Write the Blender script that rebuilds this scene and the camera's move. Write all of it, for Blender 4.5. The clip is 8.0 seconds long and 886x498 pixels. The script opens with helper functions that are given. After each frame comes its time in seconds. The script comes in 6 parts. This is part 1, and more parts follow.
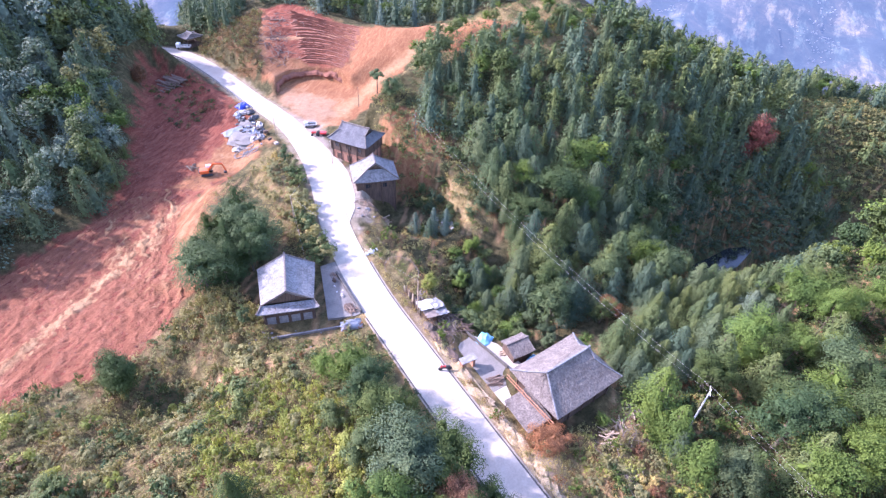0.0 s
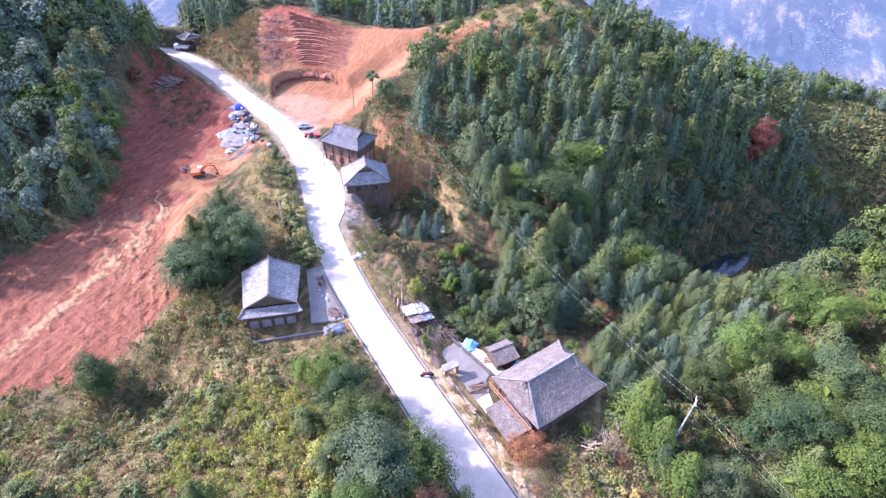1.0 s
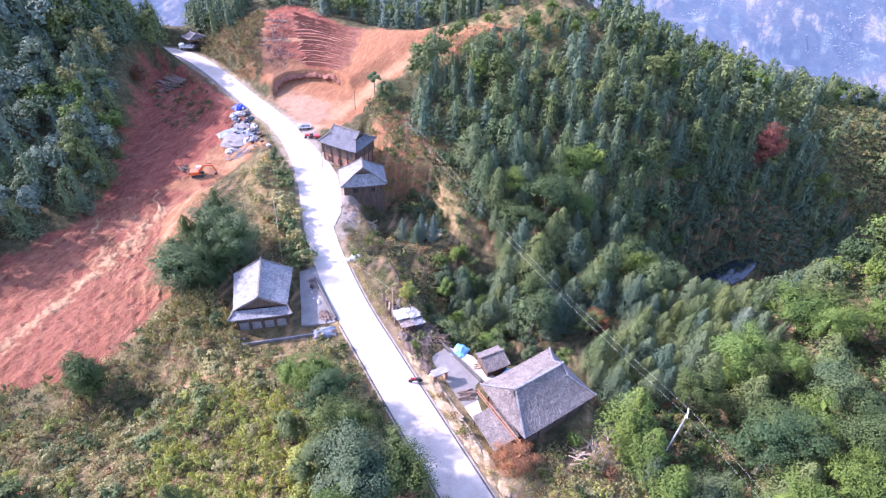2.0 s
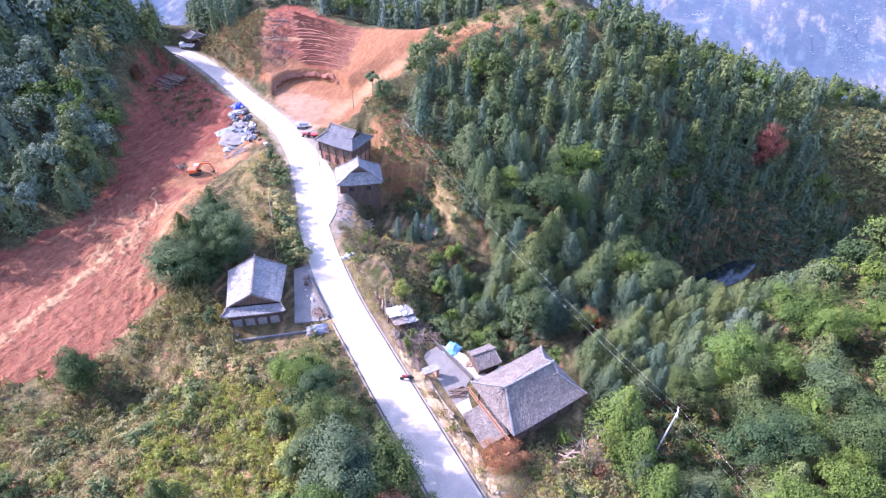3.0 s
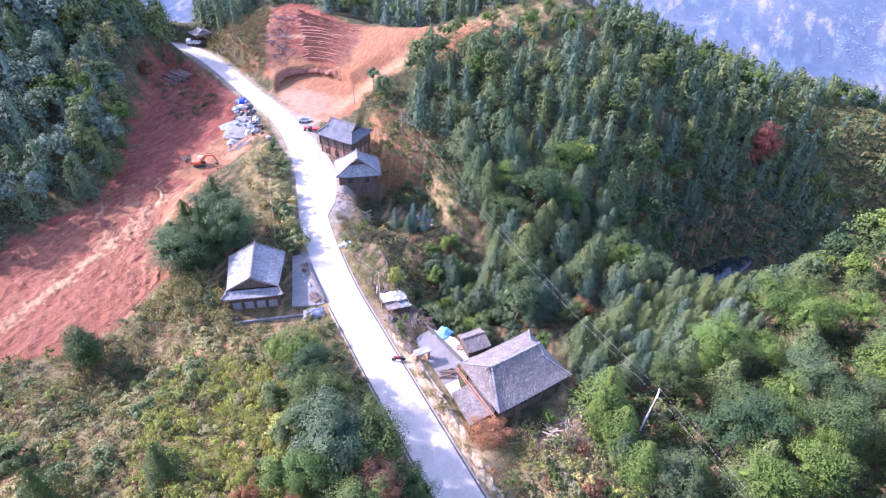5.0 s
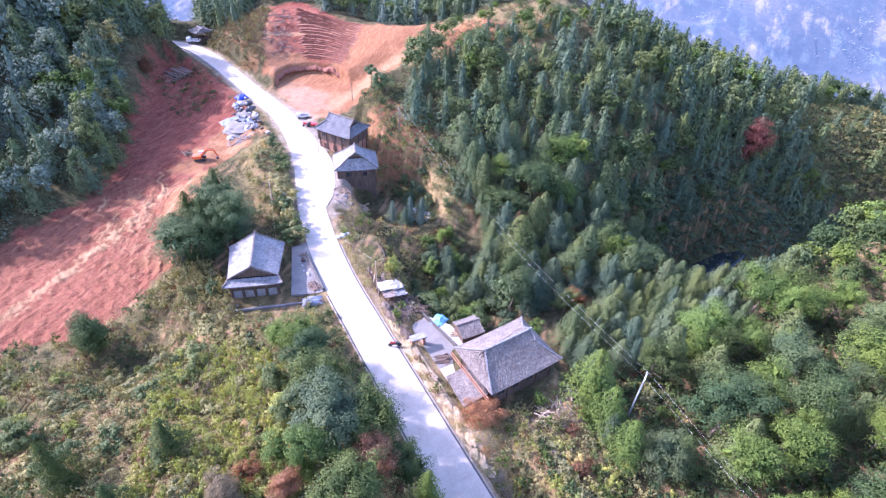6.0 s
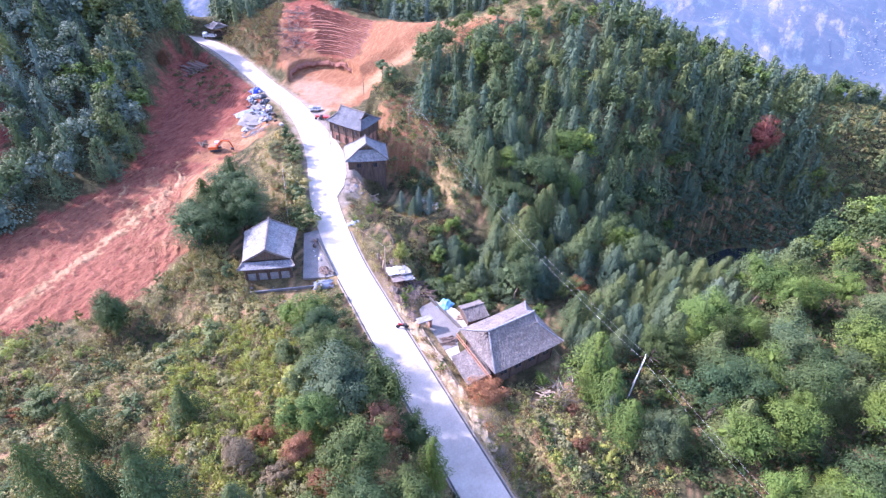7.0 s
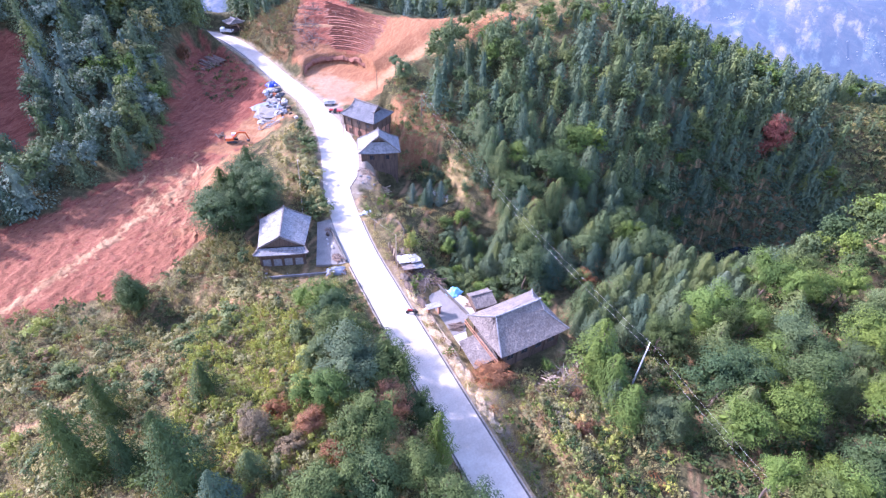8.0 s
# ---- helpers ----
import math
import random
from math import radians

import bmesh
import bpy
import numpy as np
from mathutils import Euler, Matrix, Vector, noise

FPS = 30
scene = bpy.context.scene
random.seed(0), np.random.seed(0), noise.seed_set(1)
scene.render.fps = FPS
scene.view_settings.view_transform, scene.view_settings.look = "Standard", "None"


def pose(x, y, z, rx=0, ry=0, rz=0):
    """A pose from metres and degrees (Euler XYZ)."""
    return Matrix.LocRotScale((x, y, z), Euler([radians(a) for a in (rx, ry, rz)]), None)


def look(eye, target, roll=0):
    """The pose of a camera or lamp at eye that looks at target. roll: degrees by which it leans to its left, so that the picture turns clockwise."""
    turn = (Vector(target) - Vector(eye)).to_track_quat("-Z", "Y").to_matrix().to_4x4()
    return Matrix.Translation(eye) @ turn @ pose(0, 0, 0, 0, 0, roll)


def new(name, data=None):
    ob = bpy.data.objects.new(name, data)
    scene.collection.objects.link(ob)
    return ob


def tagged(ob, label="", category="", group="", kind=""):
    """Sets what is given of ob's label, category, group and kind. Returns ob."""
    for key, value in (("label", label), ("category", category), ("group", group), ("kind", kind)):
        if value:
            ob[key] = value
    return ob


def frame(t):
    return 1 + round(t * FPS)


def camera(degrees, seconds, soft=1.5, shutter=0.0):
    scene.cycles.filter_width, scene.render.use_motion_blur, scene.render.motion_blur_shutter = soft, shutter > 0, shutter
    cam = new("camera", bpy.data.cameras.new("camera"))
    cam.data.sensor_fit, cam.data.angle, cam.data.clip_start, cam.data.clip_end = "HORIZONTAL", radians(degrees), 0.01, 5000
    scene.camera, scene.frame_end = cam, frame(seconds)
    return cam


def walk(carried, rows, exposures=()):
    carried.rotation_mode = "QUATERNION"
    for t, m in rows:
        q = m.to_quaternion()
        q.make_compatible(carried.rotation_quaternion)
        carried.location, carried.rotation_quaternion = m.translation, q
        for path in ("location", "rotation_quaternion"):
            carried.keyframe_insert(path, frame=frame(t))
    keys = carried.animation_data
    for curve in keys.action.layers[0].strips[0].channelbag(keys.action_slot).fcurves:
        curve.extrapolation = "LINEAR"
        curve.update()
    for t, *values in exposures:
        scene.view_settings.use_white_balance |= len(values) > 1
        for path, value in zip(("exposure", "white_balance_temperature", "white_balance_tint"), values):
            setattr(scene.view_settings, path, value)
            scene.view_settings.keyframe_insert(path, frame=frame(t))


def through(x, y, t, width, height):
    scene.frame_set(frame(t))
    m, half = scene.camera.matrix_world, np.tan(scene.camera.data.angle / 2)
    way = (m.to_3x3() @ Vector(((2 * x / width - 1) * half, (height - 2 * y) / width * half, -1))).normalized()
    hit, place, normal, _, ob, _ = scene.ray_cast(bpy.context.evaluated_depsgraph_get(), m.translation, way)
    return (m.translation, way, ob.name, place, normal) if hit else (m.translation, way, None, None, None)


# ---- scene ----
cam = camera(79.0, 8.0, 1.3)
METRES, EYE, TILT, LEAN, TURN = 20.0, 56.08, 0.0, 0.0, -34.7
ROWS = [
    (0.0, 0.0, 0.0, 0.0, 2.14, -39.56, -2.59),
    (0.5, 0.0725, 0.0265, -0.0012, 2.52, -39.53, -2.5),
    (1.0, 0.1556, 0.0592, -0.0017, 3.06, -39.51, -2.45),
    (1.5, 0.2256, 0.0937, 0.0003, 3.92, -39.51, -2.41),
    (3.0, 0.353, 0.1003, -0.0021, 4.86, -39.48, -2.39),
    (3.5, 0.3855, 0.0751, -0.003, 5.37, -39.47, -2.36),
    (4.0, 0.4126, 0.04, 0.0004, 5.66, -39.46, -2.37),
    (4.5, 0.4382, -0.0023, 0.0039, 5.66, -39.42, -2.37),
    (6.0, 0.5002, -0.1843, 0.013, 5.5, -39.32, -2.41),
    (6.5, 0.5182, -0.2648, 0.0168, 5.45, -39.31, -2.4),
    (7.0, 0.5298, -0.3489, 0.018, 6.64, -39.36, -2.36),
    (7.5, 0.5432, -0.4249, 0.02, 7.7, -39.43, -2.32),
    (8.0, 0.5501, -0.4745, 0.0199, 7.98, -39.5, -2.27),
]
walk(cam, [(t, pose(0, 0, EYE, TILT, LEAN, TURN) @ pose(METRES * x, METRES * y, METRES * z, 90 + pitch, roll, yaw)) for t, x, y, z, yaw, pitch, roll in ROWS],
     [(0.0, 2.3, 5560, 41), (8.0, 2.39, 5340, 43)])

# ---- light ----
SUN_AZ, SUN_EL = -48.0, 35.0        # degrees: clockwise from +y, and above the horizon
world = bpy.data.worlds.new("world")
scene.world = world
world.use_nodes = True
wn = world.node_tree
sky = wn.nodes.new("ShaderNodeTexSky")
sky.sky_type = "NISHITA"
sky.sun_disc = False
sky.sun_elevation, sky.sun_rotation = radians(SUN_EL), radians(SUN_AZ)
sky.air_density, sky.dust_density = 1.3, 1.5
wn.nodes["Background"].inputs["Strength"].default_value = 0.15
wn.links.new(sky.outputs["Color"], wn.nodes["Background"].inputs["Color"])
sun_data = bpy.data.lights.new("sun", "SUN")
sun_data.energy, sun_data.angle, sun_data.color = 2.7, radians(0.6), (1.0, 0.95, 0.88)
sun = new("sun", sun_data)
sun_dir = Vector((math.sin(radians(SUN_AZ)) * math.cos(radians(SUN_EL)), math.cos(radians(SUN_AZ)) * math.cos(radians(SUN_EL)), math.sin(radians(SUN_EL))))
sun.matrix_world = look(sun_dir * 300 + Vector((60, 60, 0)), (60, 60, 0))


# ---- materials ----
def tree_of(name):
    m = bpy.data.materials.new(name)
    m.use_nodes = True
    return m, m.node_tree, m.node_tree.nodes["Principled BSDF"]


def ramp(nt, fac, stops):
    r = nt.nodes.new("ShaderNodeValToRGB")
    while len(r.color_ramp.elements) < len(stops):
        r.color_ramp.elements.new(0.5)
    for e, (p, c) in zip(r.color_ramp.elements, stops):
        e.position, e.color = p, (*c, 1)
    nt.links.new(fac, r.inputs["Fac"])
    return r.outputs["Color"]


def noise_of(nt, scale, detail=4.0, rough=0.6, stretch=None, spin=0.0, twist=0.0):
    c = nt.nodes.new("ShaderNodeTexCoord")
    n = nt.nodes.new("ShaderNodeTexNoise")
    n.inputs["Scale"].default_value, n.inputs["Detail"].default_value, n.inputs["Roughness"].default_value = scale, detail, rough
    n.inputs["Distortion"].default_value = twist
    if stretch:
        turn, mp = nt.nodes.new("ShaderNodeMapping"), nt.nodes.new("ShaderNodeMapping")
        turn.inputs["Rotation"].default_value = (0, 0, radians(spin))
        mp.inputs["Scale"].default_value = stretch
        nt.links.new(c.outputs["Object"], turn.inputs["Vector"])
        nt.links.new(turn.outputs["Vector"], mp.inputs["Vector"])
        nt.links.new(mp.outputs["Vector"], n.inputs["Vector"])
    else:
        nt.links.new(c.outputs["Object"], n.inputs["Vector"])
    return n.outputs["Fac"]


def blend(nt, fac, a, b, mode="MIX"):
    m = nt.nodes.new("ShaderNodeMix")
    m.data_type, m.blend_type = "RGBA", mode
    for sock, v in ((m.inputs["Factor"], fac), (m.inputs[6], a), (m.inputs[7], b)):
        if hasattr(v, "is_output"):
            nt.links.new(v, sock)
        else:
            sock.default_value = v if not isinstance(v, tuple) else (*v, 1)
    return m.outputs[2]


def relief(nt, bsdf, height, strength, distance):
    b = nt.nodes.new("ShaderNodeBump")
    b.inputs["Strength"].default_value, b.inputs["Distance"].default_value = strength, distance
    nt.links.new(height, b.inputs["Height"])
    nt.links.new(b.outputs["Normal"], bsdf.inputs["Normal"])


def surface(name, dark, light, scale=1.0, rough=0.85, bump=0.3, depth=0.03, fine=12.0, metal=0.0, stretch=None, speck=(0.68, 1.15)):
    """A worn surface of two tones, with coarse stains, fine grain and relief."""
    m, nt, b = tree_of(name)
    coarse = noise_of(nt, scale, 5, 0.65, stretch)
    grain = noise_of(nt, scale * fine, 3, 0.6, stretch)
    base = ramp(nt, coarse, [(0.3, dark), (0.7, light)])
    tone = ramp(nt, grain, [(0.3, (speck[0],) * 3), (0.7, (speck[1],) * 3)])
    nt.links.new(blend(nt, 1.0, base, tone, "MULTIPLY"), b.inputs["Base Color"])
    b.inputs["Roughness"].default_value, b.inputs["Metallic"].default_value = rough, metal
    relief(nt, b, grain, bump, depth)
    return m


def foliage(name, mid, spread=1.5, through=0.3, vary=1.0):
    """Leaves: each clump and each plant of its own tone; light passes through."""
    m, nt, b = tree_of(name)
    geo = nt.nodes.new("ShaderNodeNewGeometry")
    ob = nt.nodes.new("ShaderNodeObjectInfo")
    own = nt.nodes.new("ShaderNodeAttribute")
    own.attribute_name = "plant"
    add, wrap = nt.nodes.new("ShaderNodeMath"), nt.nodes.new("ShaderNodeMath")
    wrap.operation = "FRACT"
    nt.links.new(own.outputs["Fac"], add.inputs[0])
    nt.links.new(ob.outputs["Random"], add.inputs[1])
    nt.links.new(add.outputs["Value"], wrap.inputs[0])
    dark, light = tuple(c / spread for c in mid), tuple(c * spread for c in mid)
    base = ramp(nt, geo.outputs["Random Per Island"], [(0.0, dark), (0.55, mid), (1.0, light)])
    tones = [(0.0, (0.7, 0.82, 0.95)), (0.35, (0.9, 0.95, 1.0)), (0.7, (1.06, 1.03, 0.95)), (1.0, (1.28, 1.16, 0.9))]
    each = ramp(nt, wrap.outputs["Value"], [(p, tuple(1 + (v - 1) * vary for v in c)) for p, c in tones])
    patch = ramp(nt, noise_of(nt, 0.35, 2), [(0.3, (0.82, 0.88, 0.92)), (0.7, (1.2, 1.1, 0.95))])
    col = blend(nt, 1.0, blend(nt, 1.0, base, each, "MULTIPLY"), patch, "MULTIPLY")
    nt.links.new(col, b.inputs["Base Color"])
    b.inputs["Roughness"].default_value = 0.65
    b.inputs["Specular IOR Level"].default_value = 0.15
    t = nt.nodes.new("ShaderNodeBsdfTranslucent")
    nt.links.new(blend(nt, 1.0, col, (1.15, 1.2, 0.6), "MULTIPLY"), t.inputs["Color"])
    mx = nt.nodes.new("ShaderNodeMixShader")
    mx.inputs["Fac"].default_value = through
    nt.links.new(b.outputs["BSDF"], mx.inputs[1])
    nt.links.new(t.outputs["BSDF"], mx.inputs[2])
    nt.links.new(mx.outputs["Shader"], nt.nodes["Material Output"].inputs["Surface"])
    return m


M = dict(
    fir=foliage("fir_needles", (0.074, 0.106, 0.058), 1.2, 0.1),
    # pale blue of distant haze is mixed into the colour of these needles
    blue=foliage("haze_blue_needles", (0.1, 0.138, 0.102), 1.2, 0.1, 0.5),
    fresh=foliage("fresh_green_leaves", (0.12, 0.172, 0.034), 1.2, 0.2, 0.6),
    deep=foliage("deep_green_leaves", (0.05, 0.076, 0.024), 1.2, 0.1),
    pine=foliage("pine_needles", (0.086, 0.114, 0.042), 1.2, 0.12, 0.8),
    leaf=foliage("green_leaves", (0.082, 0.122, 0.024), 1.2, 0.13, 0.6),
    lime=foliage("yellow_green_leaves", (0.232, 0.252, 0.062), 1.15, 0.25, 0.6),
    oak=foliage("dull_brown_green_scrub", (0.17, 0.162, 0.066), 1.2, 0.15, 0.6),
    grey=foliage("grey_green_leaves", (0.068, 0.094, 0.044), 1.2, 0.12, 0.7),
    crimson=foliage("crimson_leaves", (0.17, 0.062, 0.05), 1.3),
    rust=foliage("rust_leaves", (0.18, 0.085, 0.042), 1.5),
    bare=foliage("bare_brown_twigs", (0.17, 0.12, 0.06), 1.4, 0.15, 0.7),
    rose=foliage("rose_leaves", (0.22, 0.112, 0.066), 1.5),
    straw=foliage("dry_grass", (0.32, 0.26, 0.105), 1.4, 0.3, 0.7),
    olive=foliage("olive_scrub", (0.22, 0.204, 0.086), 1.15, 0.2, 0.5),
    root=surface("uprooted_wood", (0.13, 0.085, 0.06), (0.22, 0.155, 0.115), 3, 0.95, 0.4, 0.02),
    thatch=surface("straw_and_earth", (0.26, 0.18, 0.1), (0.5, 0.38, 0.23), 1.6, 0.97, 0.9, 0.06, 7),
    rag=surface("bleached_sheet", (0.34, 0.33, 0.31), (0.6, 0.59, 0.57), 1.1, 0.6, 0.5, 0.03),
    bark=surface("bark", (0.06, 0.045, 0.03), (0.16, 0.12, 0.09), 6, 0.95, 0.6, 0.03),
    twig=surface("bare_twigs", (0.13, 0.1, 0.08), (0.26, 0.2, 0.16), 6, 0.95, 0.3, 0.01),
    concrete=surface("road_concrete", (0.28, 0.237, 0.19), (0.41, 0.36, 0.298), 0.22, 0.85, 0.2, 0.01, 18, speck=(0.88, 1.07)),
    slab=surface("yard_concrete", (0.125, 0.113, 0.1), (0.2, 0.182, 0.16), 0.5, 0.9, 0.3, 0.01, 18),
    clod=surface("red_clods", (0.15, 0.06, 0.042), (0.27, 0.12, 0.085), 0.7, 0.97, 0.3, 0.02),
    row=surface("ploughed_earth", (0.15, 0.056, 0.032), (0.24, 0.1, 0.058), 0.5, 0.97, 0.4, 0.03),
    kerb=surface("kerb_concrete", (0.2, 0.165, 0.125), (0.32, 0.265, 0.2), 1.2, 0.9, 0.4, 0.02),
    tile=surface("grey_roof_tile", (0.09, 0.073, 0.062), (0.172, 0.146, 0.125), 0.9, 0.85, 0.8, 0.05, 5, speck=(0.5, 1.3)),
    slate=surface("dark_roof_tile", (0.05, 0.052, 0.058), (0.12, 0.12, 0.125), 0.9, 0.8, 0.7, 0.05, 5),
    ash=surface("pale_roof_tile", (0.1, 0.1, 0.103), (0.215, 0.212, 0.212), 0.7, 0.8, 0.8, 0.05, 5, speck=(0.55, 1.25)),
    # dark tone holds the shade of the drain slot; also used for dark walls
    drain=surface("dark_slot_shade_concrete", (0.05, 0.045, 0.04), (0.11, 0.1, 0.085), 1.0, 0.9, 0.4, 0.02),
    cap=surface("ridge_mortar", (0.13, 0.125, 0.12), (0.26, 0.25, 0.24), 2.0, 0.85, 0.4, 0.02),
    wood=surface("weathered_boards", (0.042, 0.027, 0.019), (0.125, 0.078, 0.05), 1.5, 0.8, 0.5, 0.02, 8, stretch=(3, 3, 0.4)),
    beam=surface("orange_timber", (0.24, 0.1, 0.05), (0.38, 0.18, 0.095), 1.5, 0.7, 0.3, 0.01, 8),
    brick=surface("red_brick_wall", (0.28, 0.13, 0.08), (0.42, 0.22, 0.14), 1.5, 0.9, 0.4, 0.02),
    stone=surface("rubble_stone", (0.2, 0.18, 0.16), (0.42, 0.39, 0.35), 2.5, 0.95, 0.6, 0.04, 5),
    log=surface("cut_timber", (0.25, 0.17, 0.1), (0.5, 0.39, 0.27), 3, 0.8, 0.4, 0.01),
    tarp=surface("blue_tarpaulin", (0.08, 0.26, 0.42), (0.2, 0.42, 0.58), 1.2, 0.5, 0.5, 0.05),
    navy=surface("dark_blue_tarpaulin", (0.02, 0.03, 0.25), (0.04, 0.08, 0.5), 1.2, 0.5, 0.5, 0.05),
    sheet=surface("pale_plastic_sheet", (0.09, 0.1, 0.12), (0.22, 0.235, 0.26), 1.0, 0.45, 0.5, 0.05),
    steel=surface("dark_steel", (0.03, 0.03, 0.035), (0.09, 0.09, 0.09), 3, 0.5, 0.2, 0.005, metal=0.6),
    orange=surface("orange_paint", (0.5, 0.08, 0.015), (0.68, 0.14, 0.03), 2, 0.45, 0.1, 0.005),
    red=surface("red_paint", (0.35, 0.02, 0.02), (0.5, 0.04, 0.03), 2, 0.4, 0.1, 0.005),
    white=surface("white_paint", (0.45, 0.45, 0.44), (0.62, 0.62, 0.6), 2, 0.4, 0.05, 0.003),
    rubber=surface("black_rubber", (0.015, 0.015, 0.015), (0.04, 0.04, 0.04), 4, 0.8, 0.3, 0.01),
    glass=surface("dark_window_glass", (0.02, 0.025, 0.03), (0.04, 0.045, 0.05), 1, 0.12, 0.02, 0.002),
    pole=surface("concrete_pole", (0.5, 0.5, 0.48), (0.68, 0.67, 0.64), 2, 0.8, 0.2, 0.01),
)


def ground_material():
    """Forest floor, dry grass, red earth and raw orange earth, by soil."""
    m, nt, b = tree_of("ground_soil")

    def layer(name):
        a = nt.nodes.new("ShaderNodeAttribute")
        a.attribute_name = name
        return a.outputs["Fac"]
    coarse, fine, grit = noise_of(nt, 0.12, 5, 0.65), noise_of(nt, 0.9, 5, 0.7), noise_of(nt, 5.0, 4, 0.7)
    floor = ramp(nt, fine, [(0.3, (0.03, 0.033, 0.015)), (0.5, (0.07, 0.065, 0.03)), (0.72, (0.13, 0.11, 0.055))])
    dry = ramp(nt, fine, [(0.3, (0.1, 0.076, 0.032)), (0.5, (0.19, 0.148, 0.068)), (0.7, (0.3, 0.242, 0.12))])
    streak = noise_of(nt, 1.1, 6, 0.68, (1.0, 0.2, 1.0), 48, 1.1)
    red = ramp(nt, streak, [(0.3, (0.12, 0.037, 0.024)), (0.5, (0.195, 0.066, 0.042)), (0.7, (0.285, 0.118, 0.076))])
    raw = ramp(nt, streak, [(0.28, (0.2, 0.085, 0.042)), (0.5, (0.27, 0.128, 0.062)), (0.74, (0.35, 0.195, 0.105))])
    col = blend(nt, layer("dry"), floor, dry)
    col = blend(nt, layer("red"), col, red)
    col = blend(nt, layer("raw"), col, raw)
    pale = blend(nt, layer("pale"), col, ramp(nt, fine, [(0.3, (0.3, 0.168, 0.085)), (0.7, (0.44, 0.285, 0.155))]))
    pale = blend(nt, layer("dust"), pale, ramp(nt, fine, [(0.3, (0.24, 0.2, 0.16)), (0.7, (0.36, 0.315, 0.26))]))
    tone = ramp(nt, grit, [(0.3, (0.72, 0.7, 0.68)), (0.7, (1.16, 1.14, 1.12))])
    wide = ramp(nt, coarse, [(0.3, (0.86, 0.84, 0.82)), (0.7, (1.1, 1.1, 1.1))])
    nt.links.new(blend(nt, 1.0, blend(nt, 1.0, pale, tone, "MULTIPLY"), wide, "MULTIPLY"), b.inputs["Base Color"])
    b.inputs["Roughness"].default_value = 0.97
    b.inputs["Specular IOR Level"].default_value = 0.1
    relief(nt, b, blend(nt, 0.5, blend(nt, 0.5, fine, streak), grit), 1.0, 0.55)
    return m


# ---- plan of the land ----
ROAD = [(24.0, -60, -0.7), (24.0, -20, -0.7), (23.9, 20, -0.7), (23.9, 40, -0.7), (24.2, 54, -0.7), (26.2, 70, -0.7), (30.2, 86, -0.7),
        (32.3, 99, -0.7), (32.4, 112, -0.7), (29.4, 128, -0.6), (26.0, 146, -0.2), (21.6, 160, 0.3), (15.0, 166.5, 0.7), (3.0, 170, 1.2), (-10.0, 171, 1.6)]
ROAD_HALF = 2.45
# landforms: x, y, reach, height
LAND = [(105, 135, 45, 21.0), (180, 30, 26, -45.9), (0, 0, 26, 14.8), (-30, 165, 26, 23.6), (105, 45, 16, -18.8), (240, 135, 26, -43.4),
        (150, 195, 45, -14.1), (120, 15, 16, 18.2), (90, 150, 16, -7.6), (135, 45, 16, -26.0), (-60, 120, 16, 10.8), (210, 30, 16, -27.0),
        (60, 45, 16, -5.5), (-15, -30, 16, 9.2), (30, 120, 16, -4.8), (15, 30, 16, 3.1),
        (75, -15, 16, 7.7), (105, -15, 16, -7.3), (45, 105, 16, 4.8), (60, 195, 16, 7.2), (15, 75, 16, 2.6), (120, 120, 16, 8.0), (45, 150, 16, 2.9), (43, 53, 8, -5.0),
        (108, 47, 9, -9.0), (124, 48, 9, -11.0), (143, 49, 10, -11.0), (10, 236, 22, -45.0), (-4.6, 51.4, 4.2, -4.0)]


def spline(points, steps=10):
    """A smooth line through points."""
    p = np.array(points, float)
    p = np.vstack([2 * p[0] - p[1], p, 2 * p[-1] - p[-2]])
    out = []
    for i in range(1, len(p) - 2):
        for s in np.linspace(0, 1, steps, endpoint=False):
            a, b, c, d = p[i - 1:i + 3]
            out.append(0.5 * (2 * b + (c - a) * s + (2 * a - 5 * b + 4 * c - d) * s ** 2 + (3 * b - a - 3 * c + d) * s ** 3))
    out.append(p[-2])
    return np.array(out)


ROAD_LINE = spline(ROAD)


def smooth(a, b, v):
    s = np.clip((v - a) / (b - a), 0, 1)
    return s * s * (3 - 2 * s)


def to_line(X, Y, line):
    """Distance to a line of points and the line's height there."""
    X, Y = np.asarray(X, float), np.asarray(Y, float)
    best, height = np.full(X.shape, 1e9), np.zeros(X.shape)
    for (x0, y0, z0), (x1, y1, z1) in zip(line[:-1], line[1:]):
        dx, dy = x1 - x0, y1 - y0
        s = np.clip(((X - x0) * dx + (Y - y0) * dy) / (dx * dx + dy * dy), 0, 1)
        d = np.hypot(X - x0 - s * dx, Y - y0 - s * dy)
        near = d < best
        best = np.where(near, d, best)
        height = np.where(near, z0 + s * (z1 - z0), height)
    return best, height


def inside(X, Y, poly):
    """How far inside a polygon of the plan (negative outside)."""
    X, Y = np.asarray(X, float), np.asarray(Y, float)
    odd, best = np.zeros(X.shape, bool), np.full(X.shape, 1e9)
    for (x0, y0), (x1, y1) in zip(poly, poly[1:] + poly[:1]):
        cross = ((y0 > Y) != (y1 > Y)) & (X < (x1 - x0) * (Y - y0) / ((y1 - y0) or 1e-9) + x0)
        odd ^= cross
        dx, dy = x1 - x0, y1 - y0
        s = np.clip(((X - x0) * dx + (Y - y0) * dy) / (dx * dx + dy * dy), 0, 1)
        best = np.minimum(best, np.hypot(X - x0 - s * dx, Y - y0 - s * dy))
    return np.where(odd, best, -best)


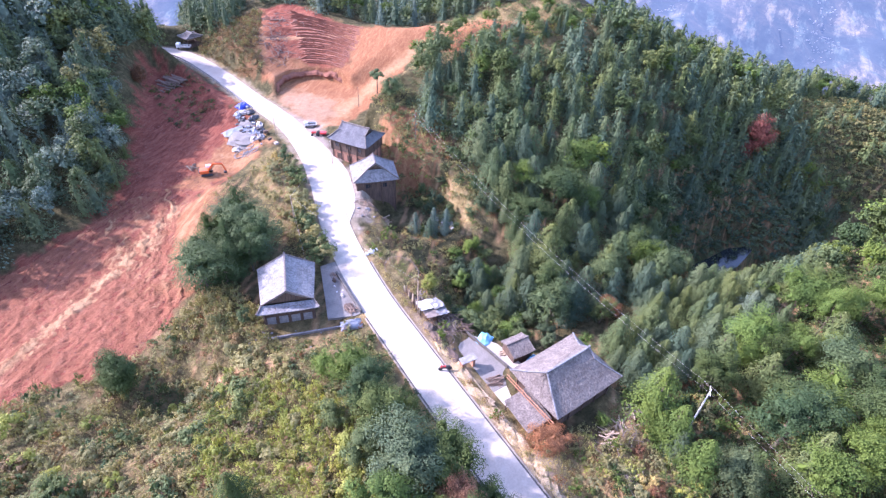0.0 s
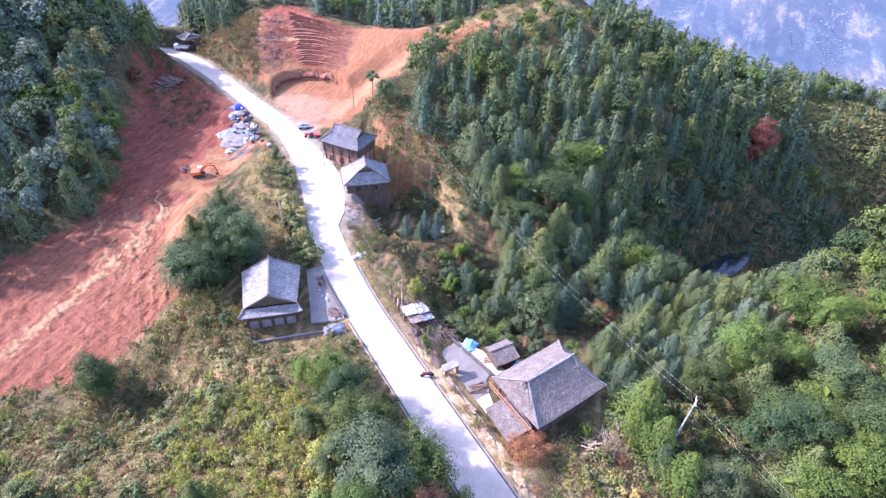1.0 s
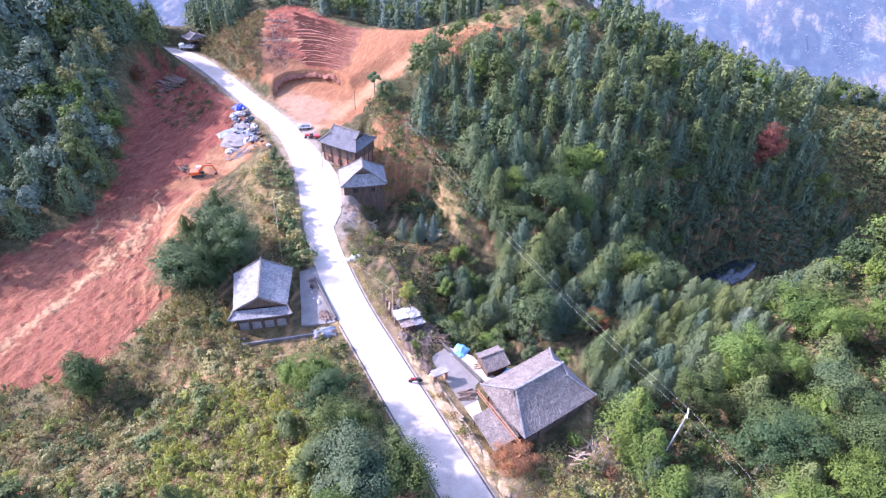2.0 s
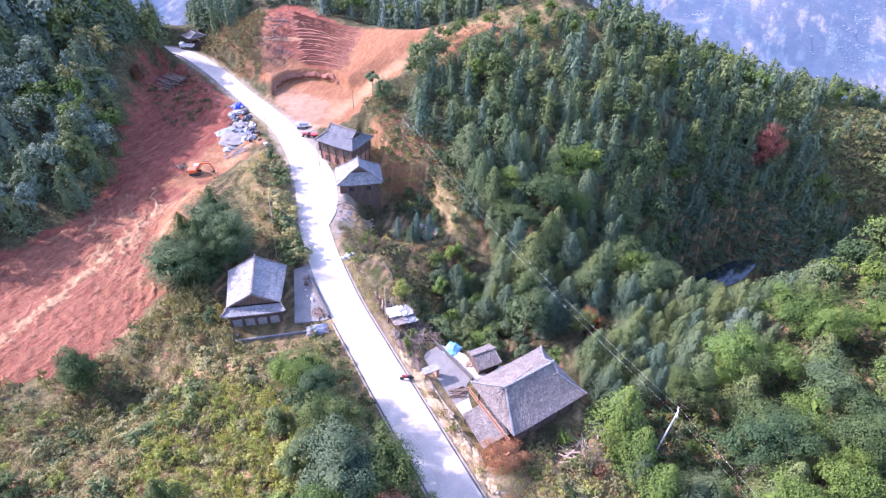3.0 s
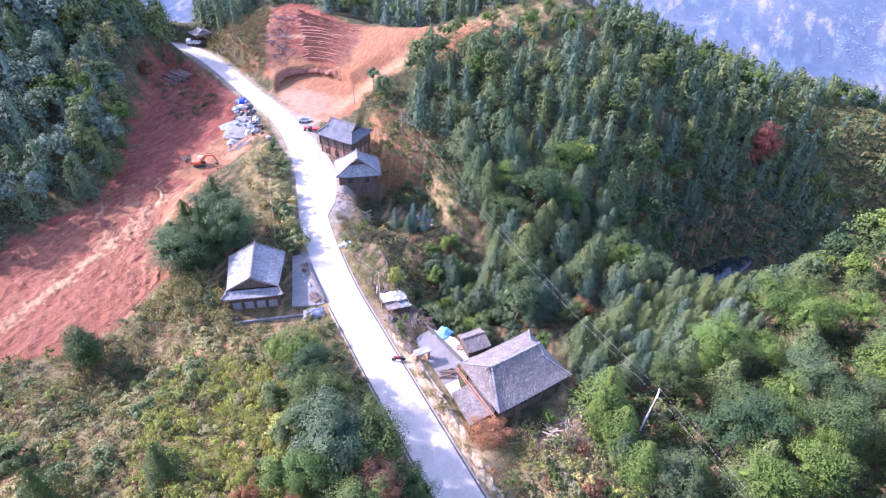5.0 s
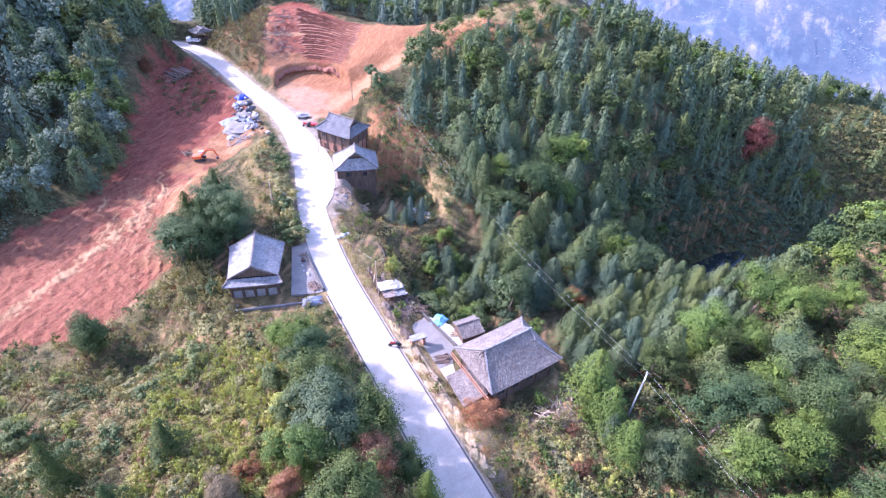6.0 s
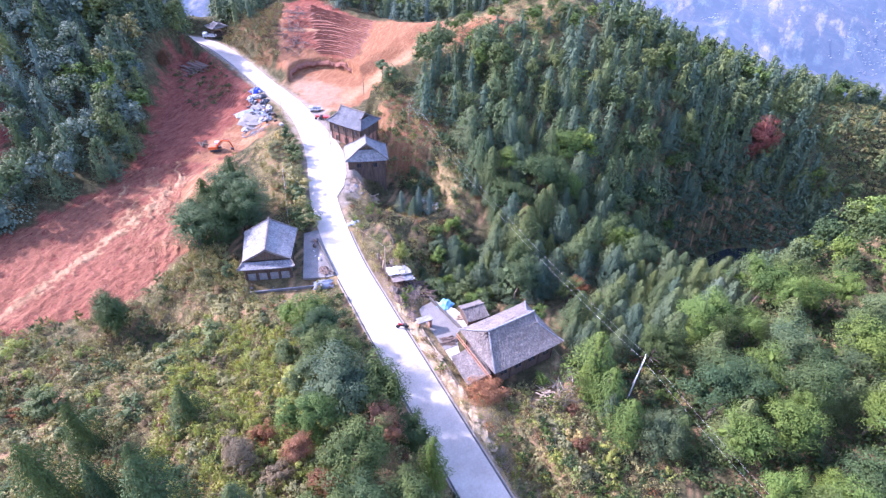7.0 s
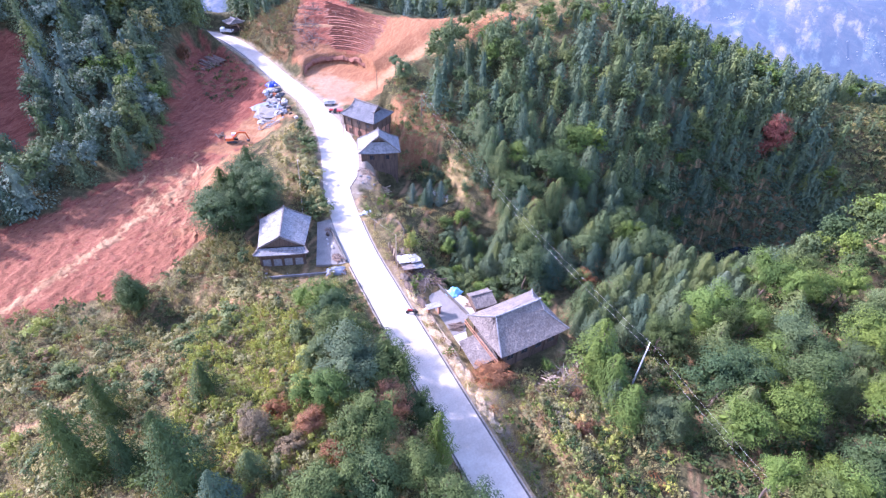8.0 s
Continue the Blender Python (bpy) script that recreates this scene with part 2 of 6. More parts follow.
def rough(X, Y, size, seed=0):
    """Gentle rolling noise from a few waves, about -1 to 1."""
    r = np.random.RandomState(seed)
    h = 0
    for k in range(7):
        a, f, p = r.uniform(0, 6.28), (1 + 0.5 * k) / size, r.uniform(0, 6.28)
        h = h + np.sin((X * np.cos(a) + Y * np.sin(a)) * 6.28 * f + p + 1.3 * np.sin((X * np.sin(a) - Y * np.cos(a)) * 4.1 * f)) / (1 + 0.6 * k)
    return h / 2.2


RED_FIELD = [(-70, 66), (-40, 62), (-20, 60), (-12, 58), (-5.5, 61), (1.5, 68), (2, 80), (5, 89), (11, 95), (19, 99), (24, 104), (25, 111), (26, 122),
             (25, 133), (19, 150), (13, 156), (9, 150), (7, 138), (2, 122), (-1, 108), (-10, 94), (-22, 87), (-45, 80), (-70, 82)]
RAW_CUT = [(35.2, 106), (42, 104.5), (47, 107), (54, 111), (63, 117), (76, 125), (86, 129), (80, 134), (70, 140), (63, 147), (58, 156), (56, 166), (48, 170), (43, 160),
           (38, 146), (35, 134), (35.2, 122)]
PAD_C, PAD_R = (44.0, 120.5), (9.6, 13.2)
# levelled ground: polygon, height, run-out
LEVELS = [([(8, 51), (17, 50), (21.5, 50), (22.5, 62), (17, 64), (10, 65)], -0.9, 3.5),
          ([(8.5, 50.5), (17.0, 47.8), (17.4, 50.6), (9.5, 53.4)], -1.72, 2.0),
          ([(27.5, 22), (33, 20.5), (34, 33), (37, 36), (33, 41), (28.5, 41)], -2.2, 2.0),
          ([(33, 17), (43.5, 17), (43.5, 31), (34, 31)], -1.75, 4.0),
          ([(27.5, 50), (33, 51), (33.5, 60), (28, 62)], -1.0, 3.0),
          ([(27.5, 40.5), (32.0, 40.5), (32.6, 51), (28, 51)], -1.55, 2.5),
          ([(31, 75), (35, 74), (38, 76), (39, 97), (36, 108), (32, 108)], -0.7, 3.0),
          ([(39, 85), (44, 84), (46, 90), (46, 98), (38, 98)], -1.4, 3.0),
          ([(20.5, 161), (28, 160.5), (28, 168.5), (19, 169)], 0.6, 4.0),
          ([(115, 53), (130, 57), (137, 57.5), (151, 54.5), (139, 49.5), (126, 49)], -42.6, 5.0),
          ([(37, 76.5), (41.5, 75.6), (43, 80.5), (46, 82), (52, 77), (51, 68), (44, 66), (38, 70)], -7.0, 3.0)]


TRAILS = [[(-34, 40, 0), (-24.6, 38.5, 0), (-21.3, 37.1, 0), (-19, 37.3, 0), (-17.4, 40, 0), (-16, 44, 0)], [(1, 50.5, 0), (3.5, 49.1, 0), (7.1, 47.3, 0), (10.8, 47.1, 0), (15, 48.4, 0)]]


def land(X, Y):
    X, Y = np.asarray(X, float), np.asarray(Y, float)
    h = -6.59 - 0.0402 * np.clip(X, -150, 300) + 0.0343 * np.clip(Y, -100, 260)
    for x, y, s, a in LAND:
        h = h + a * np.exp(-((X - x) ** 2 + (Y - y) ** 2) / (2 * s * s))
    h = h + 0.5 * rough(X, Y, 17, 1) + 0.2 * rough(X, Y, 5, 2)
    # red field: levelled fill with tracks and heaps
    d = inside(X, Y, RED_FIELD)
    plain = -2.9 + 0.16 * rough(X, Y, 6, 3) + 0.1 * rough(X, Y, 2.2, 4) + 2.6 * smooth(118, 150, Y) * smooth(26, 8, X)
    h = h + (plain - h) * smooth(-3, 2.5, d) * smooth(26, 19, X + 0.02 * Y)
    # pit dug into the hill, with a stepped face
    e = np.hypot((X - PAD_C[0]) / PAD_R[0], (Y - PAD_C[1]) / PAD_R[1])
    out = np.maximum(0, (e - 1)) * 10.0
    north = smooth(0.35, 0.85, (Y - PAD_C[1]) / (np.hypot(X - PAD_C[0], Y - PAD_C[1]) + 0.1)) * smooth(62, 52, X)
    part_row = out / 1.7 - np.floor(out / 1.7)
    rows = 0.25 * (smooth(0.6, 1.0, part_row) - part_row) * smooth(1.0, 2.0, out) * (0.25 + 0.75 * north)
    face = -0.8 + out * (0.29 + 0.12 * north) + 2.3 * smooth(0.0, 0.55, out) * smooth(0.05, 0.4, (Y - PAD_C[1]) / (np.hypot(X - PAD_C[0], Y - PAD_C[1]) + 0.1))
    bench = 0.8 * smooth(-0.6, 0.6, out - 11.0) * smooth(2.4, 0.6, out - 11.0) * north
    dug = inside(X, Y, RAW_CUT) > -6
    h = np.where(dug, np.minimum(h, face + rows - bench + 0.08 * rough(X, Y, 3, 5)), h)
    for poly, z, run in LEVELS:
        h = h + (z - h) * smooth(-run, 0.2, inside(X, Y, poly))
    d, z = to_line(X, Y, ROAD_LINE)
    h = h + (z - 0.12 - h) * smooth(7.5, 3.2, d)
    # below the house the road's outer edge drops steeply
    h = h - (h + 3.5) * smooth(3.3, 4.2, d) * smooth(11.5, 6.5, d) * smooth(19, 12, Y) * smooth(24, 25, X)
    # beyond the ridge the land falls to a deep valley
    far = np.hypot(X - 60, Y - 60)
    return h - 260 * smooth(150, 460, far)


def z_at(x, y):
    return float(land(np.array([x]), np.array([y]))[0])


# ---- mesh helpers ----
def part(name, bm, material, parent=None, label="", m=None):
    me = bpy.data.meshes.new(name)
    bmesh.ops.recalc_face_normals(bm, faces=bm.faces)
    bm.to_mesh(me)
    bm.free()
    me.materials.append(material)
    ob = new(name, me)
    ob.parent = parent
    if m is not None:
        ob.matrix_basis = m
    if label:
        tagged(ob, label)
    return ob


def thing(name, m, label, category, group="", kind=""):
    e = new(name)
    e.empty_display_size = 0.2
    e.matrix_basis = m
    return tagged(e, label, category, group, kind)


def add_box(bm, cx, cy, cz, sx, sy, sz, spin=0.0, bevel=0.0, m=None):
    t = Matrix.Translation((cx, cy, cz)) @ Matrix.Rotation(radians(spin), 4, "Z") @ Matrix.Diagonal((sx, sy, sz, 1))
    made = bmesh.ops.create_cube(bm, size=1.0, matrix=(m @ t) if m is not None else t)
    if bevel:
        edges = list({e for v in made["verts"] for e in v.link_edges})
        bmesh.ops.bevel(bm, geom=edges, offset=bevel, segments=1, affect="EDGES")
    return bm


def box(*a, **k):
    return add_box(bmesh.new(), *a, **k)


def add_rod(bm, a, b, r0, r1=None, sides=8):
    """A tapered rod from a to b."""
    a, b = Vector(a), Vector(b)
    d = b - a
    q = d.to_track_quat("Z", "Y").to_matrix().to_4x4()
    bmesh.ops.create_cone(bm, cap_ends=True, segments=sides, radius1=r0, radius2=r0 if r1 is None else r1, depth=d.length,
                          matrix=Matrix.Translation((a + b) / 2) @ q)
    return bm


def rod(*a, **k):
    return add_rod(bmesh.new(), *a, **k)


def mesh_of(name, verts, faces, material, smooth_faces=False):
    """A mesh from an array of corners and an array of faces with equal numbers of corners."""
    verts, faces = np.asarray(verts, np.float32), np.asarray(faces, np.int32)
    me = bpy.data.meshes.new(name)
    n, k = faces.shape
    me.vertices.add(len(verts))
    me.vertices.foreach_set("co", verts.ravel())
    me.loops.add(n * k)
    me.loops.foreach_set("vertex_index", faces.ravel())
    me.polygons.add(n)
    me.polygons.foreach_set("loop_start", np.arange(0, n * k, k, dtype=np.int32))
    me.polygons.foreach_set("use_smooth", np.full(n, smooth_faces))
    me.materials.append(material)
    me.update(calc_edges=True)
    me.validate()
    return me


def cards(centre, normal, along, width, length):
    """Leaf sprays: one kite-shaped blade at each centre."""
    n = normal / np.maximum(np.linalg.norm(normal, axis=1, keepdims=True), 1e-6)
    a = along - n * (along * n).sum(1, keepdims=True)
    a /= np.maximum(np.linalg.norm(a, axis=1, keepdims=True), 1e-6)
    s = np.cross(n, a)
    w, l = width[:, None], length[:, None]
    tip, tail = centre + a * l * 0.5 - n * l * 0.12, centre - a * l * 0.5 - n * l * 0.12
    q = np.stack([tail, centre + s * w * 0.5 + a * l * 0.05, tip, centre - s * w * 0.5 + a * l * 0.05], 1)
    return q.reshape(-1, 3)


def quads(count):
    return np.arange(count * 4).reshape(-1, 4)


# ---- ground ----
def axis(lo, hi, a, b, fine, reach):
    mid = np.arange(a, b + 0.01, fine)
    up, down, step = [b], [a], fine
    while up[-1] < reach:
        step *= 1.13
        up.append(up[-1] + step)
    step = fine
    while down[-1] > -reach:
        step *= 1.13
        down.append(down[-1] - step)
    return np.concatenate([down[:0:-1], mid, up[1:]])


gx, gy = axis(0, 0, -45, 150, 0.65, 4200), axis(0, 0, -10, 175, 0.65, 4200)
GX, GY = np.meshgrid(gx, gy)
GZ = land(GX, GY)
idx = np.arange(GX.size).reshape(GX.shape)
gf = np.stack([idx[:-1, :-1], idx[:-1, 1:], idx[1:, 1:], idx[1:, :-1]], -1).reshape(-1, 4)
ground_mesh = mesh_of("ground", np.stack([GX, GY, GZ], -1).reshape(-1, 3), gf, ground_material(), True)


def soil(name, values):
    ground_mesh.attributes.new(name, "FLOAT", "POINT").data.foreach_set("value", np.clip(values, 0, 1).astype(np.float32).ravel())


wob = 1.6 * rough(GX, GY, 7, 11) + 0.7 * rough(GX, GY, 2.5, 12)
d_road, _ = to_line(GX, GY, ROAD_LINE)
PIT_RED = [(38, 140), (45, 138), (50, 131), (56, 130), (62, 141), (61, 155), (58, 172), (48, 172), (42, 154)]
CUT_STRIP = [(-33, 98), (-24, 104), (-23, 138), (-30, 138)]
soil("red", np.maximum.reduce([smooth(-0.8, 0.8, inside(GX, GY, RED_FIELD) + wob), smooth(-0.8, 0.8, inside(GX, GY, CUT_STRIP) + wob), smooth(-1, 1, inside(GX, GY, PIT_RED) + 0.5 * wob)]))
soil("raw", np.maximum.reduce([smooth(-0.8, 0.8, inside(GX, GY, RAW_CUT) + 0.7 * wob) * (1 - 0.92 * smooth(-1.5, 1.5, inside(GX, GY, PIT_RED) + wob)),
    smooth(-1, 1, inside(GX, GY, [(8, 96), (20, 99), (26, 104), (27, 118), (22, 116), (14, 108), (6, 100)]) + wob),
    0.5 * smooth(-1.5, 1.5, inside(GX, GY, [(33, 136), (40, 138), (48, 170), (40, 174), (31, 160)]) + 1.5 * wob),
    0.9 * smooth(-0.8, 1.2, inside(GX, GY, [(0.5, 67), (5, 68.5), (6.5, 76), (9, 84), (14, 93), (11, 96), (4, 90), (1, 80)]) + 0.6 * wob),
    0.75 * smooth(-2, 2, inside(GX, GY, [(-7, 72), (1, 69), (2, 79), (5, 89), (0, 89), (-6, 80)]) + 1.6 * wob) * smooth(-0.4, 0.5, rough(0.4 * (GX + GY), 2.4 * (GX - GY), 7, 25)),
    smooth(-1.5, 1.5, inside(GX, GY, [(74, 112), (84, 125), (92, 121), (97, 113), (91, 107)]) + wob),
    0.8 * smooth(-1, 1, inside(GX, GY, [(44, 80), (50, 78), (58, 84), (58, 94), (52, 98), (46, 92)]) + 1.5 * wob)]))
DRY_LAND = [[(27.5, -20), (33, -20), (34, 20), (28, 42), (30, 62), (36, 70), (34, 76), (27.5, 60)],
            [(60, 108), (84, 104), (112, 98), (122, 108), (110, 120), (86, 128)], [(50, 64), (62, 66), (60, 76), (50, 78)],
            [(34, 8), (50, 8), (52, 20), (40, 21)], [(17, 74), (27, 74), (28, 102), (20, 98)]]
dry = 0.12 * smooth(0.2, 0.9, rough(GX, GY, 13, 14)) + 0.5 * smooth(-2, 2, inside(GX, GY, [(-38, 10), (12, 5), (20, 10), (20.5, 49), (9, 57), (3, 67), (-38, 62)]))
for area in DRY_LAND:
    dry = np.maximum(dry, smooth(-1.5, 1.5, inside(GX, GY, area) + wob))
soil("dry", np.maximum(dry, smooth(4.2, 3.0, d_road)))
foot = np.minimum(to_line(GX, GY, spline(TRAILS[0]))[0], to_line(GX, GY, spline(TRAILS[1]))[0])
EDGE = [(27, -20), (29.6, -20), (30.4, 12), (30.0, 20), (28.6, 26), (28.4, 48), (27, 48)]
CREST = [(45.0, 110.5, 0), (48.5, 113.5, 0), (54.3, 117.5, 0), (62.6, 121.0, 0), (70.4, 123.2, 0), (78.0, 125.0, 0), (86, 128, 0)]
FAN = [(12, 99), (20, 101), (26, 105), (26, 112), (19, 113), (14, 106)]
PIT_FLOOR = [(33, 104), (40, 105), (46, 110), (48, 117), (43, 127), (38, 130), (34, 126)]
BENCH = [(40.5, 149, 0), (46, 147, 0), (52, 145, 0), (57, 143.5, 0), (61.5, 141.5, 0)]
YARD = [(29.5, 68), (33, 72), (36.5, 77), (36.6, 86), (37.5, 97), (38.5, 104), (37.5, 111), (35, 115), (34, 104), (30, 84)]
track, _ = to_line(GX, GY, spline([(-30, 60, 0), (-19.5, 68.5, 0), (-9.4, 77.5, 0), (-1.3, 86, 0), (6, 94, 0)]))
soil("pale", 0.3 * smooth(1.5, 0.3, track + 0.6 * wob + 1.1 * rough(GX, GY, 1.9, 24)) + 0.6 * smooth(0.1, 0.8, rough(0.5 * (GX + GY), 2.2 * (GX - GY), 9, 21)) * smooth(-16, -2, GX) * smooth(98, 92, GY) + 0.7 * smooth(0.9, 0.4, foot)
     + 0.5 * smooth(-0.5, 0.8, inside(GX, GY, EDGE) + 0.5 * wob)
     + 0.9 * smooth(1.0, 0.4, to_line(GX, GY, spline(BENCH))[0])
     + 0.6 * smooth(-2.0, 5.0, inside(GX, GY, PIT_FLOOR) + 1.6 * wob)
     + 0.75 * smooth(2.6, 0.8, to_line(GX, GY, spline(CREST))[0] + 0.5 * wob)
     + 0.8 * smooth(-2.5, 3.0, inside(GX, GY, FAN) + 1.5 * wob) * smooth(-0.5, 0.4, rough(0.5 * (GX - GY), 2.0 * (GX + GY), 6, 27)))
soil("dust", 0.6 * smooth(-0.5, 0.8, inside(GX, GY, EDGE) + 0.6 * wob) + 0.9 * smooth(-0.8, 1.4, inside(GX, GY, YARD) + 0.9 * wob) + 0.6 * smooth(3.9, 2.7, d_road + 0.4 * wob) * smooth(58, 72, GY)
     + 0.3 * smooth(-1.0, 5.0, inside(GX, GY, PIT_FLOOR) + 1.2 * wob))
ground = tagged(new("ground", ground_mesh), "hilly ground of red earth, dry grass and forest floor", "ground", kind="structure")


# churned top of the red field: ruts and pushed-up ridges, a thin crust on the ground
def churned(x0, x1, y0, y1, step, poly, fade, name, label, lift=0.05):
    X, Y = np.meshgrid(np.arange(x0, x1, step), np.arange(y0, y1, step))
    d = inside(X, Y, poly)
    wx, wy = X + 0.9 * rough(X, Y, 8, 41), Y + 0.9 * rough(X, Y, 8, 42)
    turned = smooth(-10, -3, X + 0.25 * (Y - 75) + 2.0 * rough(X, Y, 9, 43))

    def ruts(deg, seed):
        c, n = math.cos(radians(deg)), math.sin(radians(deg))
        u, v = wx * c + wy * n, -wx * n + wy * c
        return rough(0.13 * u, 1.2 * v, 3.2, seed) + 0.5 * rough(0.22 * u, 2.4 * v, 2.6, seed + 1)
    a, b = ruts(44, 51), ruts(80, 54)
    deep = smooth(-0.4, 0.5, rough(X, Y, 7, 57))
    h = 0.05 * a * (1 - turned) + turned * (0.22 * b + 0.1 * a) * (0.35 + 0.65 * deep) + 0.025 * rough(X, Y, 0.8, 58) + 0.02 * rough(X, Y, 0.45, 59)
    line, _ = to_line(X, Y, spline([(-30, 60, 0), (-19.5, 68.5, 0), (-9.4, 77.5, 0), (-1.3, 86, 0), (6, 94, 0)]))
    berm = smooth(1.3, 0.1, line * (1.0 + 0.5 * rough(X, Y, 6, 65)) + 0.7 * rough(wx, wy, 2.6, 61) + 0.5 * rough(X, Y, 0.8, 62)) * smooth(-0.9, 0.1, rough(X, Y, 4.5, 66))
    h = h + 0.16 * berm * (0.6 + 0.5 * rough(X, Y, 1.1, 63))
    Z = land(X, Y) + lift + h - 0.6 * smooth(fade, 0.0, d)
    keep = d > 0
    i = np.arange(X.size).reshape(X.shape)
    f = np.stack([i[:-1, :-1], i[:-1, 1:], i[1:, 1:], i[1:, :-1]], -1).reshape(-1, 4)
    f = f[keep.ravel()[f].all(1)]
    me = mesh_of(name, np.stack([X, Y, Z], -1).reshape(-1, 3), f, ground_mesh.materials[0], True)
    raised = smooth(0.25, 0.9, b) * turned * deep
    for key, val in (("red", np.ones_like(X)), ("raw", 0.16 + 0.5 * berm + 0.6 * raised + 0.4 * smooth(0.0, 0.9, rough(X, Y, 11, 64)) * turned), ("pale", 0.85 * berm + 0.75 * smooth(0.3, 1.0, b + 0.3 * a) * turned * smooth(66, 80, Y) + 0.12), ("dry", 0 * X), ("dust", 0 * X)):
        me.attributes.new(key, "FLOAT", "POINT").data.foreach_set("value", np.clip(val, 0, 1).astype(np.float32).ravel())
    return tagged(new(name, me), label, "soil", kind="structure")


churned(-46, 5, 58, 100, 0.2, RED_FIELD, 1.2, "soil_crust", "churned red earth with ruts and a pale pushed-up ridge")


# ---- road ----
def ribbon(line, left, right, top, thick):
    """A slab along a line, between two offsets to its right."""
    line = np.asarray(line, float)
    t = np.gradient(line[:, :2], axis=0)
    t /= np.linalg.norm(t, axis=1, keepdims=True)
    n = np.stack([t[:, 1], -t[:, 0]], 1)
    rows = []
    for off, dz in ((left, top), (right, top), (right, top - thick), (left, top - thick)):
        rows.append(np.column_stack([line[:, :2] + n * off, line[:, 2] + dz]))
    v = np.stack(rows, 1)
    k = len(line)
    i = np.arange(k * 4).reshape(k, 4)
    f = [np.stack([i[:-1, a], i[:-1, b], i[1:, b], i[1:, a]], 1) for a, b in ((0, 1), (1, 2), (2, 3), (3, 0))]
    f += [i[:1, ::-1], i[-1:]]
    return v.reshape(-1, 3), np.concatenate(f)


def slab(name, line, left, right, top, thick, material, parent=None):
    v, f = ribbon(line, left, right, top, thick)
    ob = new(name, mesh_of(name, v, f, material))
    ob.parent = parent
    return ob


road = thing("road", Matrix(), "pale concrete village road in joined slabs", "road", kind="structure")
dense = spline(ROAD, 60)
length = np.concatenate([[0], np.cumsum(np.linalg.norm(np.diff(dense[:, :2], axis=0), axis=1))])
SLAB = 5.0
count = int(length[-1] // SLAB)
for k in range(count):
    s = np.linspace(k * SLAB + 0.006, (k + 1) * SLAB - 0.006, 6)
    seg = np.stack([np.interp(s, length, dense[:, j]) for j in range(3)], 1)
    slab("road_slab", seg, -ROAD_HALF, ROAD_HALF, 0.0, 0.25, M["concrete"], road)
near = dense[(dense[:, 1] > -30) & (dense[:, 1] < 60)]
left_near = dense[(dense[:, 1] > -30) & (dense[:, 1] < 49)]
tagged(slab("drain", near, ROAD_HALF + 0.01, ROAD_HALF + 0.22, -0.03, 0.5, M["drain"]), "concrete drain beside the road, slot shade painted in", "drain", kind="structure")
tagged(slab("kerb", near, ROAD_HALF + 0.23, ROAD_HALF + 0.4, 0.03, 1.3, M["kerb"]), "low concrete drain edge beside the road", "kerb", kind="structure")
tagged(slab("drain", left_near, -ROAD_HALF - 0.22, -ROAD_HALF - 0.01, -0.03, 0.5, M["drain"]), "concrete drain beside the road, slot shade painted in", "drain", kind="structure")
tagged(slab("kerb", left_near, -ROAD_HALF - 0.4, -ROAD_HALF - 0.23, 0.03, 0.5, M["kerb"]), "low concrete drain edge beside the road", "kerb", kind="structure")


def plate(name, poly, z, thick, material, label):
    bm = bmesh.new()
    f = bm.faces.new([bm.verts.new((x, y, z)) for x, y in poly])
    ext = bmesh.ops.extrude_face_region(bm, geom=[f])
    bmesh.ops.translate(bm, vec=(0, 0, -thick), verts=[v for v in ext["geom"] if isinstance(v, bmesh.types.BMVert)])
    return tagged(part(name, bm, material), label, "yard", kind="structure")


plate("pavement", [(16.6, 51.6), (20.2, 50.2), (21.75, 50.2), (21.9, 56), (22.5, 62.5), (20.0, 62.5), (18.0, 56)], -0.72, 0.4, M["slab"], "grey concrete forecourt beside the house")
plate("pavement", [(29.0, 71), (31.4, 74), (33.4, 78), (34.6, 82), (35.7, 86), (36.0, 90), (35.8, 94), (35.7, 99), (35.3, 104), (34.9, 106), (34.7, 98), (32.6, 86), (31, 80)], -0.706, 0.4, M["concrete"], "pale concrete forecourt between road and houses")
plate("pavement", [(28.9, 30.2), (32.2, 30.2), (33.9, 32.6), (33.3, 36.5), (32.5, 40.4), (29.6, 40.2)], -1.9, 0.5, M["slab"], "grey concrete drying court below the road")

plate("pavement", [(33.95, 32.4), (35.4, 31.5), (36.2, 31.9), (35.4, 36.4), (33.9, 38.6), (33.0, 39.8), (33.4, 36.5)], -1.88, 0.5, M["concrete"], "pale concrete yard beside the shed")
plate("pavement", [(29.0, 27.4), (31.4, 27.6), (32.2, 30.15), (28.95, 30.15)], -1.9, 0.5, M["concrete"], "pale concrete step below the lean-to")


pond_m, pond_nt, pond_b = tree_of("still_water")
pond_b.inputs["Base Color"].default_value = (0.015, 0.02, 0.02, 1)
pond_b.inputs["Roughness"].default_value = 0.06
relief(pond_nt, pond_b, noise_of(pond_nt, 1.5, 3), 0.08, 0.02)
POND_Z = -42.2
bm = bmesh.new()
ring = [bm.verts.new((133 + 15.5 * math.cos(k * 0.3142) * (1 + 0.1 * math.sin(3 * k)), 53.2 + 3.4 * math.sin(k * 0.3142) * (1 + 0.12 * math.cos(2 * k)), POND_Z)) for k in range(20)]
bm.faces.new(ring)
ext = bmesh.ops.extrude_face_region(bm, geom=bm.faces[:])
bmesh.ops.translate(bm, vec=(0, 0, -1.0), verts=[v for v in ext["geom"] if isinstance(v, bmesh.types.BMVert)])
tagged(part("water", bm, pond_m), "still dark pond in the shaded gully", "water", kind="structure")


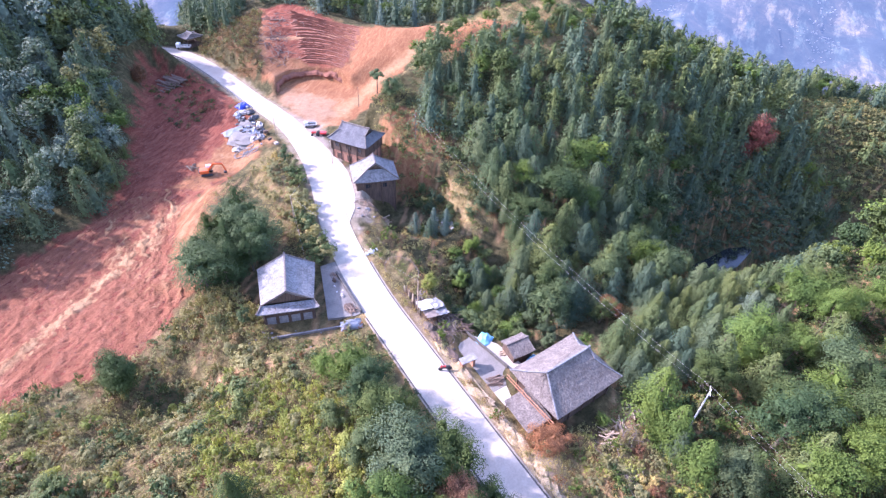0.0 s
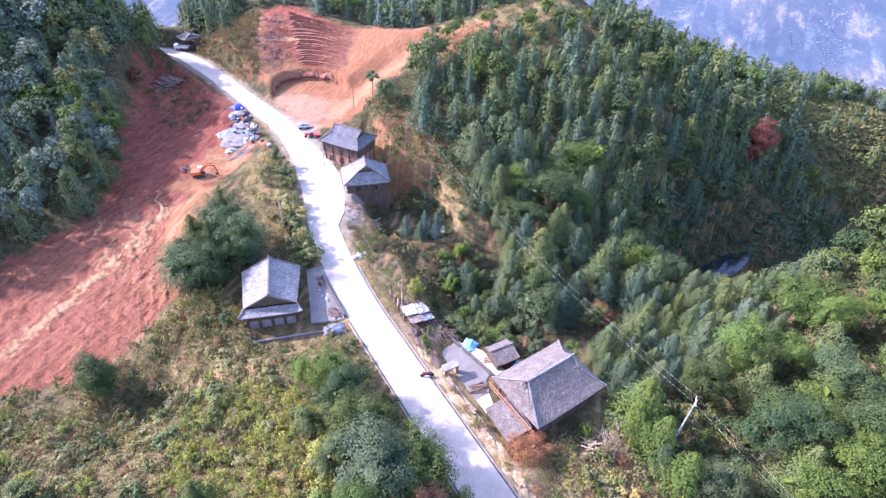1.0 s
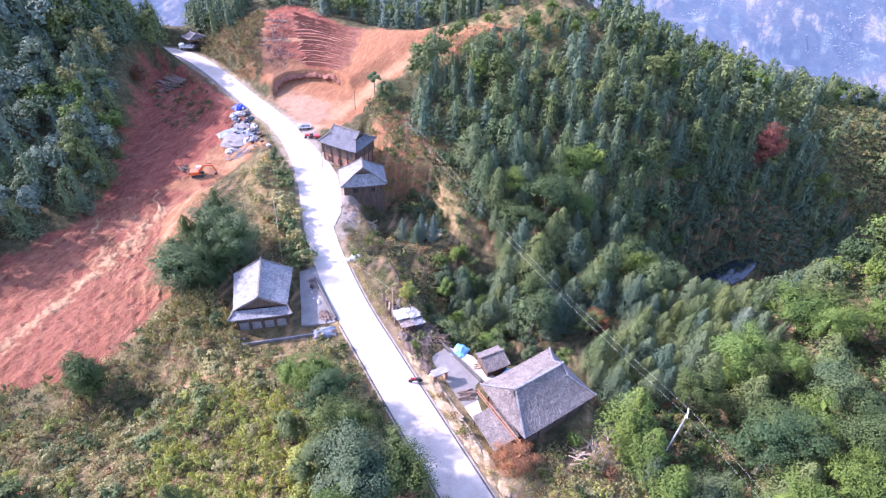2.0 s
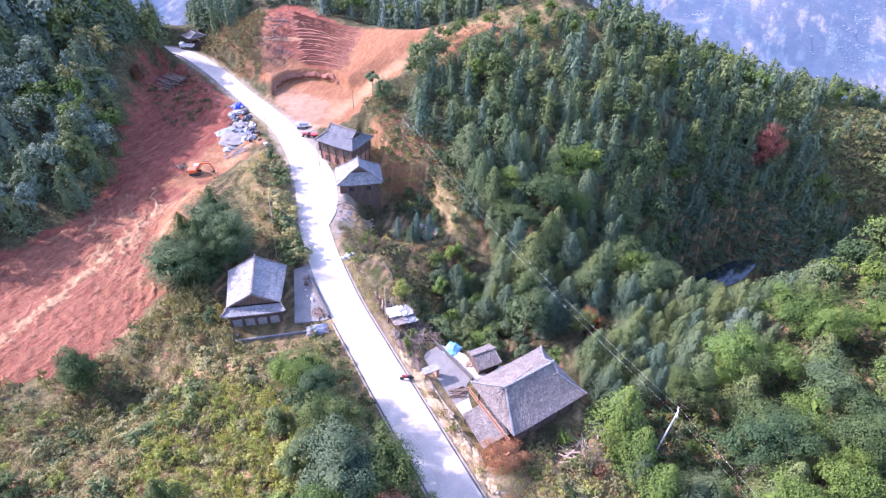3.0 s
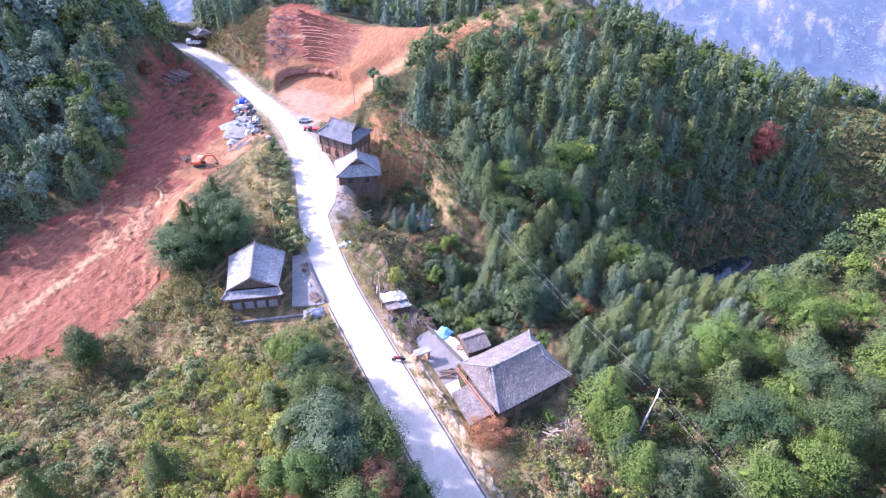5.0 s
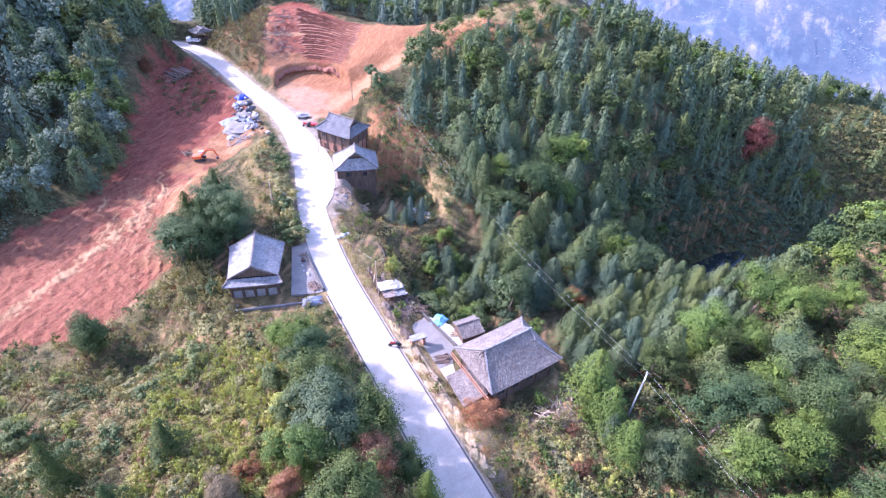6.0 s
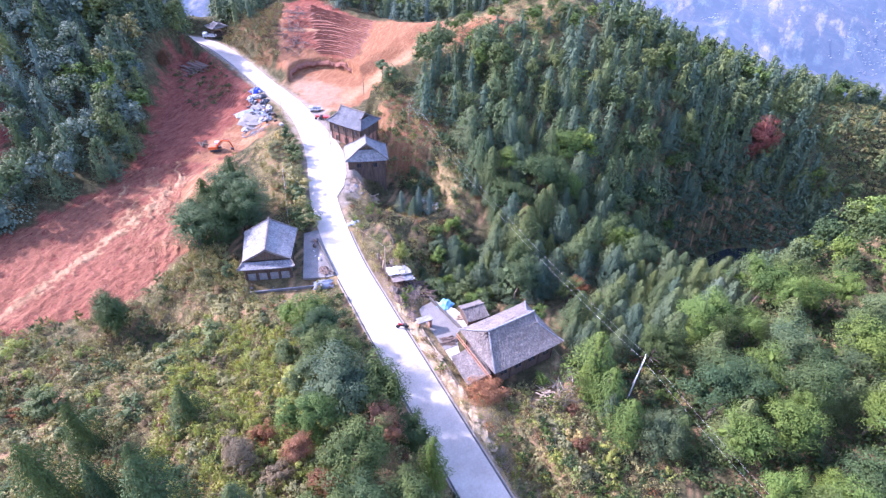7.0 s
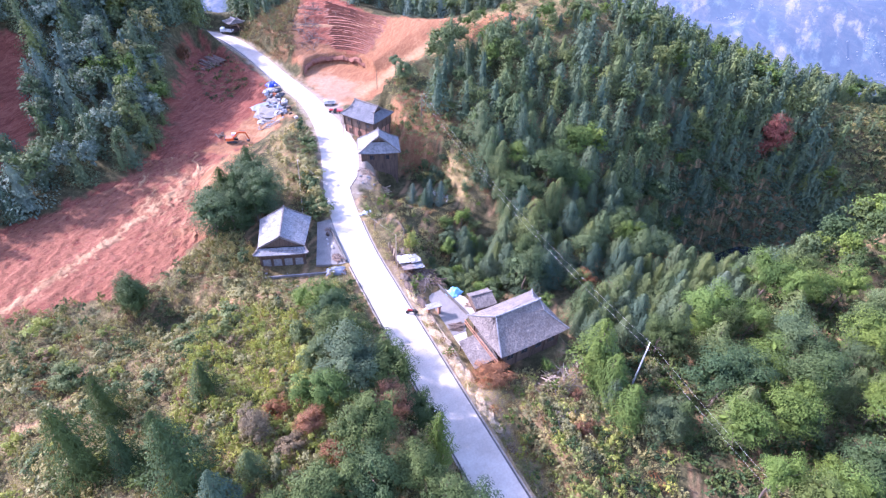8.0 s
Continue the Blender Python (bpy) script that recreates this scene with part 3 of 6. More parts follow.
# ---- distance ----
def backdrop_material():
    m, nt, b = tree_of("far_hazy_hills")
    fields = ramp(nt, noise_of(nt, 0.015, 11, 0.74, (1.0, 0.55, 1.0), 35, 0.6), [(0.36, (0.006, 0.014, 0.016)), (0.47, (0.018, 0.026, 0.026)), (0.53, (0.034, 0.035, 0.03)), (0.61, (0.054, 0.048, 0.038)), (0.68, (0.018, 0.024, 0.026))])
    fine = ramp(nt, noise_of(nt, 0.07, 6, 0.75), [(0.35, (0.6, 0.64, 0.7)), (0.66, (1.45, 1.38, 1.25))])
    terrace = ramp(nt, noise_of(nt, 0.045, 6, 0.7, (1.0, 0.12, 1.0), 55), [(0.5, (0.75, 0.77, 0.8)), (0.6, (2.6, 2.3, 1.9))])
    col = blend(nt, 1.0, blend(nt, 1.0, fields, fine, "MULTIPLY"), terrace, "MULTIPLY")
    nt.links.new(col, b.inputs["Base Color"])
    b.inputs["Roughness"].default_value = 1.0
    # haze is put in as an even blue glow of the far hills
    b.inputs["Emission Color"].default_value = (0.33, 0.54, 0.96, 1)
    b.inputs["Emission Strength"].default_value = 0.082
    return m


bx, by = np.meshgrid(np.linspace(-1200, 4000, 140), np.linspace(-1200, 4000, 140))
bd = np.hypot(bx - 60, by - 60)
bz = -250 + 0.10 * np.maximum(bd - 700, 0) + 45 * rough(bx, by, 900, 31) + 18 * rough(bx, by, 240, 32) + 5 * rough(bx, by, 70, 33)
keep = (bd > 560)
bi = np.arange(bx.size).reshape(bx.shape)
bf = np.stack([bi[:-1, :-1], bi[:-1, 1:], bi[1:, 1:], bi[1:, :-1]], -1).reshape(-1, 4)
bf = bf[keep.ravel()[bf].all(1)]
# far village on the valley side: pale specks of houses along a road
def far_z(x, y):
    d = np.hypot(x - 60, y - 60)
    return -250 + 0.10 * np.maximum(d - 700, 0) + 45 * rough(x, y, 900, 31) + 18 * rough(x, y, 240, 32) + 5 * rough(x, y, 70, 33)


rv = np.random.RandomState(44)
vx, vy, size = [], [], []
for cx, cy, spread, count in ((1010, 420, 26, 120), (1080, 440, 40, 90), (1150, 520, 60, 90), (900, 620, 40, 50), (820, 820, 70, 50), (1300, 300, 90, 70), (560, 980, 90, 40)):
    vx.append(cx + rv.normal(0, spread, count))
    vy.append(cy + rv.normal(0, spread * 0.6, count))
vx, vy = np.concatenate(vx), np.concatenate(vy)
cube = np.array([(x, y, z) for z in (-1, 1) for x, y in ((-1, -1), (1, -1), (1, 1), (-1, 1))], float)
cube_f = np.array([(0, 1, 5, 4), (1, 2, 6, 5), (2, 3, 7, 6), (3, 0, 4, 7), (4, 5, 6, 7)])
hs = np.stack([rv.uniform(0.5, 2.4, len(vx)), rv.uniform(0.4, 0.9, len(vx)), rv.uniform(0.3, 0.6, len(vx))], 1)
hv = cube[None] * hs[:, None] + np.stack([vx, vy, far_z(vx, vy)], 1)[:, None]
hf = (cube_f[None] + 8 * np.arange(len(vx))[:, None, None]).reshape(-1, 4)
m_far, nt_far, b_far = tree_of("far_hazy_walls")
nt_far.links.new(ramp(nt_far, noise_of(nt_far, 0.02, 3), [(0.35, (0.06, 0.058, 0.055)), (0.65, (0.16, 0.148, 0.135))]), b_far.inputs["Base Color"])
# same blue haze glow laid over the village walls
b_far.inputs["Emission Color"].default_value = (0.33, 0.54, 0.96, 1)
b_far.inputs["Emission Strength"].default_value = 0.085
tagged(new("far_village", mesh_of("far_village", hv.reshape(-1, 3), hf, m_far)), "pale specks of a distant hazy village", "village", kind="stuff")
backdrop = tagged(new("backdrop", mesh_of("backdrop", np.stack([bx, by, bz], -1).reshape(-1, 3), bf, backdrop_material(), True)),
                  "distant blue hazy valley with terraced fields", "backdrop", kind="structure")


# ---- trees ----
def trunk_mesh(height, r, limbs, rs, spread=0.5, base=0.35):
    bm = bmesh.new()
    bend = [Vector((rs.uniform(-0.04, 0.04) * height, rs.uniform(-0.04, 0.04) * height, height * k / 4)) for k in range(5)]
    bend[0] = Vector((0, 0, -0.4))
    for k in range(4):
        add_rod(bm, bend[k], bend[k + 1], r * (1 - 0.22 * k), r * (1 - 0.22 * (k + 1)), 7)
    for k in range(limbs):
        s = rs.uniform(base, 0.95)
        p = Vector((0, 0, height * s)).lerp(bend[min(4, int(s * 4))], 0.5)
        a = rs.uniform(0, 6.28)
        l = height * spread * (1.15 - s) * rs.uniform(0.7, 1.1)
        add_rod(bm, p, p + Vector((math.cos(a) * l, math.sin(a) * l, l * rs.uniform(0.1, 0.6))), r * 0.3, r * 0.1, 5)
    me = bpy.data.meshes.new("trunk")
    bm.to_mesh(me)
    bm.free()
    me.materials.append(M["bark"])
    return me


def fir_sprays(rs, count, height, radius, size, tiers=8):
    """Whorls of drooping sprays on a narrow pointed cone, round a dense core of boughs."""
    s = 1 - np.sqrt(rs.uniform(0, 1, count))
    s = np.where(rs.uniform(0, 1, count) < 0.08, rs.uniform(0.75, 1.0, count), s)
    s = np.clip((np.floor(s * tiers) + rs.beta(1.3, 2.2, count)) / tiers, 0.0, 1.0)
    a = rs.uniform(0, 6.28, count)
    ph = rs.uniform(0, 6)
    lobe = 1 + 0.2 * np.sin(a * 3 + ph) + 0.2 * np.sin(a * 5 + s * 23)
    rad = ((1 - s) ** 0.7 * np.minimum(1.0, 0.6 + 2.0 * s) * radius * lobe + 0.05) * np.sqrt(rs.uniform(0.25, 1.2, count))
    c = np.stack([np.cos(a) * rad, np.sin(a) * rad, height * (0.06 + 0.94 * s) - 0.2 * rad], 1)
    out = np.stack([np.cos(a), np.sin(a), np.full(count, -0.25)], 1) + rs.normal(0, 0.25, (count, 3))
    nrm = np.stack([np.cos(a) * 0.85, np.sin(a) * 0.85, np.full(count, 0.5)], 1) + rs.normal(0, 0.2, (count, 3))
    leaves = cards(c, nrm, out, size * rs.uniform(0.35, 0.6, count), size * rs.uniform(0.6, 1.2, count))
    # core: ragged skirts, one below another
    sides, core = 8, []
    for k in range(tiers):
        lo, hi = 0.92 * k / tiers, 0.92 * min(1.0, (k + 1.3) / tiers)
        turn = rs.uniform(0, 6)
        rim = ((1 - lo) ** 0.7 * min(1.0, 0.6 + 2.0 * lo) * radius * 0.38 + 0.02) * rs.uniform(0.7, 1.15, sides + 1)
        rim[-1] = rim[0]
        drop = rs.uniform(-0.25, 0.1, sides + 1) * radius
        drop[-1] = drop[0]
        for j in range(sides):
            b0, b1 = turn + j * 6.2832 / sides, turn + (j + 1) * 6.2832 / sides
            top = (1 - hi) ** 0.85 * radius * 0.16
            core.append([(math.cos(b0) * rim[j], math.sin(b0) * rim[j], height * (0.06 + 0.94 * lo) + drop[j]),
                         (math.cos(b1) * rim[j + 1], math.sin(b1) * rim[j + 1], height * (0.06 + 0.94 * lo) + drop[j + 1]),
                         (math.cos(b1) * top, math.sin(b1) * top, height * (0.06 + 0.94 * hi)), (math.cos(b0) * top, math.sin(b0) * top, height * (0.06 + 0.94 * hi))])
    return np.concatenate([leaves, np.array(core).reshape(-1, 3)])


def crown_sprays(rs, count, height, radius, size, low=0.3, lumps=30, under=-0.35, core=4):
    """A round, uneven crown of leaf clumps on many boughs, with gaps between them."""
    boughs = rs.normal(0, 1, (lumps, 3))
    boughs /= np.linalg.norm(boughs, axis=1, keepdims=True)
    boughs[:, 2] = np.where(boughs[:, 2] < under, -boughs[:, 2], boughs[:, 2])
    mid, half = height * (low + 1) / 2, height * (1 - low) / 2
    lean = 1 + 0.25 * np.sin(np.arctan2(boughs[:, 1], boughs[:, 0]) * 2 + rs.uniform(0, 6))[:, None]
    hub = boughs * rs.uniform(0.5, 0.92, (lumps, 1)) * lean * np.array([radius, radius, half]) + np.array([0, 0, mid])
    which = rs.randint(0, lumps, count)
    bs = rs.uniform(0.2, 0.36, lumps)[which, None]
    d = rs.normal(0, 1, (count, 3))
    d /= np.linalg.norm(d, axis=1, keepdims=True)
    d[:, 2] = np.where(d[:, 2] < -0.3, -d[:, 2], d[:, 2])
    p = hub[which] + d * bs * np.array([radius, radius, radius * 0.75]) * rs.uniform(0.55, 1.05, (count, 1))
    nrm = d * 0.9 + boughs[which] * 0.4 + np.array([0, 0, 0.2]) + rs.normal(0, 0.17, (count, 3))
    leaves = cards(p, nrm, rs.normal(0, 1, (count, 3)), size * rs.uniform(0.45, 0.95, count), size * rs.uniform(0.7, 1.5, count))
    # dense twigs and leaves within each bough keep the light out
    n = rs.normal(0, 1, (lumps * core, 3))
    mid_p = np.repeat(hub, core, axis=0) * 0.68 + np.array([0, 0, 0.32 * mid]) + rs.normal(0, 0.04, (lumps * core, 3)) * radius
    inner = cards(mid_p, n, rs.normal(0, 1, (lumps * core, 3)), radius * rs.uniform(0.2, 0.3, lumps * core), radius * rs.uniform(0.24, 0.34, lumps * core))
    return np.concatenate([leaves, inner])


def tuft_sprays(rs, count, height, radius, size):
    """A low tuft: blades and twigs leaning outwards."""
    a = rs.uniform(0, 6.28, count)
    r = radius * np.sqrt(rs.uniform(0, 1, count))
    dome = np.sqrt(np.maximum(0.05, 1 - (r / radius) ** 2))
    c = np.stack([np.cos(a) * r, np.sin(a) * r, height * dome * rs.uniform(0.35, 1.0, count)], 1)
    nrm = np.stack([np.cos(a) * 0.5, np.sin(a) * 0.5, np.full(count, 1.0)], 1) + rs.normal(0, 0.45, (count, 3))
    up = np.stack([np.cos(a) * 0.6, np.sin(a) * 0.6, np.full(count, 0.6)], 1) + rs.normal(0, 0.4, (count, 3))
    return cards(c, nrm, up, size * rs.uniform(0.35, 0.8, count), size * rs.uniform(0.8, 1.5, count))


RS = np.random.RandomState(5)
FIR_H, ROUND_H = 6.5, 6.0
FIRS = [(fir_sprays(RS, 4200, FIR_H, 1.45 + 0.2 * k, 0.17, 10), trunk_mesh(FIR_H * 0.9, 0.13, 4, RS, 0.18)) for k in range(4)]
ROUNDS = [(crown_sprays(RS, 5400, ROUND_H, 2.3 + 0.15 * k, 0.115, 0.16, 44 + 5 * k), trunk_mesh(ROUND_H * 0.7, 0.16, 8, RS, 0.4)) for k in range(5)]
BUSH_H = 5.0
BUSHES = [(crown_sprays(RS, 2600, BUSH_H, 2.3 + 0.15 * k, 0.2, 0.0, 34 + 4 * k, -0.85), trunk_mesh(BUSH_H * 0.6, 0.14, 8, RS, 0.4)) for k in range(4)]
BIGS = [(crown_sprays(RS, 8600, BUSH_H, 2.3 + 0.15 * k, 0.115, 0.05, 50 + 6 * k, -0.8), trunk_mesh(BUSH_H * 0.6, 0.12, 8, RS, 0.4)) for k in range(4)]
SHRUB_H = 2.0
SHRUBS = [(crown_sprays(RS, 420, SHRUB_H, 1.15 + 0.1 * k, 0.2, 0.0, 14 + 2 * k, -0.85), trunk_mesh(SHRUB_H * 0.6, 0.05, 6, RS, 0.5, 0.1)) for k in range(5)]
SHAPES = dict(fir=(FIRS, FIR_H, "fir_tree", "firs on the slopes"), round=(ROUNDS, ROUND_H, "broadleaf_tree", "trees on the slopes"),
              bush=(BUSHES, BUSH_H, "bushy_tree", "trees on the slopes"), big=(BIGS, BUSH_H, "bushy_tree", "trees on the slopes"), shrub=(SHRUBS, SHRUB_H, "shrub", "shrubs on the hillside"))
FAR_FIR = [fir_sprays(RS, 760, FIR_H, 1.6 + 0.26 * k, 0.31, 9) for k in range(4)] + [fir_sprays(RS, 320, FIR_H, 1.7 + 0.28 * k, 0.46, 7) for k in range(4)]
FAR_ROUND = [crown_sprays(RS, 760, ROUND_H, 2.0 + 0.15 * k, 0.27, 0.12, 34 + 3 * k) for k in range(4)] + [crown_sprays(RS, 340, ROUND_H, 2.0 + 0.15 * k, 0.4, 0.12, 24 + 2 * k) for k in range(4)]
CROWNS = {}


def crown_mesh(shape, k, leaf):
    key = (shape, k, leaf)
    if key not in CROWNS:
        v = SHAPES[shape][0][k][0]
        CROWNS[key] = mesh_of("crown", v, quads(len(v) // 4), M[leaf])
    return CROWNS[key]


TREE_WORDS = dict(bare=("small tree with bare brown twigs", "tree"), fresh=("fresh green broadleaf tree on the slope", "tree"), deep=("deep green broadleaf tree with a dense crown", "tree"), blue=("tall fir tree with needles tinted by blue haze", "conifer"), fir=("tall dark green fir tree on the wooded slope", "conifer"), pine=("olive green pine tree with a rounded crown", "pine"),
                  leaf=("bushy green broadleaf tree on the slope", "tree"), lime=("bright yellow-green broadleaf tree", "tree"),
                  grey=("grey-green broadleaf tree with a dense crown", "tree"), rust=("rust-brown tree with dry autumn leaves", "tree"),
                  rose=("small tree with dusky pink autumn leaves", "tree"))


SHRUB_WORDS = dict(olive="olive brown shrub on the scrubby hillside", lime="yellow-green shrub on the scrubby hillside", grey="grey-green shrub on the scrubby hillside",
                   leaf="green leafy shrub on the slope", straw="dry straw-coloured shrub on the slope", rust="rust-brown shrub with dry leaves", bare="bare brown shrub on the scrubby hillside", rose="dusky pink shrub with dry leaves", pine="dark green shrub on the slope")


def tree(shape, leaf, x, y, height, wide=1.0, seed=0, words=None):
    src, full, name, group = SHAPES[shape]
    k = seed % len(src)
    s = height / full
    label, cat = words or ((SHRUB_WORDS[leaf], "shrub") if shape == "shrub" else TREE_WORDS[leaf])
    e = thing(name, pose(x, y, z_at(x, y), 0, 0, (seed * 77) % 360) @ Matrix.Diagonal((s * wide, s * wide, s, 1)), label, cat, group)
    t = new("trunk", src[k][1])
    t.parent = e
    c = new("crown", crown_mesh(shape, k, leaf))
    c.parent = e
    return e


def far_trees(name, rows, leaf, label, shape):
    """Many trees in one mesh: rows of x, y, height, width."""
    if not len(rows):
        return
    rows = np.asarray(rows)
    z = land(rows[:, 0], rows[:, 1])
    src = FAR_FIR if shape == "fir" else FAR_ROUND
    full = FIR_H if shape == "fir" else ROUND_H
    out = []
    for i, (x, y, h, w) in enumerate(rows):
        v = src[i % 4 + (4 if math.hypot(x - 10, y) > 145 else 0)]
        a = i * 2.399
        s = h / full
        c, n = math.cos(a) * s * w, math.sin(a) * s * w
        out.append(np.stack([v[:, 0] * c - v[:, 1] * n + x, v[:, 0] * n + v[:, 1] * c + y, v[:, 2] * s + z[i]], 1))
    v = np.concatenate(out)
    me = mesh_of(name, v, quads(len(v) // 4), M[leaf])
    plant = np.concatenate([np.full(len(o), (i * 0.618) % 1.0) for i, o in enumerate(out)])
    me.attributes.new("plant", "FLOAT", "POINT").data.foreach_set("value", plant.astype(np.float32))
    tagged(new(name, me), label, "trees", kind="stuff")


def scatter(poly, gap, seed):
    r = np.random.RandomState(seed)
    p = np.array(poly, float)
    xs, ys = np.meshgrid(np.arange(p[:, 0].min(), p[:, 0].max(), gap), np.arange(p[:, 1].min(), p[:, 1].max(), gap))
    X = xs.ravel() + r.uniform(-0.48, 0.48, xs.size) * gap
    Y = ys.ravel() + r.uniform(-0.48, 0.48, xs.size) * gap
    ok = inside(X, Y, poly) > 0
    return X[ok], Y[ok], r


# woods: outline, spacing, height range, mix of (shape, leaf, share)
DARK = [("fir", "fir", 0.52), ("fir", "pine", 0.28), ("round", "pine", 0.1), ("round", "deep", 0.05), ("round", "leaf", 0.05)]
# the blue leaves in this mix carry painted haze
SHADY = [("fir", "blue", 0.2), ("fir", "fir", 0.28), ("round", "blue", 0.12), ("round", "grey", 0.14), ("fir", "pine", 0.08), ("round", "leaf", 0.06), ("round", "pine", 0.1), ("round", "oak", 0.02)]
MIXED = [("round", "leaf", 0.42), ("round", "deep", 0.26), ("round", "fresh", 0.14), ("fir", "pine", 0.12), ("round", "pine", 0.06)]
WOODS = [
    ([(-45, 79), (-22, 86.5), (-10, 93.5), (-0.5, 107), (4.5, 123), (9, 140), (13, 157), (12, 172), (2, 181), (-25, 190), (-45, 150)], 3.5, (5, 10), SHADY),
    ([(58, 100), (66, 106), (80, 104), (95, 98), (108, 96), (122, 108), (135, 122), (165, 118), (185, 122), (210, 130), (265, 110), (275, 52), (160, 46), (130, 52), (112, 52), (100, 41), (82, 38), (50, 36), (48, 50), (55, 55), (56, 66), (57, 76), (55, 84), (57, 93)], 4.0, (5.0, 11.0), DARK),
    ([(43, 47), (44, 58), (50, 62), (51, 47)], 3.2, (4.5, 7.5), DARK),
    ([(60, 156), (72, 146), (84, 136), (100, 122), (120, 118), (140, 130), (150, 145), (120, 160), (75, 176), (50, 184), (45, 178), (58, 172)], 3.8, (5, 8.5), [("round", "pine", 0.3), ("fir", "fir", 0.4), ("fir", "blue", 0.15), ("round", "leaf", 0.15)]),
    ([(27, 172), (32, 160), (36, 162), (44, 178), (50, 215), (31, 212), (27, 186)], 3.6, (6, 9), DARK),
    ([(-4, 112), (-1.5, 122), (0.5, 133), (2.5, 143), (9, 155), (5, 157), (-3, 140), (-8, 112)], 2.7, (7, 10), SHADY),
    ([(5, 156), (12, 156), (15.5, 160), (13.5, 163), (5, 165)], 2.6, (8, 11), DARK),
    ([(-8, 142), (0, 145), (7, 155), (3, 163), (-8, 160)], 3.0, (10, 13), SHADY),
    ([(0, 174), (10, 171), (18.5, 168.5), (19, 173), (10, 180), (0, 182)], 2.8, (6, 9), DARK),
    ([(62, 112), (82, 106), (110, 100), (118, 108), (90, 128), (70, 122)], 6.5, (3, 6), [("round", "pine", 0.7), ("round", "leaf", 0.3)]),
    ([(66, 108), (82, 105), (110, 98), (120, 106), (106, 113), (92, 110), (76, 112)], 3.4, (3.5, 7), [("round", "pine", 0.4), ("fir", "fir", 0.35), ("round", "leaf", 0.25)]),
    ([(58, 20), (66, 21), (80, 21), (100, 25), (130, 29), (175, 20), (150, -35), (62, -35), (52, -14), (47, 2), (56, 10)], 5.4, (6.5, 11.5), MIXED),
    ([(46, 24), (56, 33), (75, 36), (110, 39), (140, 36), (140, 30), (100, 26), (80, 22), (60, 21), (50, 19)], 3.1, (5.5, 9), [("fir", "pine", 0.44), ("fir", "fir", 0.44), ("fir", "blue", 0.04), ("round", "leaf", 0.08)]),
        ([(3.8, 66.6), (8, 65.0), (11, 66.5), (13, 71), (12, 76), (7, 75), (4.5, 71)], 2.2, (5.5, 10.5), [("fir", "deep", 0.35), ("fir", "fir", 0.15), ("round", "pine", 0.25), ("round", "deep", 0.25)]),
    ([(35, 42), (37, 52), (47, 65), (53, 60), (50, 40), (46, 25), (44, 32), (39, 38)], 3.3, (2.2, 4.6), [("bush", "leaf", 0.25), ("bush", "grey", 0.2), ("bush", "pine", 0.35), ("bush", "fresh", 0.2)]),
    ([(45, 66), (52, 64), (60, 64), (62, 80), (54, 84), (46, 78)], 3.4, (1.5, 3.0), [("bush", "grey", 0.4), ("bush", "pine", 0.6)]),
]
OPEN = [(196, 84), (206, 80), (240, 70), (245, 40), (212, 46), (200, 53), (188, 62)]
GULLY = [(112, 56), (118, 60), (132, 63), (148, 64), (160, 59), (178, 53), (170, 46), (140, 47), (114, 51)]
SLIP = [(-1, 108), (2, 118), (2.5, 128), (1.0, 136), (4, 149), (14, 158), (20, 150), (20, 126), (5, 108)]
BARE = [(GULLY, 0.0), (SLIP, 0.0), (CUT_STRIP, 0.0)]
singles, masses = {}, {}
for w_i, (poly, gap, (h0, h1), mix) in enumerate(WOODS):
    X, Y, r = scatter(poly, gap, 100 + w_i)
    shares = np.cumsum([m[2] for m in mix])
    for x, y in zip(X, Y):
        u, h, wd = r.uniform(), r.uniform(h0, h1), r.uniform(0.9, 1.45)
        shape, leaf, _ = mix[int(np.searchsorted(shares, min(u, 0.999)))]
        wd = 1.12 * wd if shape == "fir" else (0.72 if mix is MIXED else 0.85) * wd
        if any(inside(x, y, a) > m for a, m in BARE) or to_line(x, y, ROAD_LINE)[0] < 3.6:
            continue
        if inside(x, y, OPEN) > 0 and r.uniform() < 0.8:
            continue
        if shape in ("bush", "big") or math.hypot(x - 38, y - 22) < 62:
            singles.setdefault(shape, []).append((shape, leaf, x, y, h, wd))
        else:
            masses.setdefault((shape, leaf), []).append((x, y, h, wd))
for shape, rows in singles.items():
    rows.sort(key=lambda q: math.hypot(q[2] - 38, q[3] - 18))
    for i, (sh, leaf, x, y, h, wd) in enumerate(rows):
        if i < (200 if sh in ("fir", "round") else 260):
            tree(sh, leaf, x, y, h, wd, i)
        else:
            masses.setdefault((sh, leaf), []).append((x, y, h, wd))
MASS_WORDS = dict(fir="distant dark green firs covering the hillside", pine="distant olive green pines covering the hillside", leaf="distant green broadleaf woods on the hillside",
                  grey="distant grey-green woods on the hillside", blue="distant firs tinted with blue haze, covering the hillside", lime="distant yellow-green trees on the hillside", oak="distant dull brown trees on the hillside", fresh="distant fresh green trees on the hillside", deep="distant deep green trees on the hillside")
for (shape, leaf), rows in masses.items():
    far_trees("far_woods", rows, leaf, MASS_WORDS[leaf], shape)

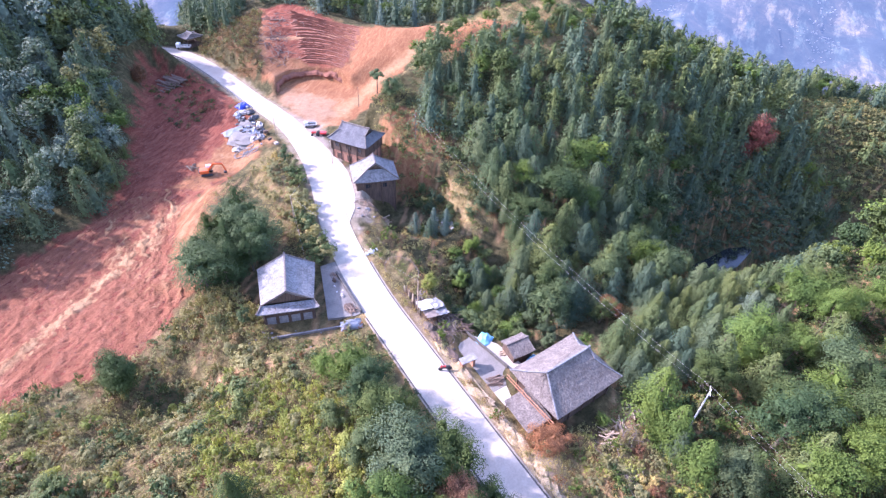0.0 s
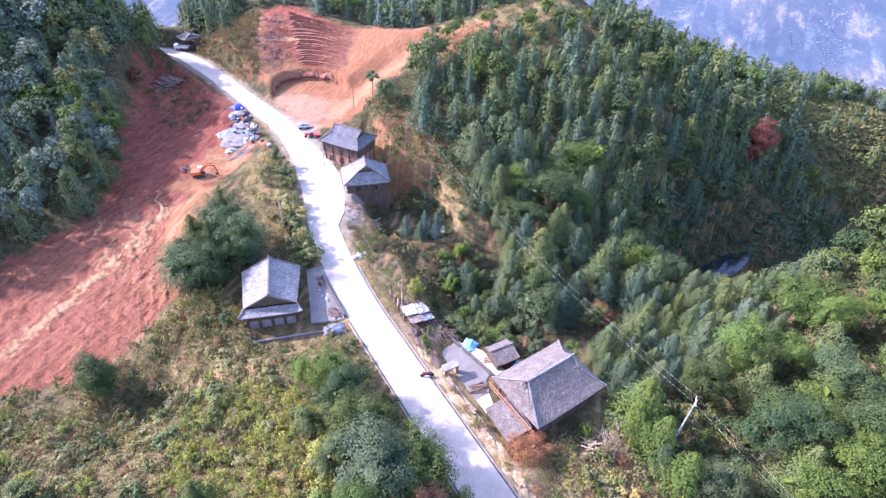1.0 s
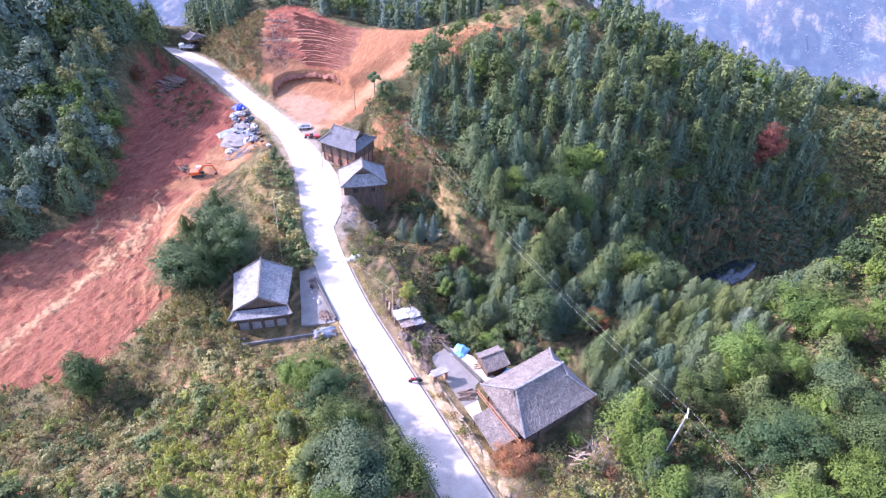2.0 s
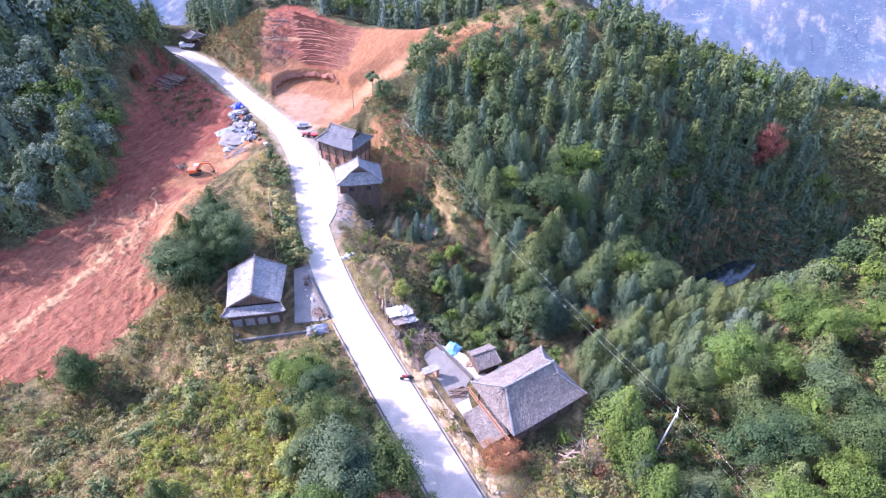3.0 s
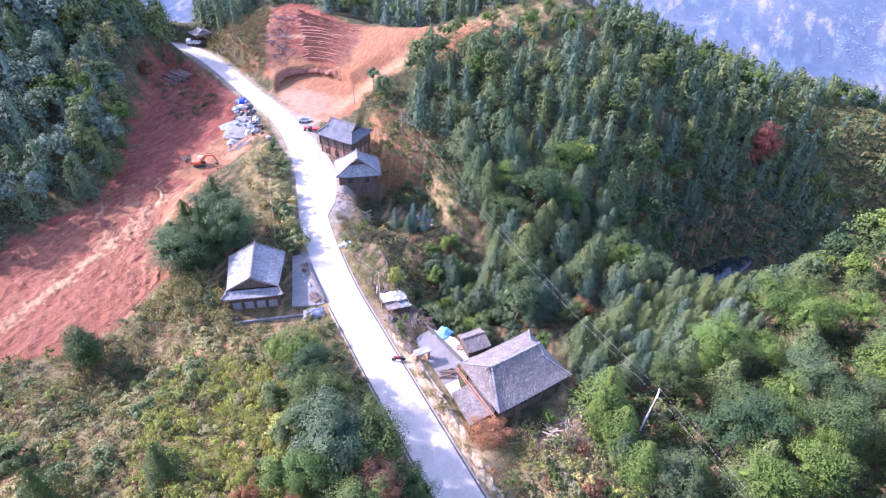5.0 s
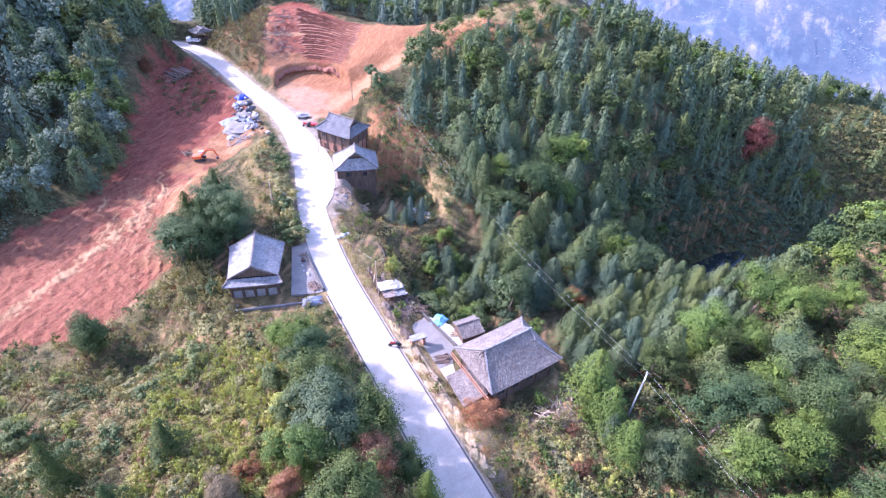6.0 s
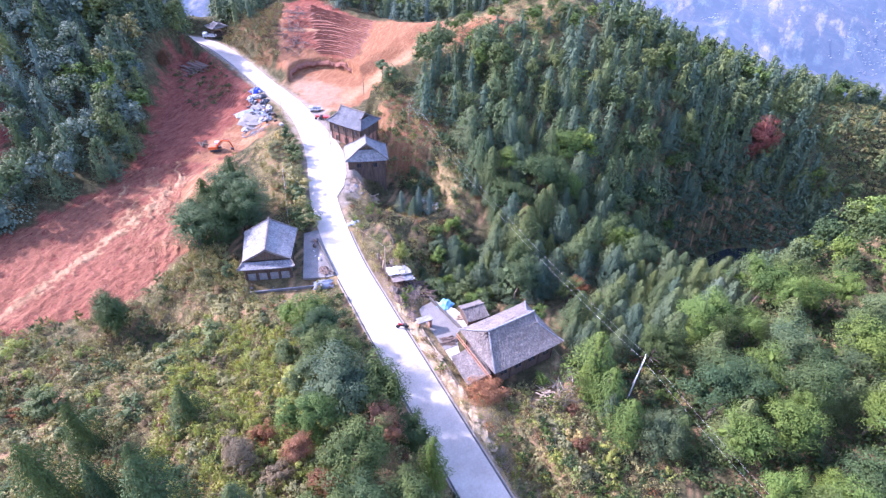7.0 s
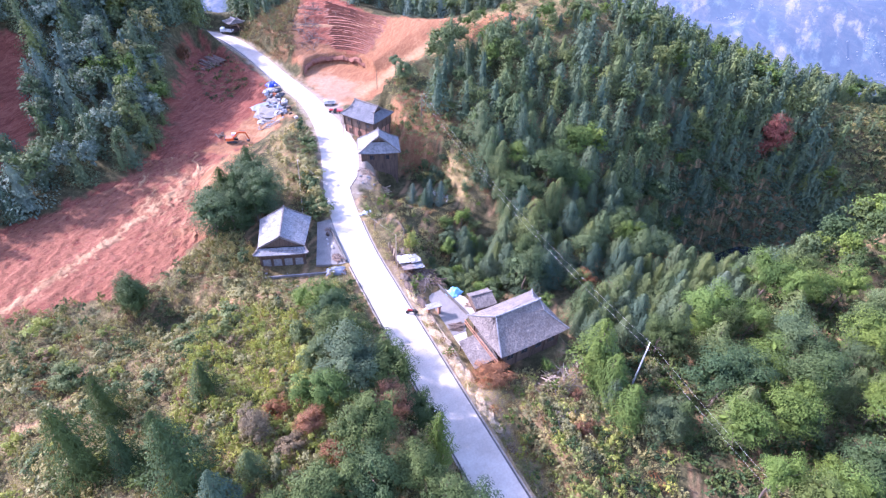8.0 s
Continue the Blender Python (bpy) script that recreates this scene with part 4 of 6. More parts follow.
# trees that stand out: shape, leaf, x, y, height, breadth
NEAR = [("big", "leaf", 14.6, 38.3, 6.0, 0.9), ("big", "deep", 14.3, 33.8, 7.0, 0.95), ("big", "deep", 13.9, 29.2, 7.2, 1.0), ("big", "grey", 12.9, 22.8, 7.8, 1.12),
        ("big", "deep", 16.8, 21.4, 7.2, 1.0), ("big", "leaf", 9.4, 20.2, 6.6, 1.0), ("big", "rose", 15.7, 17.6, 4.4, 1.1), ("big", "rose", 7.3, 18.0, 3.4, 1.0),
        ("big", "deep", 11.7, 14.0, 6.8, 1.0), ("big", "bare", 2.1, 20.0, 3.2, 1.3), ("bush", "rust", 4.5, 21.8, 2.6, 1.2), ("fir", "deep", -1.6, 28.6, 6.8, 1.3),
        # the tree at 18.2, 16.4 is added only to cast shade on the road
        ("fir", "deep", -6.3, 23.4, 7.0, 1.1), ("fir", "leaf", 18.4, 11.8, 9.4, 0.92), ("big", "deep", 18.2, 16.4, 5.4, 1.0), ("big", "deep", 14.6, 8.4, 5.6, 0.95), ("big", "deep", 10.4, 9.5, 5.6, 1.2),
        ("big", "deep", 6.0, 9.6, 6.0, 1.15), ("fir", "deep", -4.4, 16.8, 11.2, 1.15), ("fir", "deep", -13.4, 24.6, 11.5, 1.1), ("fir", "deep", -11.8, 32.0, 8.0, 1.05), ("fir", "deep", -9.4, 22.6, 8.0, 1.05),
        ("fir", "fir", -2.0, 13.0, 6.5, 1.25), ("fir", "fir", -11.0, 15.0, 6.5, 1.25), ("fir", "pine", 1.0, 15.0, 5.0, 1.3), ("big", "deep", 2.0, 9.5, 4.0, 1.1),
        ("bush", "rust", 8.6, 13.6, 3.0, 1.2), ("big", "deep", 16.2, 4.0, 6.2, 0.95), ("bush", "pine", -17.0, 42.0, 3.6, 1.26), ("big", "pine", 10.6, 26.6, 5.0, 1.0),
        ("bush", "pine", 9.6, 33.0, 3.4, 1.1), ("bush", "pine", 16.4, 40.4, 2.6, 1.1), ("big", "fresh", 12.2, 41.4, 3.2, 1.1), ("bush", "bare", 5.0, 16.4, 3.0, 1.2),
        ("bush", "pine", 6.6, 57.4, 2.6, 0.92), ("fir", "leaf", 45.3, 17.6, 10.5, 1.45), ("big", "grey", 48.0, 6.7, 6.0, 1.06), ("bush", "rust", 37.3, 9.8, 2.2, 1.15),
        ("bush", "rust", 55.0, 21.8, 2.6, 1.26), ("big", "fresh", 70.0, 18.1, 5.4, 1.3), ("big", "rose", 30.7, 20.7, 3.4, 1.5), ("bush", "leaf", 38.6, 19.5, 2.2, 0.92),
        ("big", "lime", 32.6, 50.2, 3.2, 0.85), ("big", "rust", 62.0, 38.0, 4.0, 1.06), ("big", "rust", 84.0, 40.5, 4.5, 1.18), ("bush", "lime", -0.7, 138.6, 3.6, 1.26),
        ("big", "rust", 8.0, 142.0, 5.0, 0.83), ("fir", "fir", 44.5, 12.5, 6.0, 1.3), ("big", "pine", 53.0, 100.0, 4.5, 1.18), ("fir", "leaf", 45.0, 13.8, 9.5, 1.4),
        ("fir", "leaf", 44.4, 9.6, 8.0, 1.4), ("fir", "deep", 12.2, 70.6, 8.0, 1.5), ("big", "pine", 11.4, 67.4, 4.6, 0.9), ("big", "deep", 17.0, 1.0, 8.0, 1.1), ("fir", "deep", 50.0, 6.0, 7.0, 1.4), ("fir", "leaf", 44.4, 15.4, 5.0, 1.4), ("fir", "blue", 41.5, 69.5, 5.0, 1.0), ("fir", "blue", 44.6, 68.0, 6.0, 1.0),
        ("fir", "blue", 46.4, 66.6, 6.0, 1.0), ("fir", "fir", 43.0, 66.8, 5.0, 1.1)]
for i, (shape, leaf, x, y, h, wd) in enumerate(NEAR):
    tree(shape, leaf, x, y, h, wd, i + 7)
ORB = (crown_sprays(RS, 13000, BUSH_H, 1.9, 0.12, 0.02, 320, -0.98), trunk_mesh(BUSH_H * 0.6, 0.14, 8, RS, 0.4))
SHAPES["orb"] = ([ORB], BUSH_H, "bushy_tree", "trees on the slopes")
tree("orb", "deep", -9.6, 55.4, 6.8, 0.95, 3, ("round dark green tree at the edge of red earth", "tree"))
tree("big", "crimson", 156.6, 68.4, 13.0, 0.82, 2, ("crimson tree standing among dark firs", "tree"))


for w_i, (poly, gap, (h0, h1), mix) in enumerate([
        ([(-30, 22), (-8, 6), (9, 4), (12, 20), (12, 40), (4, 56), (-10, 50), (-24, 58), (-32, 50)], 3.1, (1.0, 2.6), [("olive", 0.5), ("lime", 0.3), ("pine", 0.14), ("bare", 0.03), ("rust", 0.03)]),
        ([(29, 0), (34, 2), (44, 10), (56, 12), (58, 22), (46, 22), (42, 17), (34, 16), (31, 20)], 2.8, (0.9, 2.0), [("olive", 0.5), ("lime", 0.2), ("leaf", 0.15), ("rust", 0.1), ("straw", 0.05)]),
        ([(17, 66), (21.5, 66), (26, 84), (26, 96), (20, 94), (17, 80)], 2.6, (1.0, 2.4), [("olive", 0.6), ("straw", 0.2), ("pine", 0.2)]),
        ([(20.3, 62), (21.2, 62), (22.6, 72), (26.2, 86), (27.6, 96), (26.4, 96), (23.6, 82), (21, 72)], 1.7, (2.4, 4.2), [("olive", 0.4), ("pine", 0.45), ("bare", 0.15)])]):
    X, Y, r = scatter(poly, gap, 300 + w_i)
    shares = np.cumsum([m[1] for m in mix])
    for i, (x, y) in enumerate(zip(X, Y)):
        tree("shrub", mix[int(np.searchsorted(shares, r.uniform(0, 0.999)))][0], x, y, r.uniform(h0, h1), r.uniform(0.8, 1.3), i + w_i)


# ---- scrub and grass ----
GARDEN = [(28.4, 52.2), (32.4, 52.4), (33.2, 56), (32.6, 59.4), (29.2, 60), (28.2, 57)]
CLEAR = [RED_FIELD, RAW_CUT, GARDEN, [(-8, 54), (-3, 53.8), (-1.5, 50), (-4, 48), (-7.5, 50.5)], [(32.5, 21), (43.5, 21), (43.5, 31), (33, 31)]] + [l[0] for l in LEVELS if l[1] not in (-1.0, -1.75, -7.0, -42.6, 0.6, -1.72, -1.55)]


def scrub(name, leaf, label, poly, gap, tall, wide, count, size, seed, chance=1.0, patch=0.0, bushy=False, anywhere=False):
    """Low growth in one mesh, kept off roads, yards and bare earth."""
    X, Y, r = scatter(poly, gap, seed)
    ok = r.uniform(0, 1, len(X)) < chance
    if patch:
        ok &= rough(X, Y, patch, seed) > r.uniform(-0.5, 0.5, len(X))
    d, _ = to_line(X, Y, ROAD_LINE)
    ok &= d > (3.0 if anywhere else 3.5)
    for trail in TRAILS:
        ok &= to_line(X, Y, spline(trail))[0] > 0.55
    for area in ([] if anywhere else CLEAR):
        ok &= inside(X, Y, area) < 0.3
    X, Y = X[ok], Y[ok]
    if not len(X):
        return
    Z = land(X, Y)
    kinds = [crown_sprays(r, int(count * 1.15), 1.0, 1.0, size * 0.85, 0.0, 12, -0.9, 1) if bushy else tuft_sprays(r, count, 1.0, 1.0, size) for _ in range(6)]
    out = []
    for i in range(len(X)):
        v = kinds[i % 6]
        a, h, w = r.uniform(0, 6.28), r.uniform(*tall), r.uniform(*wide)
        c, n = math.cos(a) * w, math.sin(a) * w
        out.append(np.stack([v[:, 0] * c - v[:, 1] * n + X[i], v[:, 0] * n + v[:, 1] * c + Y[i], v[:, 2] * h + Z[i] - 0.05], 1))
    v = np.concatenate(out)
    me = mesh_of(name, v, quads(len(v) // 4), M[leaf])
    plant = np.concatenate([np.full(len(o), (i * 0.618) % 1.0) for i, o in enumerate(out)])
    me.attributes.new("plant", "FLOAT", "POINT").data.foreach_set("value", plant.astype(np.float32))
    tagged(new(name, me), label, "scrub", kind="stuff")


FRONT_HILL = [(-38, 10), (-10, -12), (12, -12), (20.5, -5), (20.5, 49), (12, 50), (9, 57), (7, 66), (3, 67), (-4, 62), (-20, 60), (-38, 62)]
SUNNY = [(-8, 10), (9, 8), (13, 24), (12, 36), (6, 46), (-4, 42)]
scrub("scrub", "lime", "yellow-green bushes on the sunny hillside", SUNNY, 1.2, (1.0, 2.2), (0.75, 1.3), 130, 0.155, 201, 0.85, 0, True)
scrub("scrub", "olive", "olive brown bushes on the hillside", FRONT_HILL, 1.3, (0.5, 1.7), (0.6, 1.2), 72, 0.2, 202, 0.85, 0, True)
scrub("scrub", "pine", "olive green bushes on the hillside", FRONT_HILL, 1.8, (0.6, 1.9), (0.7, 1.2), 80, 0.25, 203, 0.8, 14, True)
scrub("scrub", "bare", "bare brown bushes on the hillside", FRONT_HILL, 2.4, (0.6, 1.6), (0.6, 1.1), 80, 0.2, 213, 0.45, 11, True)
scrub("scrub", "olive", "olive brown weeds on the hillside", FRONT_HILL, 0.9, (0.25, 0.7), (0.35, 0.7), 20, 0.24, 215, 0.8)
scrub("dry_grass", "straw", "pale dry grass on the hillside", FRONT_HILL, 1.1, (0.25, 0.7), (0.35, 0.65), 24, 0.2, 204, 0.5, 9)
scrub("scrub", "rust", "rust-brown dry bracken on the hillside", FRONT_HILL, 3.2, (0.4, 1.2), (0.5, 1.0), 60, 0.24, 214, 0.6, 8, True)
VERGE = [(27.2, -20), (34, -20), (46, 4), (58, 10), (58, 24), (46, 24), (43, 17), (36, 17), (32, 22), (33, 30), (34, 42), (44, 60), (52, 62), (64, 66), (60, 82), (50, 86), (46, 70), (36, 73), (30, 68), (27.2, 50)]
scrub("dry_grass", "straw", "pale dry grass beside the road and houses", VERGE, 0.7, (0.2, 0.6), (0.3, 0.6), 22, 0.26, 205, 0.65)
scrub("dry_grass", "straw", "bleached dry grass along the road edge", [(27.0, -14), (31, -14), (31.5, 18), (28.2, 30), (28.2, 42), (28.4, 62), (27.2, 62)], 0.45, (0.25, 0.8), (0.3, 0.55), 22, 0.22, 222, 0.95)
scrub("scrub", "olive", "olive brown bushes below the road", VERGE, 1.4, (0.4, 1.3), (0.5, 1.0), 60, 0.26, 206, 0.8, 12, True)
scrub("scrub", "leaf", "green bushes below the road", VERGE, 2.0, (0.6, 1.6), (0.6, 1.1), 80, 0.25, 207, 0.7, 12, True)
scrub("scrub", "rust", "rust-brown dry bracken on the slope", VERGE, 2.2, (0.3, 1.1), (0.5, 0.9), 50, 0.28, 208, 0.7, 8)
PLOT = [(31, 4), (44, 6), (47, 20), (44.5, 21), (33, 20.3), (31, 18)]
scrub("scrub", "olive", "olive brown bushes behind the great house", PLOT, 1.3, (0.4, 1.2), (0.5, 1.0), 60, 0.24, 231, 0.8, 0, True)
scrub("scrub", "lime", "yellow-green weeds behind the great house", PLOT, 1.4, (0.4, 1.2), (0.5, 0.9), 50, 0.24, 232, 0.8, 8, True)
scrub("scrub", "bare", "dead brown brushwood behind the great house", PLOT, 1.8, (0.4, 1.0), (0.5, 0.9), 50, 0.24, 233, 0.7, 6, True)
# weeds added to darken the hollow where the round tree's shadow falls
scrub("scrub", "deep", "dark green weeds standing for the shadow of the round tree", [(-9, 55), (-3, 54.5), (-0.5, 50), (-3, 46.5), (-8.5, 49.5)], 0.8, (0.3, 0.9), (0.4, 0.8), 40, 0.22, 295, 0.95, 0, True, True)
ROADSIDE = [(17.0, -8), (20.9, -8), (20.9, 46), (18.6, 46), (17.0, 20)]
scrub("scrub", "deep", "dark green bushes along the edge of the road", ROADSIDE, 1.2, (0.5, 1.5), (0.6, 1.1), 60, 0.2, 296, 0.85, 0, True, True)
scrub("scrub", "oak", "dull brown-green weeds along the edge of the road", ROADSIDE, 1.3, (0.3, 1.0), (0.5, 0.9), 50, 0.2, 297, 0.7, 0, True, True)
BRACKEN = [(32.5, 44), (33, 52), (37, 60), (44, 63), (49, 55), (46, 44), (39, 40)]
scrub("scrub", "oak", "dull brown-green bushes below the shelter", BRACKEN, 1.3, (0.6, 1.6), (0.6, 1.2), 60, 0.24, 271, 0.85, 0, True)
scrub("scrub", "bare", "brown dead bracken below the shelter", BRACKEN, 1.7, (0.5, 1.2), (0.6, 1.1), 60, 0.24, 272, 0.7, 8, True)
scrub("scrub", "olive", "olive bushes below the shelter", BRACKEN, 2.0, (0.6, 1.4), (0.6, 1.1), 60, 0.24, 273, 0.7, 0, True)
WILD = [(27.8, -14), (35, -14), (46, 2), (45, 12), (33, 15), (29, 12)]
scrub("scrub", "lime", "yellow-green bushes on the slope below the road", WILD, 1.6, (0.9, 2.2), (0.7, 1.3), 80, 0.2, 261, 0.5, 0, True)
scrub("scrub", "olive", "olive bushes on the slope below the road", WILD, 1.6, (0.7, 1.8), (0.6, 1.2), 60, 0.24, 262, 0.7, 0, True)
scrub("scrub", "deep", "dark green bushes on the slope below the road", WILD, 2.4, (1.0, 2.6), (0.7, 1.3), 90, 0.24, 263, 0.7, 0, True)
scrub("scrub", "oak", "dull brown-green bushes along the road edge", [(27.6, -14), (29.6, -14), (30, 8), (29, 16), (27.6, 16)], 1.2, (0.6, 1.6), (0.5, 1.0), 60, 0.22, 264, 0.8, 0, True)
HILLS = [(44, 78), (60, 60), (50, 40), (100, 45), (245, 56), (245, 78), (180, 120), (120, 112), (86, 130), (60, 110), (50, 102)]
scrub("scrub", "pine", "olive green scrub between the trees of the hill", HILLS, 2.3, (0.5, 1.6), (0.8, 1.6), 52, 0.27, 209, 0.85)
scrub("scrub", "oak", "dull brown-green bushes on the open slope", OPEN, 1.6, (0.8, 2.4), (1.0, 1.9), 60, 0.36, 241, 0.9, 0, True)
scrub("scrub", "pine", "olive green bushes on the open slope", OPEN, 2.6, (0.8, 2.4), (1.0, 1.9), 60, 0.36, 242, 0.8, 0, True)
# dark bushes are added here to stand for the gully's deep shade
scrub("scrub", "fir", "dense dark undergrowth standing for deep shade in the gully", [(95, 50), (112, 66), (130, 78), (160, 80), (185, 66), (182, 54), (150, 57), (125, 58), (110, 52)], 1.5, (0.8, 2.2), (1.2, 2.0), 46, 0.4, 245, 0.95, 0, True, True)
scrub("scrub", "fir", "dense dark undergrowth standing for shade at the foot of the gully", [(148, 58), (182, 56), (192, 62), (192, 45), (152, 47)], 1.5, (0.8, 2.0), (1.2, 2.0), 46, 0.4, 246, 0.95, 0, True, True)
scrub("scrub", "lime", "strip of bright green field on the brow", [(96, 106), (112, 102), (114, 107), (98, 111)], 0.9, (0.2, 0.4), (0.5, 0.9), 16, 0.6, 221, 0.9)
scrub("scrub", "oak", "dull brown-green scrub on the open spur", [(44, 78), (60, 64), (66, 80), (58, 100), (50, 103), (45, 92)], 1.25, (0.5, 1.6), (0.6, 1.2), 50, 0.27, 235, 0.9, 0, True)
scrub("scrub", "deep", "dark green bushes on the open spur", [(44, 78), (60, 64), (66, 80), (58, 100), (50, 103), (45, 92)], 2.2, (0.8, 2.6), (0.8, 1.6), 90, 0.22, 236, 0.35, 11, True)
scrub("dry_grass", "straw", "pale dry grass on the open spur", [(44, 78), (60, 64), (66, 80), (58, 112), (80, 126), (112, 112), (108, 98), (50, 103), (45, 92)], 1.2, (0.2, 0.6), (0.4, 0.8), 20, 0.25, 216, 0.5, 9)
scrub("scrub", "deep", "dark green undergrowth between the trees", [(46, 22), (75, 36), (120, 36), (140, 20), (105, -15), (48, -16)], 1.5, (0.6, 2.0), (0.9, 1.7), 38, 0.32, 210, 0.92, 0, True)
scrub("scrub", "olive", "olive undergrowth between the trees", [(46, 22), (75, 40), (130, 40), (175, 20), (150, -35), (48, -20)], 2.6, (0.4, 1.2), (0.6, 1.2), 28, 0.36, 217, 0.6, 12)
BANK = [(16.5, 64), (22.5, 64), (27.5, 84), (28, 101), (20, 97), (17, 78)]
scrub("scrub", "olive", "brown scrub on the bank beside the road", BANK, 0.9, (0.25, 0.8), (0.4, 0.8), 24, 0.32, 211, 0.7)
scrub("dry_grass", "straw", "pale dry grass on the bank beside the road", BANK, 0.9, (0.2, 0.6), (0.3, 0.6), 20, 0.3, 212, 0.7)
THICKET = [(33, 140), (36, 136), (38, 146), (43, 160), (46, 170), (36, 160), (30, 160)]
scrub("scrub", "bare", "brown bare thicket above the road", [(33, 138), (40, 139), (46, 160), (48, 170), (40, 172), (31, 160)], 1.3, (0.5, 1.8), (0.5, 1.0), 30, 0.3, 218, 0.7)
UPPER = [(29.0, 140), (36, 133), (41, 148), (46, 168), (36, 172), (25.5, 163)]
scrub("scrub", "bare", "dense brown thicket above the road", UPPER, 1.15, (0.6, 1.8), (0.6, 1.2), 50, 0.26, 291, 0.8, 0, True)
scrub("scrub", "oak", "dull brown-green bushes above the road", UPPER, 2.0, (0.8, 2.4), (0.7, 1.3), 60, 0.26, 292, 0.7, 0, True)
scrub("scrub", "olive", "brown weeds above the road", THICKET, 1.8, (0.4, 1.0), (0.5, 1.0), 24, 0.4, 219, 0.4)


for k, strip in enumerate([[(27.0, 12), (28.2, 12), (28.2, 42), (27.0, 42)], [(28.6, 15), (31.2, 15), (31.2, 23), (28.6, 27)]]):
    scrub("dry_grass", "straw", "bleached dry grass on the bank below the road", strip, 0.36, (0.2, 0.6), (0.25, 0.45), 18, 0.2, 250 + k, 0.9, 0, False, True)
scrub("scrub", "oak", "dense brown-green bushes beside the low house", [(-3, 60), (3, 55), (9, 50.5), (11.5, 50.5), (9, 57), (6.5, 65.5), (2.5, 67)], 1.1, (0.7, 2.0), (0.6, 1.1), 60, 0.24, 255, 0.85, 0, True)
scrub("scrub", "olive", "tall olive bushes beside the low house", [(-3, 60), (3, 55), (9, 50.5), (11.5, 50.5), (9, 57), (6.5, 65.5), (2.5, 67)], 1.8, (0.8, 2.0), (0.6, 1.1), 60, 0.24, 256, 0.8, 0, True)
OLD_FIELD = [(11, 77), (17, 75), (20.5, 97), (12, 94), (7, 86)]
scrub("dry_grass", "straw", "pale dry grass between field and road", OLD_FIELD, 0.8, (0.15, 0.5), (0.3, 0.6), 20, 0.24, 281, 0.75)
scrub("scrub", "oak", "dull bushes between field and road", OLD_FIELD, 1.9, (0.5, 1.3), (0.5, 1.0), 60, 0.24, 282, 0.7, 9, True)
SHADE_BANK = [(11, 122), (19, 124), (23, 133), (18, 147), (13, 155), (9, 146)]
scrub("scrub", "bare", "brown brushwood on the shaded bank", SHADE_BANK, 1.5, (0.4, 1.3), (0.5, 1.1), 50, 0.28, 243, 0.6, 7, True, True)
scrub("scrub", "deep", "dark bushes on the shaded bank", SHADE_BANK, 2.2, (0.5, 1.6), (0.6, 1.2), 60, 0.28, 244, 0.6, 7, True, True)


# ---- houses ----
def slope(bm, a, b, c, d, sag, pitch, thick=0.16):
    """A roof slope with rows of tile: a-b along the eave, d-c along the ridge; it sags like an old roof."""
    a, b, c, d = (Vector(p) for p in (a, b, c, d))
    cols = max(6, int((b - a).length / pitch) * 2)
    rows = max(5, int((d - a).length / 0.42))
    nrm = (b - a).cross(d - a).normalized()
    if nrm.z < 0:
        nrm = -nrm
    top, low = [], []
    jog = random.Random(int(abs(a.x * 131 + a.y * 57 + d.z * 23)))
    for j in range(rows + 1):
        t = j / rows
        l, r = a.lerp(d, t), b.lerp(c, t)
        lt, lb = [], []
        for i in range(cols + 1):
            s = i / cols
            lift = 0.16 * (abs(2 * s - 1) ** 4) * (1 - t) ** 2
            p = l.lerp(r, s) + Vector((0, 0, -sag * math.sin(math.pi * t) + lift))
            lt.append(bm.verts.new(p + nrm * (0.022 * (i % 2) + 0.018 * (j % 2) + jog.uniform(0, 0.05))))
            lb.append(bm.verts.new(p - nrm * thick))
        top.append(lt)
        low.append(lb)
    for j in range(rows):
        for i in range(cols):
            bm.faces.new((top[j][i], top[j][i + 1], top[j + 1][i + 1], top[j + 1][i]))
            bm.faces.new((low[j][i + 1], low[j][i], low[j + 1][i], low[j + 1][i + 1]))
    for i in range(cols):
        bm.faces.new((low[0][i], low[0][i + 1], top[0][i + 1], top[0][i]))
        bm.faces.new((top[rows][i], top[rows][i + 1], low[rows][i + 1], low[rows][i]))
    for j in range(rows):
        bm.faces.new((top[j][0], top[j + 1][0], low[j + 1][0], low[j][0]))
        bm.faces.new((low[j][cols], low[j + 1][cols], top[j + 1][cols], top[j][cols]))
    return bm


def rib(bm, pts, w=0.2, h=0.18):
    for p, q in zip(pts[:-1], pts[1:]):
        p, q = Vector(p), Vector(q)
        d = q - p
        t = Matrix.Translation((p + q) / 2) @ d.to_track_quat("Y", "Z").to_matrix().to_4x4() @ Matrix.Diagonal((w, d.length + 0.05, h, 1))
        bmesh.ops.create_cube(bm, size=1.0, matrix=t)
    return bm


